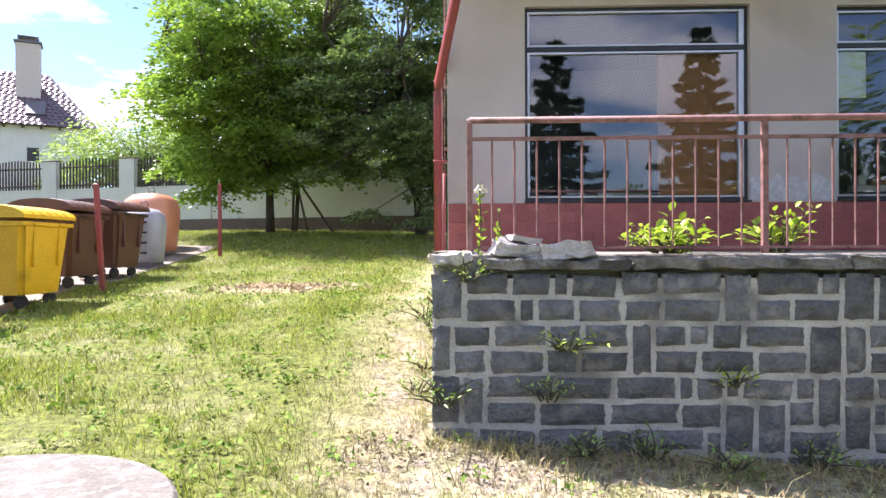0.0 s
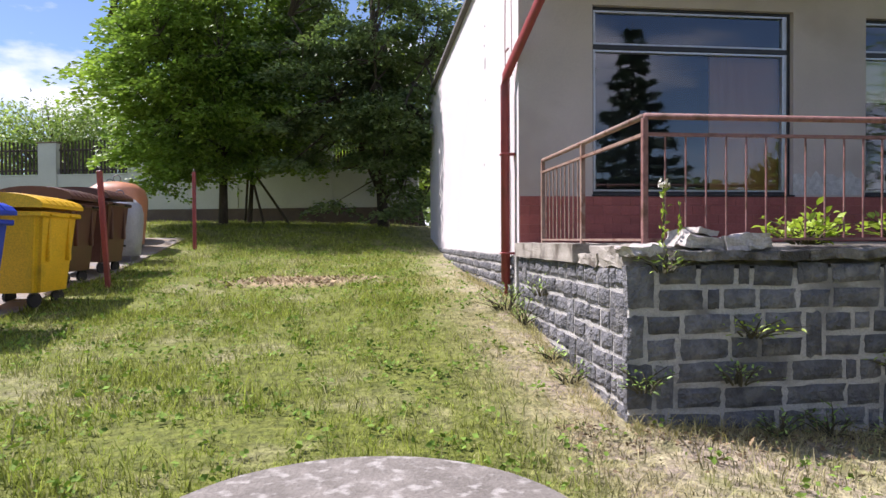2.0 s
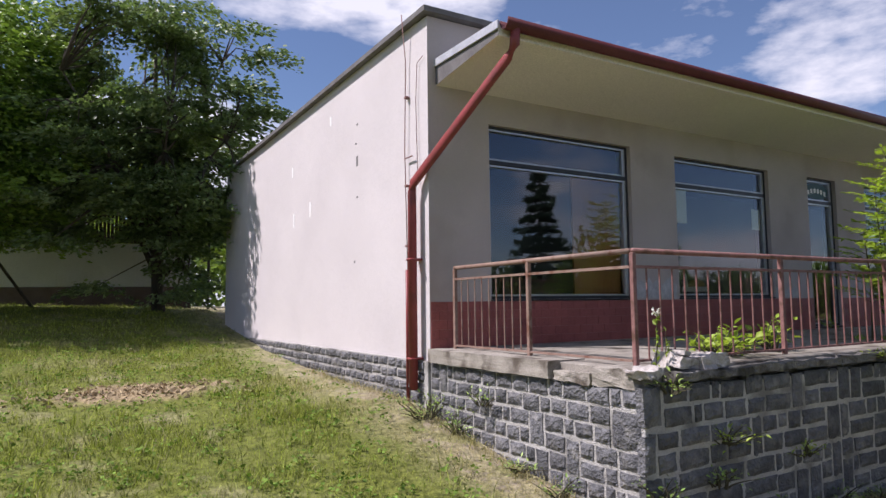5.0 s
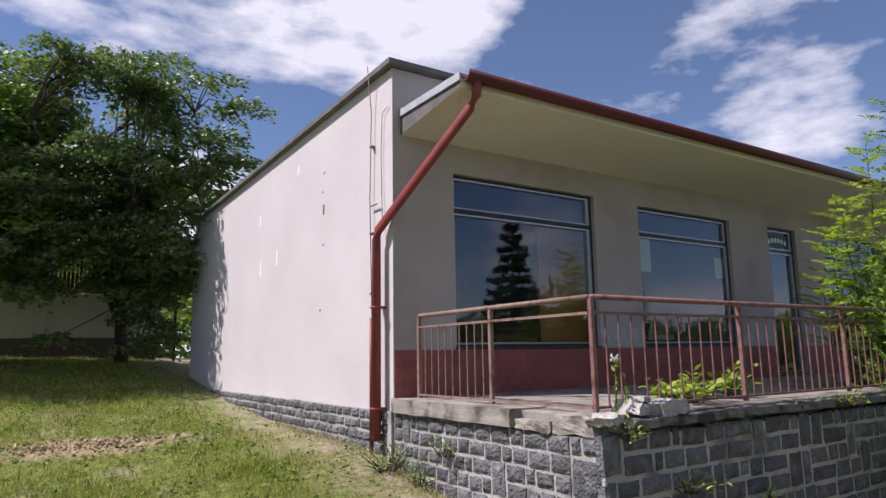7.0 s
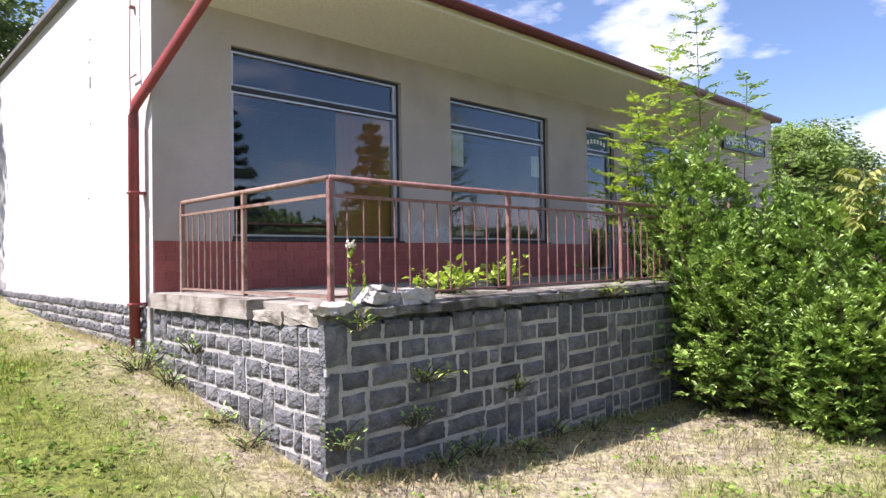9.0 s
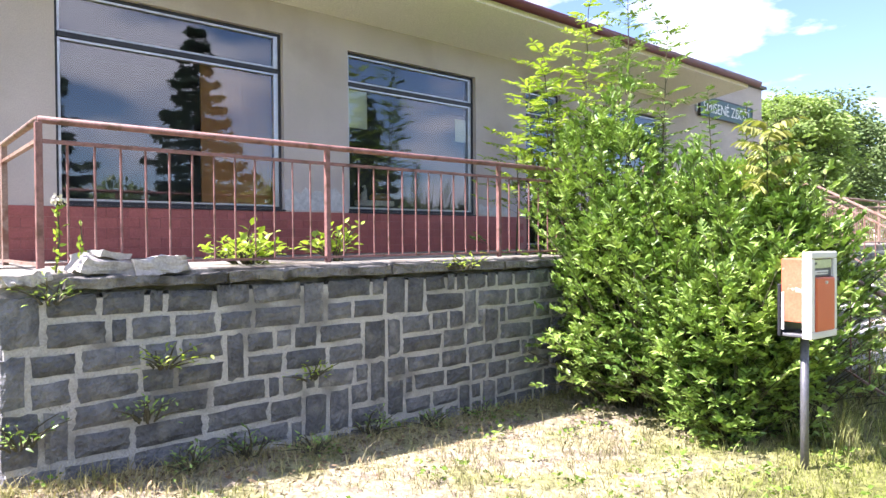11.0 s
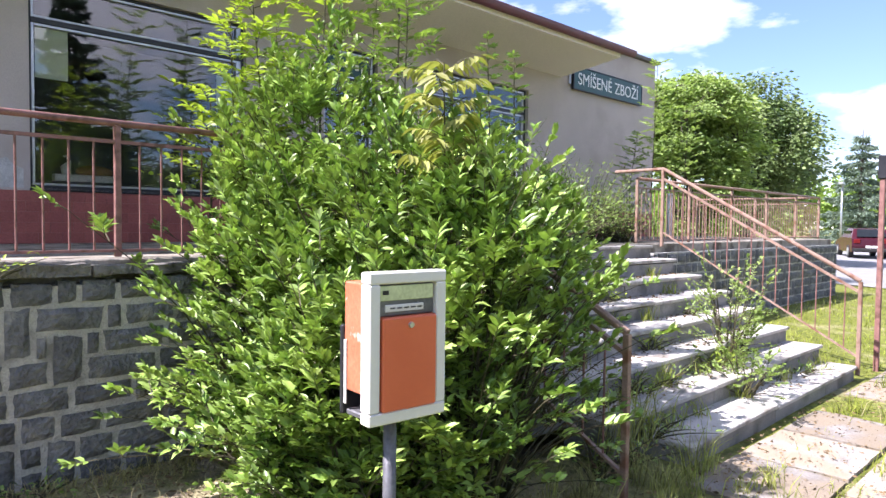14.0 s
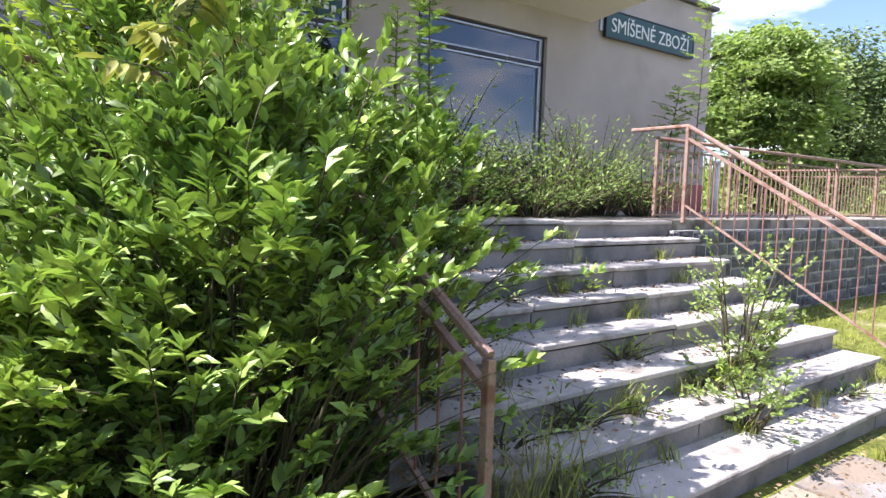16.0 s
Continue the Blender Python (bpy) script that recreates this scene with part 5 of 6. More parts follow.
# ---- post box ----
M_BOXORANGE = mat("orange_enamel", (0.60, 0.125, 0.055), (0.66, 0.15, 0.07), 3, 0.42, 0.0, 700)
M_BOXWHITE = mat("white_enamel", (0.62, 0.60, 0.58), (0.70, 0.68, 0.66), 5, 0.42, 0.0, 700, stain=(0.5, 0.47, 0.45), stain_scale=7, stain_at=(0.64, 0.8))
M_LABEL = mat("label_green", (0.48, 0.53, 0.30), (0.55, 0.58, 0.36), 6, 0.5, 0)
M_STEEL = mat("grey_steel", (0.13, 0.13, 0.145), (0.18, 0.18, 0.19), 8, 0.5, 0.2, 60, metal=0.5)
mb = thing("post_box", (4.42, 1.95, -0.27), "orange post box with white frame on a steel pole", "post box")
MB = pose(4.425, 1.845, 1.05, 0, 0, -5)


def mb_part(name, lo, hi, material, label="", bevel=0.006, parent=None):
    return part(name, box(bmesh.new(), lo, hi, bevel, MB), material, parent or mb, label)


M_PEEL = mat("peeling_enamel", (0.52, 0.14, 0.07), (0.58, 0.19, 0.105), 6, 0.6, 0.2, 60, stain=(0.62, 0.48, 0.42), stain_scale=9, stain_at=(0.62, 0.66))
mb_part("housing", (-0.18, 0.05, -0.20), (0.18, 0.21, 0.27), M_PEEL, "faded orange housing with peeling paint")
mb_part("back_plate", (-0.19, 0.211, -0.31), (0.19, 0.235, 0.08), M_DARKFRAME, "black steel back plate")
mb_part("edge_strip", (-0.187, 0.185, -0.26), (-0.1805, 0.205, 0.02), M_BOXWHITE, "white edge strip", 0.002)
for nm, lo, hi in (("frame_top", (-0.20, -0.02, 0.27), (0.20, 0.05, 0.32)), ("frame_bottom", (-0.20, -0.02, -0.315), (0.20, 0.05, -0.262)), ("frame_side", (-0.20, -0.02, -0.261), (-0.145, 0.05, 0.269)), ("frame_side", (0.145, -0.02, -0.261), (0.20, 0.05, 0.269))):
    mb_part(nm, lo, hi, M_BOXWHITE, "white enamelled frame")
door = mb_part("door", (-0.138, -0.03, -0.262), (0.142, 0.02, 0.132), M_BOXORANGE, "orange enamelled door", 0.008)
bm = bmesh.new()
bmesh.ops.create_cone(bm, cap_ends=True, segments=16, radius1=0.014, radius2=0.012, depth=0.012, matrix=MB @ pose(0, -0.034, 0.095, 90))
part("lock", bm, M_ALU, door, "round keyhole lock")
mb_part("slot_recess", (-0.1445, 0.0, 0.133), (0.1445, 0.03, 0.269), M_STEEL, "dark recessed slot")
mb_part("label_plate", (-0.143, -0.008, 0.20), (0.135, 0.0, 0.262), M_LABEL, "greenish reflective label", 0.002)
mb_part("label_plate", (-0.115, -0.006, 0.152), (0.085, 0.0, 0.182), M_BOXWHITE, "white printed label", 0.002)
for k in range(5):
    mb_part("lettering_bar", (-0.09 + k * 0.035, -0.008, 0.164), (-0.065 + k * 0.035, -0.0065, 0.170), M_DARKFRAME, "", 0.0)
mb_part("logo", (-0.13, -0.0105, 0.225), (-0.10, -0.0085, 0.243), M_DARKFRAME, "", 0.0)
mb_part("base_plate", (-0.17, 0.051, -0.312), (0.17, 0.21, -0.285), M_STEEL, "dark steel base plate")
part("pole", tube_mesh("pole", [(4.44, 1.97, -0.4), (4.44, 1.97, 0.745)], 0.03, M_STEEL, 12), M_STEEL, mb, "dark steel pole")

# ---- waste bins beside the lawn ----


def dome_lid(y0, y1, x0, x1, z, rise, over=0.05, steps=10):
    """A curved lid: an arched shell along y with raised ribs."""
    bm = bmesh.new()
    rows = []
    for y, grow in [(y0 - over, 0.0)] + [q for k in range(1, 6) for q in ((y0 + (y1 - y0) * k / 6 - 0.035, 0.0), (y0 + (y1 - y0) * k / 6 - 0.025, 0.012), (y0 + (y1 - y0) * k / 6 + 0.025, 0.012), (y0 + (y1 - y0) * k / 6 + 0.035, 0.0))] + [(y1 + over, 0.0)]:
        row = []
        for s in range(steps + 1):
            f = s / steps
            a = math.pi * (0.06 + 0.88 * f)
            row.append(bm.verts.new(((x0 + x1) / 2 - math.cos(a) * ((x1 - x0) / 2 + over + grow) / math.cos(math.pi * 0.06), y, z + (rise + grow) * math.sin(a) ** 0.8)))
        rows.append(row)
    for a, b in zip(rows, rows[1:]):
        for s in range(steps):
            bm.faces.new((a[s], a[s + 1], b[s + 1], b[s]))
    for row in (rows[0], rows[-1]):
        bm.faces.new(row)
    low = [rows[0][0], rows[0][-1], rows[-1][-1], rows[-1][0]]
    bm.faces.new(low)
    ret = bmesh.ops.extrude_face_region(bm, geom=[f for f in bm.faces if len(f.verts) == 4 and set(f.verts) == set(low)])
    bmesh.ops.translate(bm, vec=(0, 0, -0.05), verts=[v for v in ret["geom"] if isinstance(v, bmesh.types.BMVert)])
    return bm


def waste_bin(y0, y1, material, label, x1=-6.28, depth=1.05, h=1.0, rise=0.24):
    x0 = x1 - depth
    zg = gz((x0 + x1) / 2, (y0 + y1) / 2) + 0.03
    b = thing("waste_bin", ((x0 + x1) / 2, (y0 + y1) / 2, zg), label, "waste bin", "wheeled waste bins")
    bm = bmesh.new()
    z0, z1 = zg + 0.2, zg + h + 0.06
    lo, hi = [(x0 + 0.12, y0 + 0.12), (x1 - 0.10, y0 + 0.12), (x1 - 0.10, y1 - 0.12), (x0 + 0.12, y1 - 0.12)], [(x0, y0), (x1, y0), (x1, y1), (x0, y1)]
    va, vb = [bm.verts.new((*p, z0)) for p in lo], [bm.verts.new((*p, z1)) for p in hi]
    bm.faces.new(va[::-1]), bm.faces.new(vb)
    for k in range(4):
        bm.faces.new((va[k], va[(k + 1) % 4], vb[(k + 1) % 4], vb[k]))
    bmesh.ops.bevel(bm, geom=[e for e in bm.edges if abs(e.verts[0].co.z - e.verts[1].co.z) > 0.3], offset=0.07, segments=3, affect="EDGES")
    part("body", bm, material, b, smooth=False)
    part("rim", boxes(((x0 - 0.03, y0 - 0.03, z1 - 0.06), (x1 + 0.03, y1 + 0.03, z1 + 0.005)), bevel=0.012), material, b)
    part("lid", dome_lid(y0, y1, x0, x1, z1 + 0.056, rise), material, b)
    for y in (y0 + 0.28, y1 - 0.28):
        part("handle", boxes(((x1 + 0.031, y - 0.1, z1 - 0.05), (x1 + 0.07, y + 0.1, z1 - 0.02)), bevel=0.008), M_BLACK if material is M_BROWN else material, b)
        part("rib", boxes(((x1 - 0.06, y - 0.03, z0 + 0.4), (x1 + 0.004, y + 0.03, z1 - 0.07)), bevel=0.01), material, b)
    part("trunnion", tube_mesh("trunnion", [((x0 + x1) / 2, y0 - 0.09, z1 - 0.16), ((x0 + x1) / 2, y0 + 0.05, z1 - 0.16)], 0.03, M_STEEL), M_STEEL, b)
    for x in (x0 + 0.22, x1 - 0.2):
        for y in (y0 + 0.24, y1 - 0.24):
            bm = bmesh.new()
            bmesh.ops.create_cone(bm, cap_ends=True, segments=18, radius1=0.1, radius2=0.1, depth=0.045, matrix=pose(x, y, zg + 0.1, 90, 0, 70))
            wh = part("wheel", bm, M_BLACK, b, "black rubber caster")
            part("fork", boxes(((x - 0.04, y - 0.05, zg + 0.17), (x + 0.04, y + 0.05, zg + 0.215)), bevel=0.012), M_STEEL, wh)
    return b


waste_bin(7.25, 8.42, M_BLUE, "bright blue plastic wheeled waste bin on the concrete strip", h=1.18, rise=0.2)
waste_bin(9.14, 10.28, M_YELLOW, "yellow plastic wheeled waste bin with domed lid", h=1.19, rise=0.19)
waste_bin(10.83, 11.96, M_BROWN, "dark brown wheeled waste bin with ribbed lid", x1=-6.62, h=1.20, rise=0.2)
waste_bin(12.31, 13.45, M_BROWN, "dark brown wheeled waste bin with black handles", x1=-6.62, h=1.20, rise=0.2)


def round_bin(y, x, r, h, material, label, squash=1.0):
    zg = gz(x, y) + 0.04
    b = thing("recycling_container", (x, y, zg), label, "recycling container", "recycling containers")
    prof = [(0.86, 0.05), (0.92, 0.3), (1.0, 0.62), (1.0, 0.74), (0.9, 0.88), (0.62, 0.97), (0.2, 1.0)]
    vs, fs = [], []
    for q, z in prof:
        for k in range(24):
            a = 6.2832 * k / 24
            c, s = math.cos(a), math.sin(a)
            p = 3.4
            m_ = (abs(c) ** p + abs(s) ** p) ** (-1 / p)
            vs.append((x + r * q * c * m_, y + r * q * s * m_ * squash, zg + h * z))
    for i in range(len(prof) - 1):
        for k in range(24):
            fs.append((i * 24 + k, i * 24 + (k + 1) % 24, (i + 1) * 24 + (k + 1) % 24, (i + 1) * 24 + k))
    fs += [tuple(range(24))[::-1], tuple(range(24 * (len(prof) - 1), 24 * len(prof)))]
    part("body", mesh_from("body", vs, fs, material, True), material, b)
    part("foot", boxes(((x - r * 0.7, y - r * 0.7, zg - 0.06), (x + r * 0.7, y + r * 0.7, zg + 0.06)), bevel=0.01), M_STEEL, b)
    ring = [(x + 0.08 * math.cos(a), y, zg + h + 0.07 + 0.08 * math.sin(a)) for a in np.linspace(-1.2, 4.35, 14)]
    part("lifting_eye", tube_mesh("lifting_eye", ring, 0.012, M_STEEL, 6), M_STEEL, b)
    for k in range(4):
        part("label_strip", boxes(((x + r * 0.2, y - r * squash * 1.0 - 0.004, zg + 0.25 + k * 0.22), (x + r * 0.55, y - r * squash * 0.98, zg + 0.29 + k * 0.22))), M_BLACK, b)
    return b


round_bin(14.4, -7.13, 0.42, 1.26, M_GREYBIN, "grey plastic recycling container with dark markings", 0.9)
round_bin(16.0, -7.74, 0.60, 1.50, M_ORANGEBIN, "faded orange bell-shaped recycling container", 0.95)
round_bin(17.4, -8.4, 0.60, 1.35, M_GREENBIN, "dark green recycling container behind the others", 0.95)
# concrete strip
gxs, gys = np.linspace(-9.2, -6.72, 6), np.linspace(5.5, 17.9, 30)
sv = [(a, b, gz(a, b) + 0.03) for b in gys for a in gxs] + [(a, b, gz(a, b) - 0.15) for b in gys for a in gxs]
n0, w = len(gxs) * len(gys), len(gxs)
sf = [(j * w + i, j * w + i + 1, (j + 1) * w + i + 1, (j + 1) * w + i) for j in range(len(gys) - 1) for i in range(w - 1)]
sf += [(j * w + w - 1, n0 + j * w + w - 1, n0 + (j + 1) * w + w - 1, (j + 1) * w + w - 1) for j in range(len(gys) - 1)] + [(i, n0 + i, n0 + i + 1, i + 1) for i in range(w - 1)]
tagged(new("pavement", mesh_from("pavement", sv, sf, M_PAVE)), "worn concrete strip under the bins", "pavement", kind="structure")


def red_pole(x, y, h, tilt):
    z = gz(x, y)
    bm = bmesh.new()
    bar(bm, (x, y, z - 0.2), (x + tilt, y, z + h), 0.075)
    bmesh.ops.bevel(bm, geom=bm.edges[:], offset=0.01, segments=1, affect="EDGES")
    p = thing("clothes_post", (x, y, z), "red painted steel post standing in the lawn", "post", "red posts")
    part("shaft", bm, M_REDPIPE, p)
    part("hook", tube_mesh("hook", [(x + tilt, y, z + h), (x + tilt + 0.02, y, z + h + 0.05), (x + tilt - 0.03, y, z + h + 0.06)], 0.008, M_STEEL, 5), M_STEEL, p)


red_pole(-6.07, 10.83, 1.78, -0.12)
red_pole(-6.04, 15.97, 1.80, 0.0)

# ---- concrete well cover ----
M_LICHEN = mat("lichen_concrete", (0.14, 0.125, 0.105), (0.23, 0.208, 0.178), 5, 0.95, 0.9, 50, stain=(0.33, 0.31, 0.275), stain_scale=12, stain_at=(0.53, 0.66))
WX, WY, WR = -2.21, 2.60, 0.93
wz = gz(WX, WY)
well = thing("well_cover", (WX, WY, wz), "round lichen-spotted concrete well cover", "well cover")


def disc(r, z0, z1, seed):
    prof = [(r, z0), (r, z1 - 0.02), (r - 0.02, z1)] + [(r * q, z1 + 0.004) for q in (0.8, 0.5, 0.2)]
    vs, fs, n = [], [], 56
    for q, z in prof:
        for k in range(n):
            a = 6.2832 * k / n
            wob = 1 + 0.012 * noise.noise(Vector((math.cos(a) * 3, math.sin(a) * 3, seed)))
            vs.append((WX + q * wob * math.cos(a), WY + q * wob * math.sin(a), z))
    for i in range(len(prof) - 1):
        fs += [(i * n + k, i * n + (k + 1) % n, (i + 1) * n + (k + 1) % n, (i + 1) * n + k) for k in range(n)]
    fs.append(tuple(range(n * (len(prof) - 1), n * len(prof))))
    return vs, fs


part("ring", mesh_from("ring", *disc(WR - 0.08, wz - 0.2, 0.16, 1), M_LICHEN, False), M_LICHEN, well)
part("slab", mesh_from("slab", *disc(WR, 0.155, 0.242, 2), M_LICHEN, False), M_LICHEN, well)

# ---- garden wall with picket panels ----
fence = thing("garden_wall", (-8, 25.8, 2.0), "white plastered garden wall with dark base and picket panels", "garden wall", kind="structure")
FA, FB = Vector((-26.0, 30.05, 0)), Vector((-0.2, 24.0, 0))
fd = (FB - FA).normalized()
fn = Vector((fd.y, -fd.x, 0))
FL = (FB - FA).length
FM = Matrix(((fd.x, -fn.x, 0, FA.x), (fd.y, -fn.y, 0, FA.y), (0, 0, 1, 0), (0, 0, 0, 1)))


def fpart(name, lo, hi, material, bevel=0.01):
    return part(name, box(bmesh.new(), lo, hi, bevel, FM), material, fence)


fpart("base", (0, -0.04, 1.3), (FL, 0.26, 2.52), M_FENCEBASE)
fpart("wall", (0, 0, 2.521), (FL, 0.22, 3.86), M_FENCEWALL)
fpart("coping", (0, -0.02, 3.861), (FL, 0.24, 3.91), M_FENCEWALL)
pil = [(x + 26.0) / fd.x for x in (-0.75, -3.65, -7.15, -10.65, -14.2, -18.1, -22.0)]
for s in pil:
    fpart("pillar", (s - 0.38, -0.05, 2.53), (s + 0.38, 0.27, 5.11), M_FENCEWALL)
    fpart("pillar_cap", (s - 0.42, -0.08, 5.111), (s + 0.42, 0.30, 5.16), M_FENCEBASE)
pk = box(bmesh.new(), (-0.045, -0.012, 0), (0.045, 0.012, 1.0), 0.0)
for v in pk.verts:
    if v.co.z > 0.5:
        v.co.x *= 0.6
pme = bpy.data.meshes.new("picket")
pk.to_mesh(pme)
pk.free()
pme.materials.append(M_PICKET)
for a, b in zip(pil[1:], pil):
    fpart("picket_rail", (a + 0.38, 0.12, 4.05), (b - 0.38, 0.16, 4.12), M_PICKET)
    fpart("picket_rail", (a + 0.38, 0.12, 4.82), (b - 0.38, 0.16, 4.89), M_PICKET)
    n = 19
    for k in range(n):
        f = (k + 0.5) / n
        s = a + 0.40 + (b - a - 0.8) * f
        o = part("picket", pme, M_PICKET, fence)
        o.matrix_basis = FM @ pose(s, 0.10, 3.93) @ Matrix.Diagonal((1.15, 1, 1.12 + 0.18 * math.sin(math.pi * f), 1))
# service pole and rail beyond the wall's end
gate = thing("gate_post", (0.35, 23.9, 1.8), "dark steel gate post beyond the garden wall", "post")
part("post", boxes(((0.3, 23.85, 1.6), (0.38, 23.93, 5.6)), bevel=0.008), M_DARKFRAME, gate)
part("arm", boxes(((0.38, 23.87, 4.3), (0.8, 23.91, 4.34)), bevel=0.004), M_DARKFRAME, gate)
# stakes of the young tree
for dx, dy in ((0.55, -0.3), (-0.2, 0.3), (1.4, 0.1)):
    tagged(part("tree_stake", tube_mesh("tree_stake", [(-5.9 + dx, 22.6 + dy, 1.7), (-5.9 + dx * 0.1, 22.55, 3.6)], 0.04, M_BARK, 6), M_BARK, None), "grey wooden stake propping the young tree", "stake", "tree stakes")

# ---- neighbour's house ----
M_HOUSEWALL = mat("house_plaster", (0.62, 0.62, 0.6), (0.68, 0.68, 0.66), 1, 0.9, 0.2)
M_ROOFTILE = mat("roof_tile", (0.10, 0.07, 0.085), (0.15, 0.105, 0.12), 3, 0.5, 0.2, 30, vary=0.18)
M_CHIM = mat("chimney_brick", (0.52, 0.45, 0.42), (0.6, 0.53, 0.5), 9, 0.9, 0.4, 40, stretch=(1, 1, 3))
house = thing("house", (-30, 46, 2.0), "white house with dark red tiled hip roof", "house")
HX0, HX1, HY0, HY1, HE, HR = -48.0, -23.7, 41.7, 52.7, 9.1, 13.5
part("wall", boxes(((HX0, HY0 + 0.5, 0.5), (HX1 - 0.5, HY1 - 0.5, HE))), M_HOUSEWALL, house)
rb = bmesh.new()
e = [rb.verts.new(p) for p in ((HX0, HY0, HE), (HX1, HY0, HE), (HX1, HY1, HE), (HX0, HY1, HE), (HX0, 47.2, HR), (HX1 - 3.0, 47.2, HR))]
for f in ((0, 1, 5, 4), (1, 2, 5), (2, 3, 4, 5), (3, 0, 4), (0, 3, 2, 1)):
    rb.faces.new([e[i] for i in f])
roof_ob = part("roof", rb, M_ROOFTILE, house)
rows = []
for k in range(17):
    f0, f1 = k / 17, (k + 1) / 17
    y0, z0, y1, z1 = HY0 + 5.5 * f0, HE + 4.4 * f0, HY0 + 5.5 * f1, HE + 4.4 * f1
    xr = HX1 - 3.0 * (f0 + f1) / 2
    nn = int((xr + 44) / 0.36)
    for j in range(nn):
        x = xr - 0.36 * (j + 1) + (0.0 if k % 2 else -0.08)
        rows.append(([(x, y0 - 0.02, z0 + 0.03), (x + 0.34, y0 - 0.02, z0 + 0.03), (x + 0.34, y1, z1 + 0.008), (x, y1, z1 + 0.008), (x + 0.155, y0 - 0.04, z0 + 0.085), (x + 0.155, y1, z1 + 0.05)], [(0, 4, 5, 3), (4, 1, 2, 5), (0, 1, 4)]))
tagged(part("roof_tiles", joined("roof_tiles", rows, M_ROOFTILE), M_ROOFTILE, house), kind="stuff")
ch = part("chimney", boxes(((-28.5, 44.4, 10.0), (-27.1, 45.6, 14.9)), bevel=0.02), M_CHIM, house, "pale brick chimney")
part("chimney_cap", boxes(((-28.6, 44.3, 14.91), (-27.0, 45.7, 15.05)), ((-28.4, 44.45, 15.3), (-27.2, 45.55, 15.4)), ((-28.4, 44.5, 15.051), (-28.28, 45.5, 15.299)), ((-27.32, 44.5, 15.051), (-27.2, 45.5, 15.299)), bevel=0.02), M_STEEL, ch)
for x, f in ((-27.3, 0.28), (-33.0, 0.45)):
    part("roof_window", box(bmesh.new(), (-0.55, -0.8, 0.04), (0.55, 0.8, 0.17), 0.02, pose(x, HY0 + 5.5 * f, HE + 4.4 * f, 38.7)), M_STEEL, house)
for x in (-29.6, -27.4, -32.5):
    w_ = part("window", boxes(((x - 0.42, HY0 + 0.44, 6.75), (x + 0.42, HY0 + 0.52, 7.85)), bevel=0.02), M_HOUSEWALL, house)
    part("pane", boxes(((x - 0.32, HY0 + 0.42, 6.87), (x + 0.32, HY0 + 0.439, 7.73))), M_DARKFRAME, w_)
part("rafter_ends", joined("rafter_ends", [([(x, HY0 + 0.05, HE - 0.16), (x + 0.12, HY0 + 0.05, HE - 0.16), (x + 0.12, HY0 + 0.6, HE - 0.16), (x, HY0 + 0.6, HE - 0.16), (x, HY0 + 0.05, HE - 0.002), (x + 0.12, HY0 + 0.05, HE - 0.002), (x + 0.12, HY0 + 0.6, HE - 0.002), (x, HY0 + 0.6, HE - 0.002)],
                                            [(0, 1, 5, 4), (1, 2, 6, 5), (3, 0, 4, 7), (0, 3, 2, 1)]) for x in np.arange(-46, -25.6, 1.0)], M_BARK), M_BARK, house)

corner = Vector((-25.0, HY0, 0))
house.matrix_basis = Matrix.Translation(corner) @ pose(0, 0, 0, 0, 0, 30) @ Matrix.Translation(-corner) @ house.matrix_basis

# trees beyond the garden wall
tree("garden_tree", (-9.0, 33.0, 2.0), 9, (-9.0, 33.0, 6.6), (4.2, 2.6, 4.2), "sunny yellow-green tree behind the garden wall", M_LEAF_LIME, 51, 60, 110, 0.26, 0.16, 0.8, 0.2)
tree("garden_tree", (0.5, 30.5, 2.0), 10, (-0.5, 30.5, 6.6), (4.6, 2.6, 4.4), "sunny yellow-green tree behind the garden wall", M_LEAF_LIME, 52, 60, 110, 0.26, 0.16, 0.8, 0.2)


def far_woods(name, spots, leaf_m, seed, label):
    """Distant woods: many uneven crowns of large leaf clumps, with trunks hidden among them."""
    rng = np.random.default_rng(seed)
    P, W, L = [], [], []
    for x, y, r, h in spots:
        z0 = gz(x, y)
        n = int(420 * r)
        d = rng.normal(size=(n, 3))
        d /= np.linalg.norm(d, axis=1, keepdims=True)
        q = d * (rng.random((n, 1)) ** 0.35) * (1 + 0.25 * np.sin(d[:, :1] * 7 + d[:, 2:] * 5 + x))
        P.append(q * [r, r, h * 0.5] + [x, y, z0 + h * 0.5])
        W.append(d + rng.normal(size=(n, 3)) * 0.6)
        L.append(rng.random(n) * 0.55 + 0.35)
    o = new(name, leaf_mesh(name, np.concatenate(P), np.concatenate(W), np.concatenate(L), leaf_m, rng, 0.6))
    return tagged(o, label, "woods", kind="stuff")


rng = np.random.default_rng(77)
far_woods("far_woods", [(x + rng.normal() * 2, 58 + rng.normal() * 5, 3.2 + rng.random() * 2, 7 + 3.5 * rng.random()) for x in np.arange(-62, 40, 4.2)], M_LEAF_FAR, 1, "distant belt of mixed green woods")
far_woods("far_woods", [(86 + rng.normal() * 5, y, 3.6 + rng.random() * 2, 5 + 3 * rng.random()) for y in np.arange(-40, 60, 4.4)], M_LEAF, 2, "distant dark green wood edge beyond the road")
far_woods("far_woods", [(x + rng.normal() * 2, -46 + rng.normal() * 4, 3.4 + rng.random() * 2, 4 + 3 * rng.random()) for x in np.arange(-50, 80, 5.5)], M_LEAF_ASH, 3, "distant line of trees across the road")
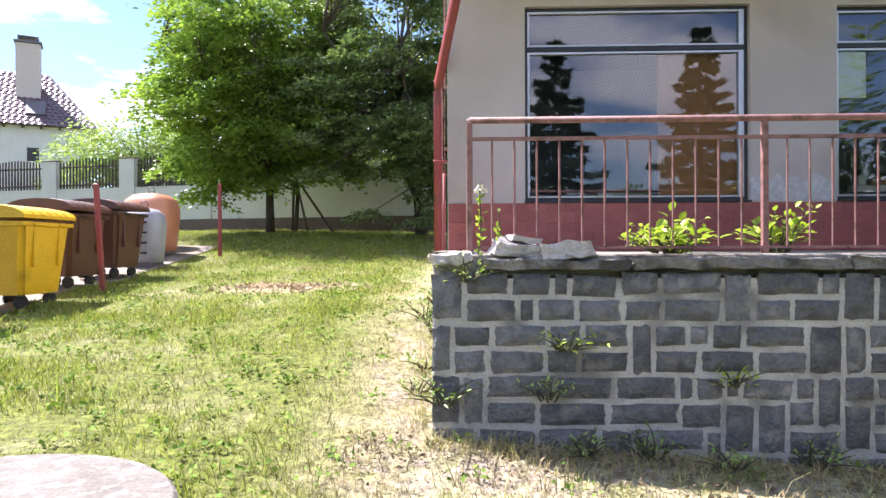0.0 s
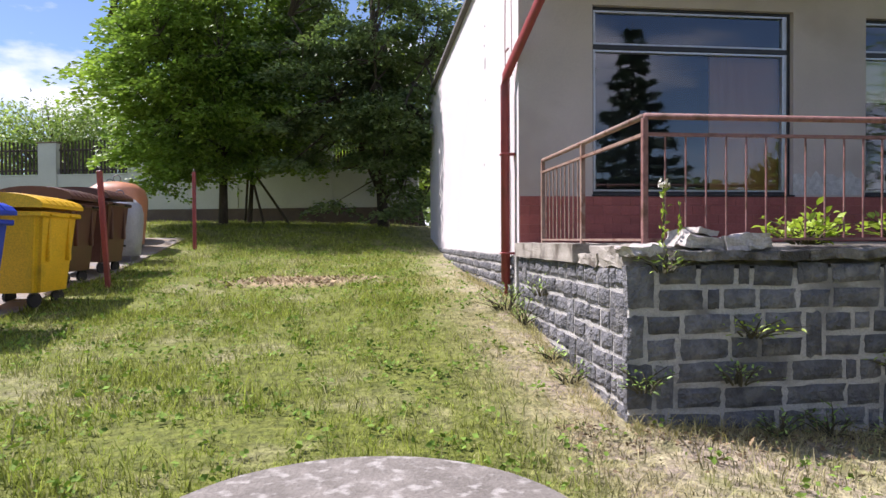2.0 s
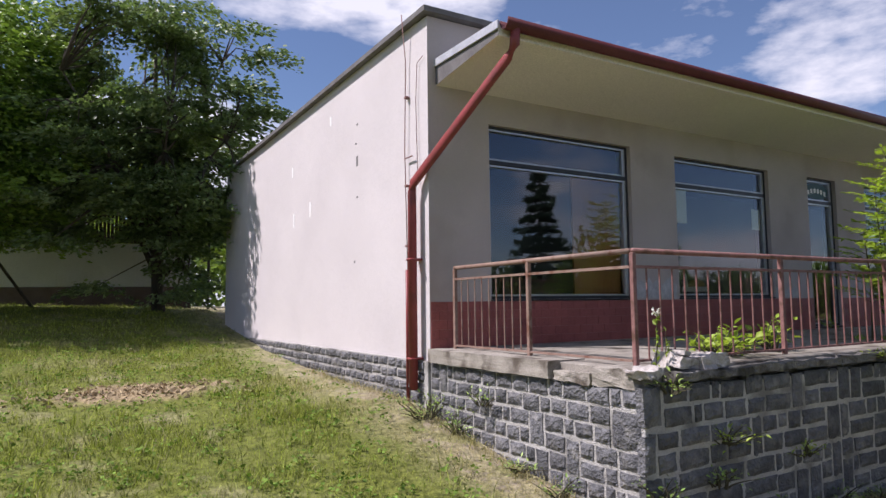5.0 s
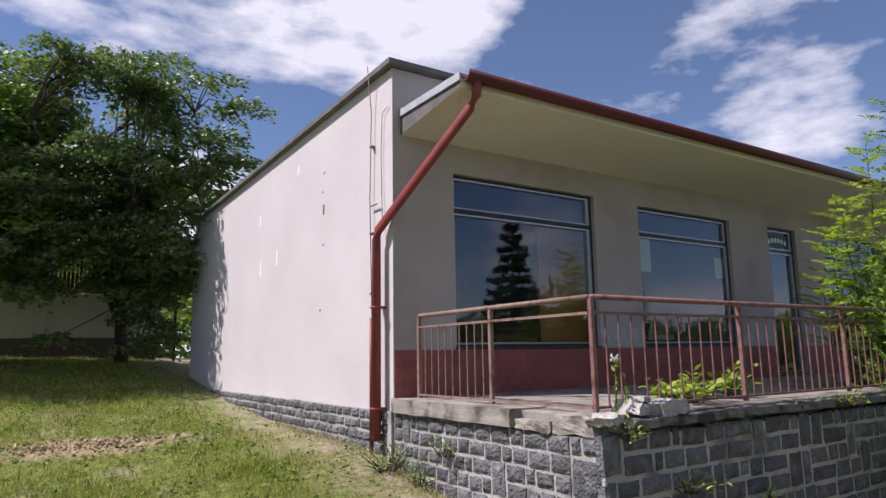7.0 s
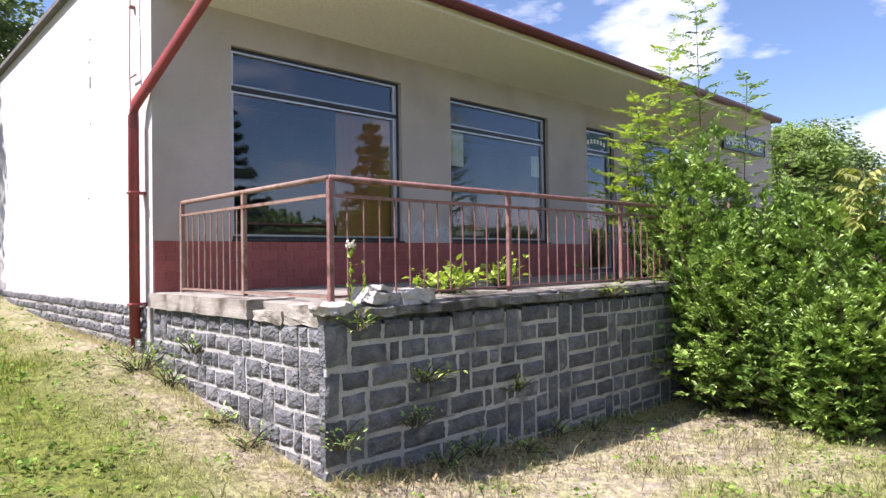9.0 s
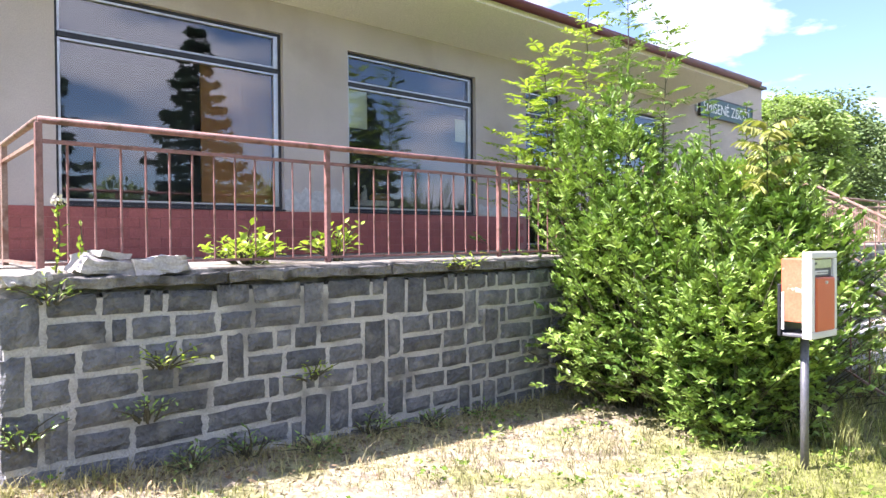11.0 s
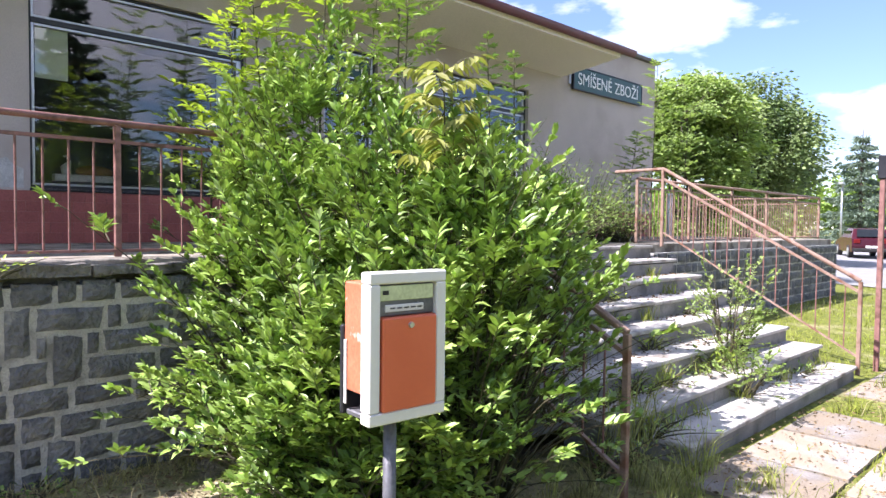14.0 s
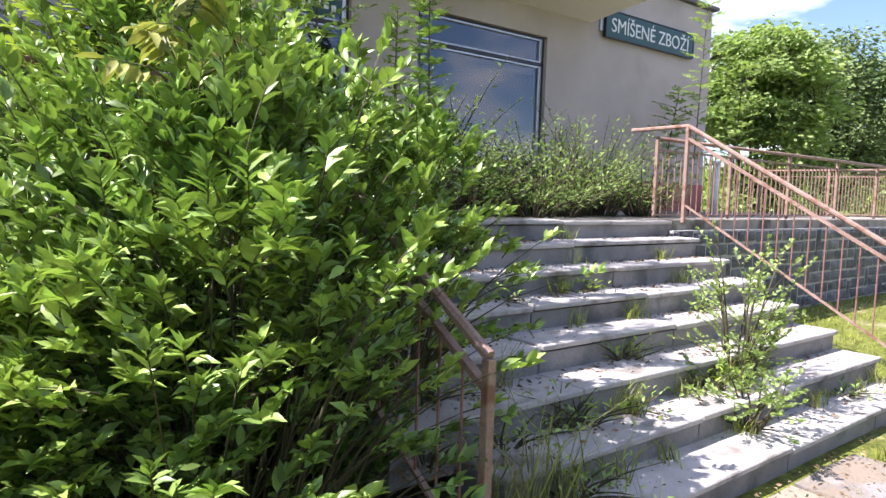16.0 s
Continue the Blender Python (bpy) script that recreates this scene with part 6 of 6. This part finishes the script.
far_woods("far_woods", [(-52 + rng.normal() * 3, y, 3.6 + rng.random() * 2, 6 + 3 * rng.random()) for y in np.arange(-40, 30, 4.6)], M_LEAF, 4, "distant line of dark trees beyond the bins")

# ---- road, car, lamp and posts at the far end ----
M_ASPHALT = mat("road_asphalt", (0.20, 0.20, 0.205), (0.26, 0.26, 0.26), 2, 0.9, 0.4, 90)
gxs, gys = np.linspace(24, 75, 26), np.linspace(-12, 11.5, 14)
tagged(new("road", mesh_from("road", [(a, b, gz(a, b) + 0.03) for b in gys for a in gxs], [(j * 26 + i, j * 26 + i + 1, (j + 1) * 26 + i + 1, (j + 1) * 26 + i) for j in range(13) for i in range(25)], M_ASPHALT)), "pale grey asphalt yard beyond the lawn", "road", kind="structure")
M_CAR = mat("dark_red_car", (0.05, 0.008, 0.015), (0.06, 0.010, 0.018), 2, 0.25, 0.0)
M_CARGLASS = mat("car_glass", (0.015, 0.018, 0.02), (0.02, 0.022, 0.025), 2, 0.1, 0.0)
M_TAIL = mat("tail_light", (0.14, 0.01, 0.012), (0.17, 0.014, 0.014), 2, 0.2, 0.0)


def car(at, yaw):
    c = thing("car", at, "dark red hatchback parked on the asphalt", "car")
    m = pose(*at, 0, 0, yaw)
    prof = [(-2.05, 0.3), (-2.1, 0.6), (-2.05, 0.95), (-1.95, 1.0), (-1.55, 1.42), (-0.3, 1.46), (0.55, 1.0), (1.7, 0.85), (2.05, 0.6), (2.05, 0.3)]
    bm = bmesh.new()
    rows_ = []
    for y, s in ((-0.84, 0.9), (-0.8, 1.0), (0.8, 1.0), (0.84, 0.9)):
        rows_.append([bm.verts.new((x, y * (0.82 if z > 1.2 else 1.0), z if abs(y) < 0.82 else z * 0.985)) for x, z in prof])
    for a, b in zip(rows_, rows_[1:]):
        for i in range(len(prof)):
            k = (i + 1) % len(prof)
            bm.faces.new((a[i], a[k], b[k], b[i]))
    bm.faces.new(rows_[0]), bm.faces.new(rows_[-1])
    bm.transform(m)
    body = part("body", bm, M_CAR, c)
    gl = bmesh.new()
    gv = [gl.verts.new(p) for p in ((-1.98, -0.62, 1.03), (-1.98, 0.62, 1.03), (-1.60, 0.56, 1.39), (-1.60, -0.56, 1.39))]
    gl.faces.new(gv)
    ex_ = bmesh.ops.extrude_face_region(gl, geom=gl.faces[:])
    bmesh.ops.translate(gl, vec=(-0.03, 0, 0.02), verts=[v for v in ex_["geom"] if isinstance(v, bmesh.types.BMVert)])
    gl.transform(m)
    part("rear_window", gl, M_CARGLASS, body)
    for s in (-1, 1):
        part("side_window", box(bmesh.new(), (-1.4, 0.70 * s - 0.02, 1.04), (0.2, 0.70 * s + 0.02 + 0.0, 1.34), 0.01, m @ pose(0, 0.06 * s, 0)), M_CARGLASS, body)
        part("tail_light", box(bmesh.new(), (-2.12, 0.62 * s - 0.14, 0.72), (-2.04, 0.62 * s + 0.14, 0.92), 0.02, m), M_TAIL, body)
        for x in (-1.3, 1.3):
            w_ = bmesh.new()
            bmesh.ops.create_cone(w_, cap_ends=True, segments=20, radius1=0.31, radius2=0.31, depth=0.2, matrix=m @ pose(x, 0.76 * s, 0.31, 90))
            wh = part("wheel", w_, M_BLACK, c)
            w_ = bmesh.new()
            bmesh.ops.create_cone(w_, cap_ends=True, segments=16, radius1=0.19, radius2=0.19, depth=0.02, matrix=m @ pose(x, 0.87 * s, 0.31, 90))
            part("rim", w_, M_ALU, wh)
    part("number_plate", box(bmesh.new(), (-2.13, -0.26, 0.5), (-2.10, 0.26, 0.61), 0.004, m), M_SIGNWHITE, body)
    part("bumper", box(bmesh.new(), (-2.16, -0.82, 0.32), (-2.06, 0.82, 0.48), 0.03, m), M_BLACK, body)


car((41.5, 9.2, gz(41.5, 9.2) + 0.035), 25)
lamp = thing("street_lamp", (52.0, 13.0, 0.0), "slim grey street lamp beyond the parked car", "street lamp")
lz = gz(52, 13)
part("pole", tube_mesh("pole", [(52, 13, lz - 0.1), (52, 13, lz + 4.2)], [0.07, 0.05], M_ALU), M_ALU, lamp)
part("lamp_head", boxes(((51.6, 12.85, lz + 4.2), (52.1, 13.15, lz + 4.36)), bevel=0.04), M_ALU, lamp)
post = thing("steel_frame_post", (12.5, 1.93, gz(12.5, 1.93)), "dark rusty steel post of a notice frame beside the path", "post")
part("shaft", boxes(((12.47, 1.90, gz(12.5, 1.93) - 0.2), (12.53, 1.96, 2.2)), bevel=0.006), M_RAIL, post)
part("cap", boxes(((12.45, 1.88, 2.201), (12.55, 1.98, 2.5)), bevel=0.01), M_DARKFRAME, post)
tagged(part("bollard", tube_mesh("bollard", [(15.6, 6.4, TERRACE - 0.01), (15.6, 6.4, TERRACE + 0.95)], 0.06, M_SIGNWHITE), M_SIGNWHITE, None), "short white post on the terrace", "bollard")

# broken paving before the stairs
pave = thing("path", (9.5, 1.0, -0.28), "broken concrete paving slabs with grass in the joints before the stairs", "path", kind="structure")
rng = np.random.default_rng(15)
for i in range(8):
    for j in range(2):
        x, y = 6.75 + i * 0.95 + j * 0.3, 0.25 + j * 0.82
        if rng.random() < 0.12:
            continue
        z = gz(x + 0.45, y + 0.4)
        part("slab", chunk((x, y, z - 0.06), (x + 0.91, y + 0.78, z + 0.022 + 0.012 * rng.random()), 50 + i * 3 + j, 0.012, 3), M_PAVE, pave)

# ---- grass ----


def in_lawn(x, y):
    ok = ~((x > TX0 - 0.03) & (y > TY0 - 0.03) & (y < BY1 + 0.3))
    ok &= ~((x > 6.6) & (x < 12) & (y > 1.75) & (y < 5))
    ok &= ~((x < -6.78) & (y > 5.4) & (y < 17.9))
    ok &= ((x - WX) ** 2 + (y - WY) ** 2 > (WR - 0.05) ** 2) & (y < 26 - 0.2 * (x + 8))
    ok &= ~((x > 6.7) & (y > 0.2) & (y < 1.9) & (x < 14.8) & ((np.sin(x * 9.1) + np.sin(y * 13.7)) < 1.0))
    return ok


def blades(name, n, xr, yr, h0, h1, width, seed, label, fade=None):
    rng = np.random.default_rng(seed)
    x, y = rng.uniform(*xr, n), rng.uniform(*yr, n)
    keep = in_lawn(x, y)
    bare = np.array([noise.noise(Vector((a * 1.3, b * 1.3, 9))) for a, b in zip(x, y)])
    dry = np.clip((y - 3.0) / 1.5, 0, 1) * np.clip((x + 1.6) / 1.2, 0, 1) + np.clip((x + 1.3) / 0.8, 0, 1) * (y > 4.7) * (y < 16)
    dry = dry * (x < 7.5)
    hole = np.exp(-(((x + 3.3) / 1.1) ** 2 + ((y - 11.2) / 0.9) ** 2))
    keep &= rng.random(n) > np.clip(dry * 0.72 + np.clip(bare - 0.1, 0, 1) * 0.9 + hole * 1.1, 0, 0.96)
    x, y, bare = x[keep], y[keep], bare[keep]
    n = len(x)
    z = ground_z(x, y) - 0.02
    p = np.stack([x, y, z], 1)
    clump = np.array([noise.noise(Vector((a * 9, b * 9, 4))) for a, b in zip(x, y)])
    tuft = np.clip(0.8 - bare * 0.6, 0.5, 1.1) * np.clip(0.95 + 0.9 * clump, 0.35, 1.7)
    h = (h0 + (h1 - h0) * rng.random(n) ** 2.2) * tuft
    me = blade_mesh(name, p, h, width, M_BLADE, rng)
    return tagged(new(name, me), label, "grass", kind="stuff")


blades("grass", 260000, (-7.5, 8.0), (1.0, 9.0), 0.03, 0.12, 0.0042, 1, "short patchy lawn grass, green and straw coloured")
blades("grass", 170000, (-12, 0.0), (8.0, 24.0), 0.04, 0.15, 0.006, 2, "lawn grass further up the slope")
blades("grass", 26000, (8.0, 26.0), (-3.0, 4.7), 0.05, 0.16, 0.006, 3, "lawn grass beyond the stairs")
blades("grass", 45000, (-9.0, 14.0), (-4.0, 1.0), 0.04, 0.13, 0.006, 8, "lawn grass along the walked line")
blades("tall_grass", 2600, (-6, 8.0), (1.5, 9.0), 0.16, 0.30, 0.005, 4, "scattered taller grass blades in the lawn")

# low broad-leaved weeds among the grass
M_CLOVER = mat("clover_leaf", (0.12, 0.21, 0.03), (0.22, 0.32, 0.06), 3, 0.75, 0.0, 30, translucent=0.15, vary=0.4, specular=0.12)
rng = np.random.default_rng(61)
n = 1700
x, y = rng.uniform(-7.5, 5.0, n), rng.uniform(1.2, 17.0, n)
keep = in_lawn(x, y) & (rng.random(n) > np.clip((x + 1.2) / 1.5, 0, 0.7) * (y > 3.2))
x, y = np.repeat(x[keep], 12), np.repeat(y[keep], 12)
x, y = x + rng.normal(size=len(x)) * 0.06, y + rng.normal(size=len(x)) * 0.06
ok = in_lawn(x, y)
x, y = x[ok], y[ok]
n = len(x)
tagged(new("clover", leaf_mesh("clover", np.stack([x, y, ground_z(x, y) + 0.02 + 0.05 * rng.random(n)], 1), rng.normal(size=(n, 3)) * [1, 1, 0.25] + [0, 0, 0.2], 0.025 + 0.035 * rng.random(n), M_CLOVER, rng, 0.7, level=True)), "dark green clover and plantain scattered through the lawn", "weeds", kind="stuff")

# dug earth in the lawn
rng = np.random.default_rng(6)
clods = []
for k in range(800):
    a, d = rng.random() * 6.283, abs(rng.normal()) * 0.45
    x, y, s = -3.3 + math.cos(a) * d * 1.7, 11.2 + math.sin(a) * d, 0.015 + 0.035 * rng.random()
    z = gz(x, y) + 0.06 * math.exp(-d * d * 1.4)
    v = [(x + s * float(rng.normal()), y + s * float(rng.normal()), z + s * o) for o in (-0.4, -0.4, -0.4, 0.9)]
    clods.append((v, [(0, 1, 2), (0, 1, 3), (1, 2, 3), (2, 0, 3)]))
M_CLOD = mat("dry_clod", (0.30, 0.22, 0.12), (0.46, 0.37, 0.22), 12, 0.95, 0.3, vary=0.3)
tagged(new("dug_earth", joined("dug_earth", clods, M_CLOD)), "patch of loose dry brown earth in the lawn", "earth", kind="stuff")

# fringe of dry stalks at the wall foot
rng = np.random.default_rng(5)
n = 6500
x = rng.uniform(-0.35, 6.2, n)
y = TY0 - 0.04 - np.abs(rng.normal(size=n)) * 0.16
side_n = rng.random(n) < 0.3
x[side_n], y[side_n] = TX0 - 0.05 - np.abs(rng.normal(size=side_n.sum())) * 0.13, rng.uniform(4.7, 12.0, side_n.sum())
M_STRAW = mat("dry_straw", (0.46, 0.38, 0.22), (0.33, 0.31, 0.12), 3, 0.8, 0, 20, vary=0.35, translucent=0.25)
tagged(new("dry_grass", blade_mesh("dry_grass", np.stack([x, y, ground_z(x, y) - 0.01], 1), 0.03 + 0.13 * rng.random(n) ** 2, 0.003, M_STRAW, rng, (0.3, 1.4))), "dry straw-coloured stalks along the wall foot", "grass", kind="stuff")
# straw litter along the worn strip by the side wall
n = 9000
y = rng.uniform(3.2, 11.5, n)
x = TX0 - 0.45 + rng.normal(size=n) * 0.28 - 0.06 * (y - 5)
keep = x < TX0 - 0.05
x, y = x[keep], y[keep]
n = len(x)
tagged(new("straw_litter", blade_mesh("straw_litter", np.stack([x, y, ground_z(x, y) + 0.0], 1), 0.012 + 0.02 * rng.random(n), 0.0025, M_STRAW, rng, (2.0, 6.0))), "dry straw litter on the worn strip beside the wall", "straw", kind="stuff")

# fallen leaves and twigs on the stairs and at their foot
rng = np.random.default_rng(27)
n = 2600
x, step = 6.45 + 5.2 * rng.random(n) ** 1.5, rng.integers(-1, 7, n)
y = np.where(step < 0, 1.2 + 0.75 * rng.random(n), 2.0 + step * 0.39 + 0.34 * rng.random(n) ** 0.5)
z = np.where(step < 0, ground_z(x, y) + 0.03, -0.095 + step * 0.1975)
M_LITTER = mat("dead_leaf", (0.10, 0.065, 0.035), (0.30, 0.22, 0.12), 9, 0.9, 0, 40, vary=0.5)
tagged(new("leaf_litter", leaf_mesh("leaf_litter", np.stack([x, y, z], 1), rng.normal(size=(n, 3)) * [1, 1, 0.12], 0.02 + 0.035 * rng.random(n), M_LITTER, rng)), "dead brown leaves and twigs on the stairs", "leaf litter", kind="stuff")

n = 1500
x, y = rng.uniform(-0.9, 4.6, n), TY0 - 0.05 - np.abs(rng.normal(size=n)) * 0.38
tagged(new("leaf_litter", leaf_mesh("leaf_litter", np.stack([x, y, ground_z(x, y) + 0.015 + 0.02 * rng.random(n)], 1), rng.normal(size=(n, 3)) * [1, 1, 0.2], 0.02 + 0.04 * rng.random(n), M_LITTER, rng, level=True)), "dead brown leaves lying along the foot of the wall", "leaf litter", kind="stuff")

n = 1800
x, y = rng.uniform(6.6, 13.8, n), rng.uniform(0.2, 1.9, n)
tagged(new("leaf_litter", leaf_mesh("leaf_litter", np.stack([x, y, ground_z(x, y) + 0.035 + 0.01 * rng.random(n)], 1), rng.normal(size=(n, 3)) * [1, 1, 0.15], 0.015 + 0.03 * rng.random(n), M_LITTER, rng, level=True)), "dead leaves and crumbs scattered over the old paving", "leaf litter", kind="stuff")

# ---- stones of the walls ----


def stone_mesh(seed):
    """A rough-faced block, one unit across, its face towards -y."""
    rng = np.random.default_rng(seed)
    vs, fs, n = [], [], 5
    for j in range(n):
        for i in range(n):
            u, v = i / (n - 1) - 0.5, j / (n - 1) - 0.5
            edge = max(abs(u), abs(v)) > 0.49
            jit = rng.normal(size=2) * 0.022
            vs.append((u * (0.98 if edge else 0.91) + jit[0], (-0.5 + 0.42 if edge else -0.5 + 0.16 * rng.random()), v * (0.97 if edge else 0.89) + jit[1]))
    fs += [(j * n + i, j * n + i + 1, (j + 1) * n + i + 1, (j + 1) * n + i) for j in range(n - 1) for i in range(n - 1)]
    ring = [*range(n), *(j * n + n - 1 for j in range(1, n)), *((n - 1) * n + i for i in range(n - 2, -1, -1)), *(j * n for j in range(n - 2, 0, -1))]
    b0 = len(vs)
    vs += [(vs[k][0] * 0.98, 1.2, vs[k][2] * 0.98) for k in ring]
    fs += [(ring[k], b0 + k, b0 + (k + 1) % len(ring), ring[(k + 1) % len(ring)]) for k in range(len(ring))]
    return mesh_from("stone", vs, fs, M_STONE)


STONES = [stone_mesh(s) for s in range(9)]


def courses(length, z_top, rows_n, pitch, rng, wide=(0.15, 0.42), tall=0.15):
    """Places of blocks in uneven courses: (s0, s1, z0, z1)."""
    blocked = [[] for _ in range(rows_n + 2)]
    out = []
    for r in range(rows_n):
        z1 = z_top - r * pitch
        free, s = [], 0.0
        for a, b in sorted(blocked[r]):
            free.append((s, a))
            s = b
        free.append((s, length))
        for a, b in free:
            s = a
            while b - s > 0.06:
                w = rng.uniform(*wide) if rng.random() > 0.2 else rng.uniform(0.09, 0.16)
                is_tall = rng.random() < tall and r < rows_n - 1
                if is_tall:
                    w = rng.uniform(0.15, 0.25)
                if b - s - w < 0.1:
                    w = b - s
                    is_tall = is_tall and w < 0.35
                e = s + w
                if is_tall and any(q0 < e and s < q1 for q0, q1 in blocked[r + 1]):
                    is_tall = False
                if is_tall:
                    blocked[r + 1].append((s, e))
                dz = rng.normal() * 0.006
                out.append((s, e, z1 - pitch * (2 if is_tall else 1) + dz, z1 + rng.normal() * 0.006))
                s = e
    return out


def stones_on(wall, m, length, z_top, rows_n, pitch, seed, joint=0.028, low=None, **kw):
    rng = np.random.default_rng(seed)
    for s0, s1, z0, z1 in courses(length, z_top, rows_n, pitch, rng, **kw):
        c = m @ Vector(((s0 + s1) / 2, 0, 0))
        if z1 < gz(c.x, c.y) - 0.02:
            continue
        o = new("stone", STONES[int(rng.integers(9))])
        o.parent = wall
        o.matrix_basis = m @ pose((s0 + s1) / 2, 0.018, (z0 + z1) / 2, rng.normal() * 0.8, rng.normal() * 1.0, rng.normal() * 0.8) @ Matrix.Diagonal((s1 - s0 - joint, 0.052 + 0.014 * rng.random(), z1 - z0 - joint, 1))


W = bpy.data.objects
stones_on(W["terrace_wall_front"], pose(TX0 - 0.02, TY0, 0), SX0 - TX0, 1.168, 9, 0.182, 1, joint=0.037, wide=(0.2, 0.5), tall=0.16)
stones_on(W["terrace_wall_side"], Matrix.Translation((TX0, FY - 0.02, 0)) @ pose(0, 0, 0, 0, 0, -90), FY - TY0 - 0.07, 1.125, 8, 0.166, 2, wide=(0.16, 0.33), tall=0.1)
stones_on(W["terrace_wall_far"], pose(SX1 + 0.1, TY0, 0), 20.9 - SX1 - 0.1, 1.14, 8, 0.175, 3, wide=(0.2, 0.45), tall=0.1)
stones_on(W["plinth"], Matrix.Translation((BX0 - 0.055, BY1 - 0.02, 0)) @ pose(0, 0, 0, 0, 0, -90), BY1 - FY - 0.1, 1.135, 5, 0.135, 4, wide=(0.16, 0.32), tall=0.0)

# red glazed tiles under the windows
tile = bmesh.new()
box(tile, (-0.5, -0.5, -0.5), (0.5, 0.5, 0.5), 0.0)
tme = bpy.data.meshes.new("tile")
tile.to_mesh(tme)
tile.free()
tme.materials.append(M_REDTILE)
band = tagged(part("tile_band", boxes(((BX0 + 0.012, FY - 0.006, TERRACE), (8.2, FY - 0.001, 1.872)), ((9.2, FY - 0.006, TERRACE), (BX1, FY - 0.001, 1.872))), M_TILEJOINT, None), "band of dark red glazed tiles below the windows", "tile band", kind="structure")
rest = []
for r in range(5):
    z0 = TERRACE + 0.004 + r * 0.1165
    for k in range(78):
        x0 = BX0 + 0.014 + k * 0.236 - (0.118 if r % 2 else 0)
        a, b = max(x0, BX0 + 0.014), min(x0 + 0.232, BX1)
        if b - a < 0.03 or (a < 9.2 and b > 8.2):
            continue
        m = Matrix.Translation(((a + b) / 2, FY - 0.008, z0 + 0.0562)) @ Matrix.Diagonal((b - a, 0.012, 0.1125, 1))
        if a < 10.5:
            o = new("tile", tme)
            o.parent = band
            o.matrix_basis = m
        else:
            rest.append(([m @ v.co for v in tme.vertices], [tuple(p.vertices) for p in tme.polygons]))
tagged(part("tiles", joined("tiles", rest, M_REDTILE), M_REDTILE, band), kind="stuff")
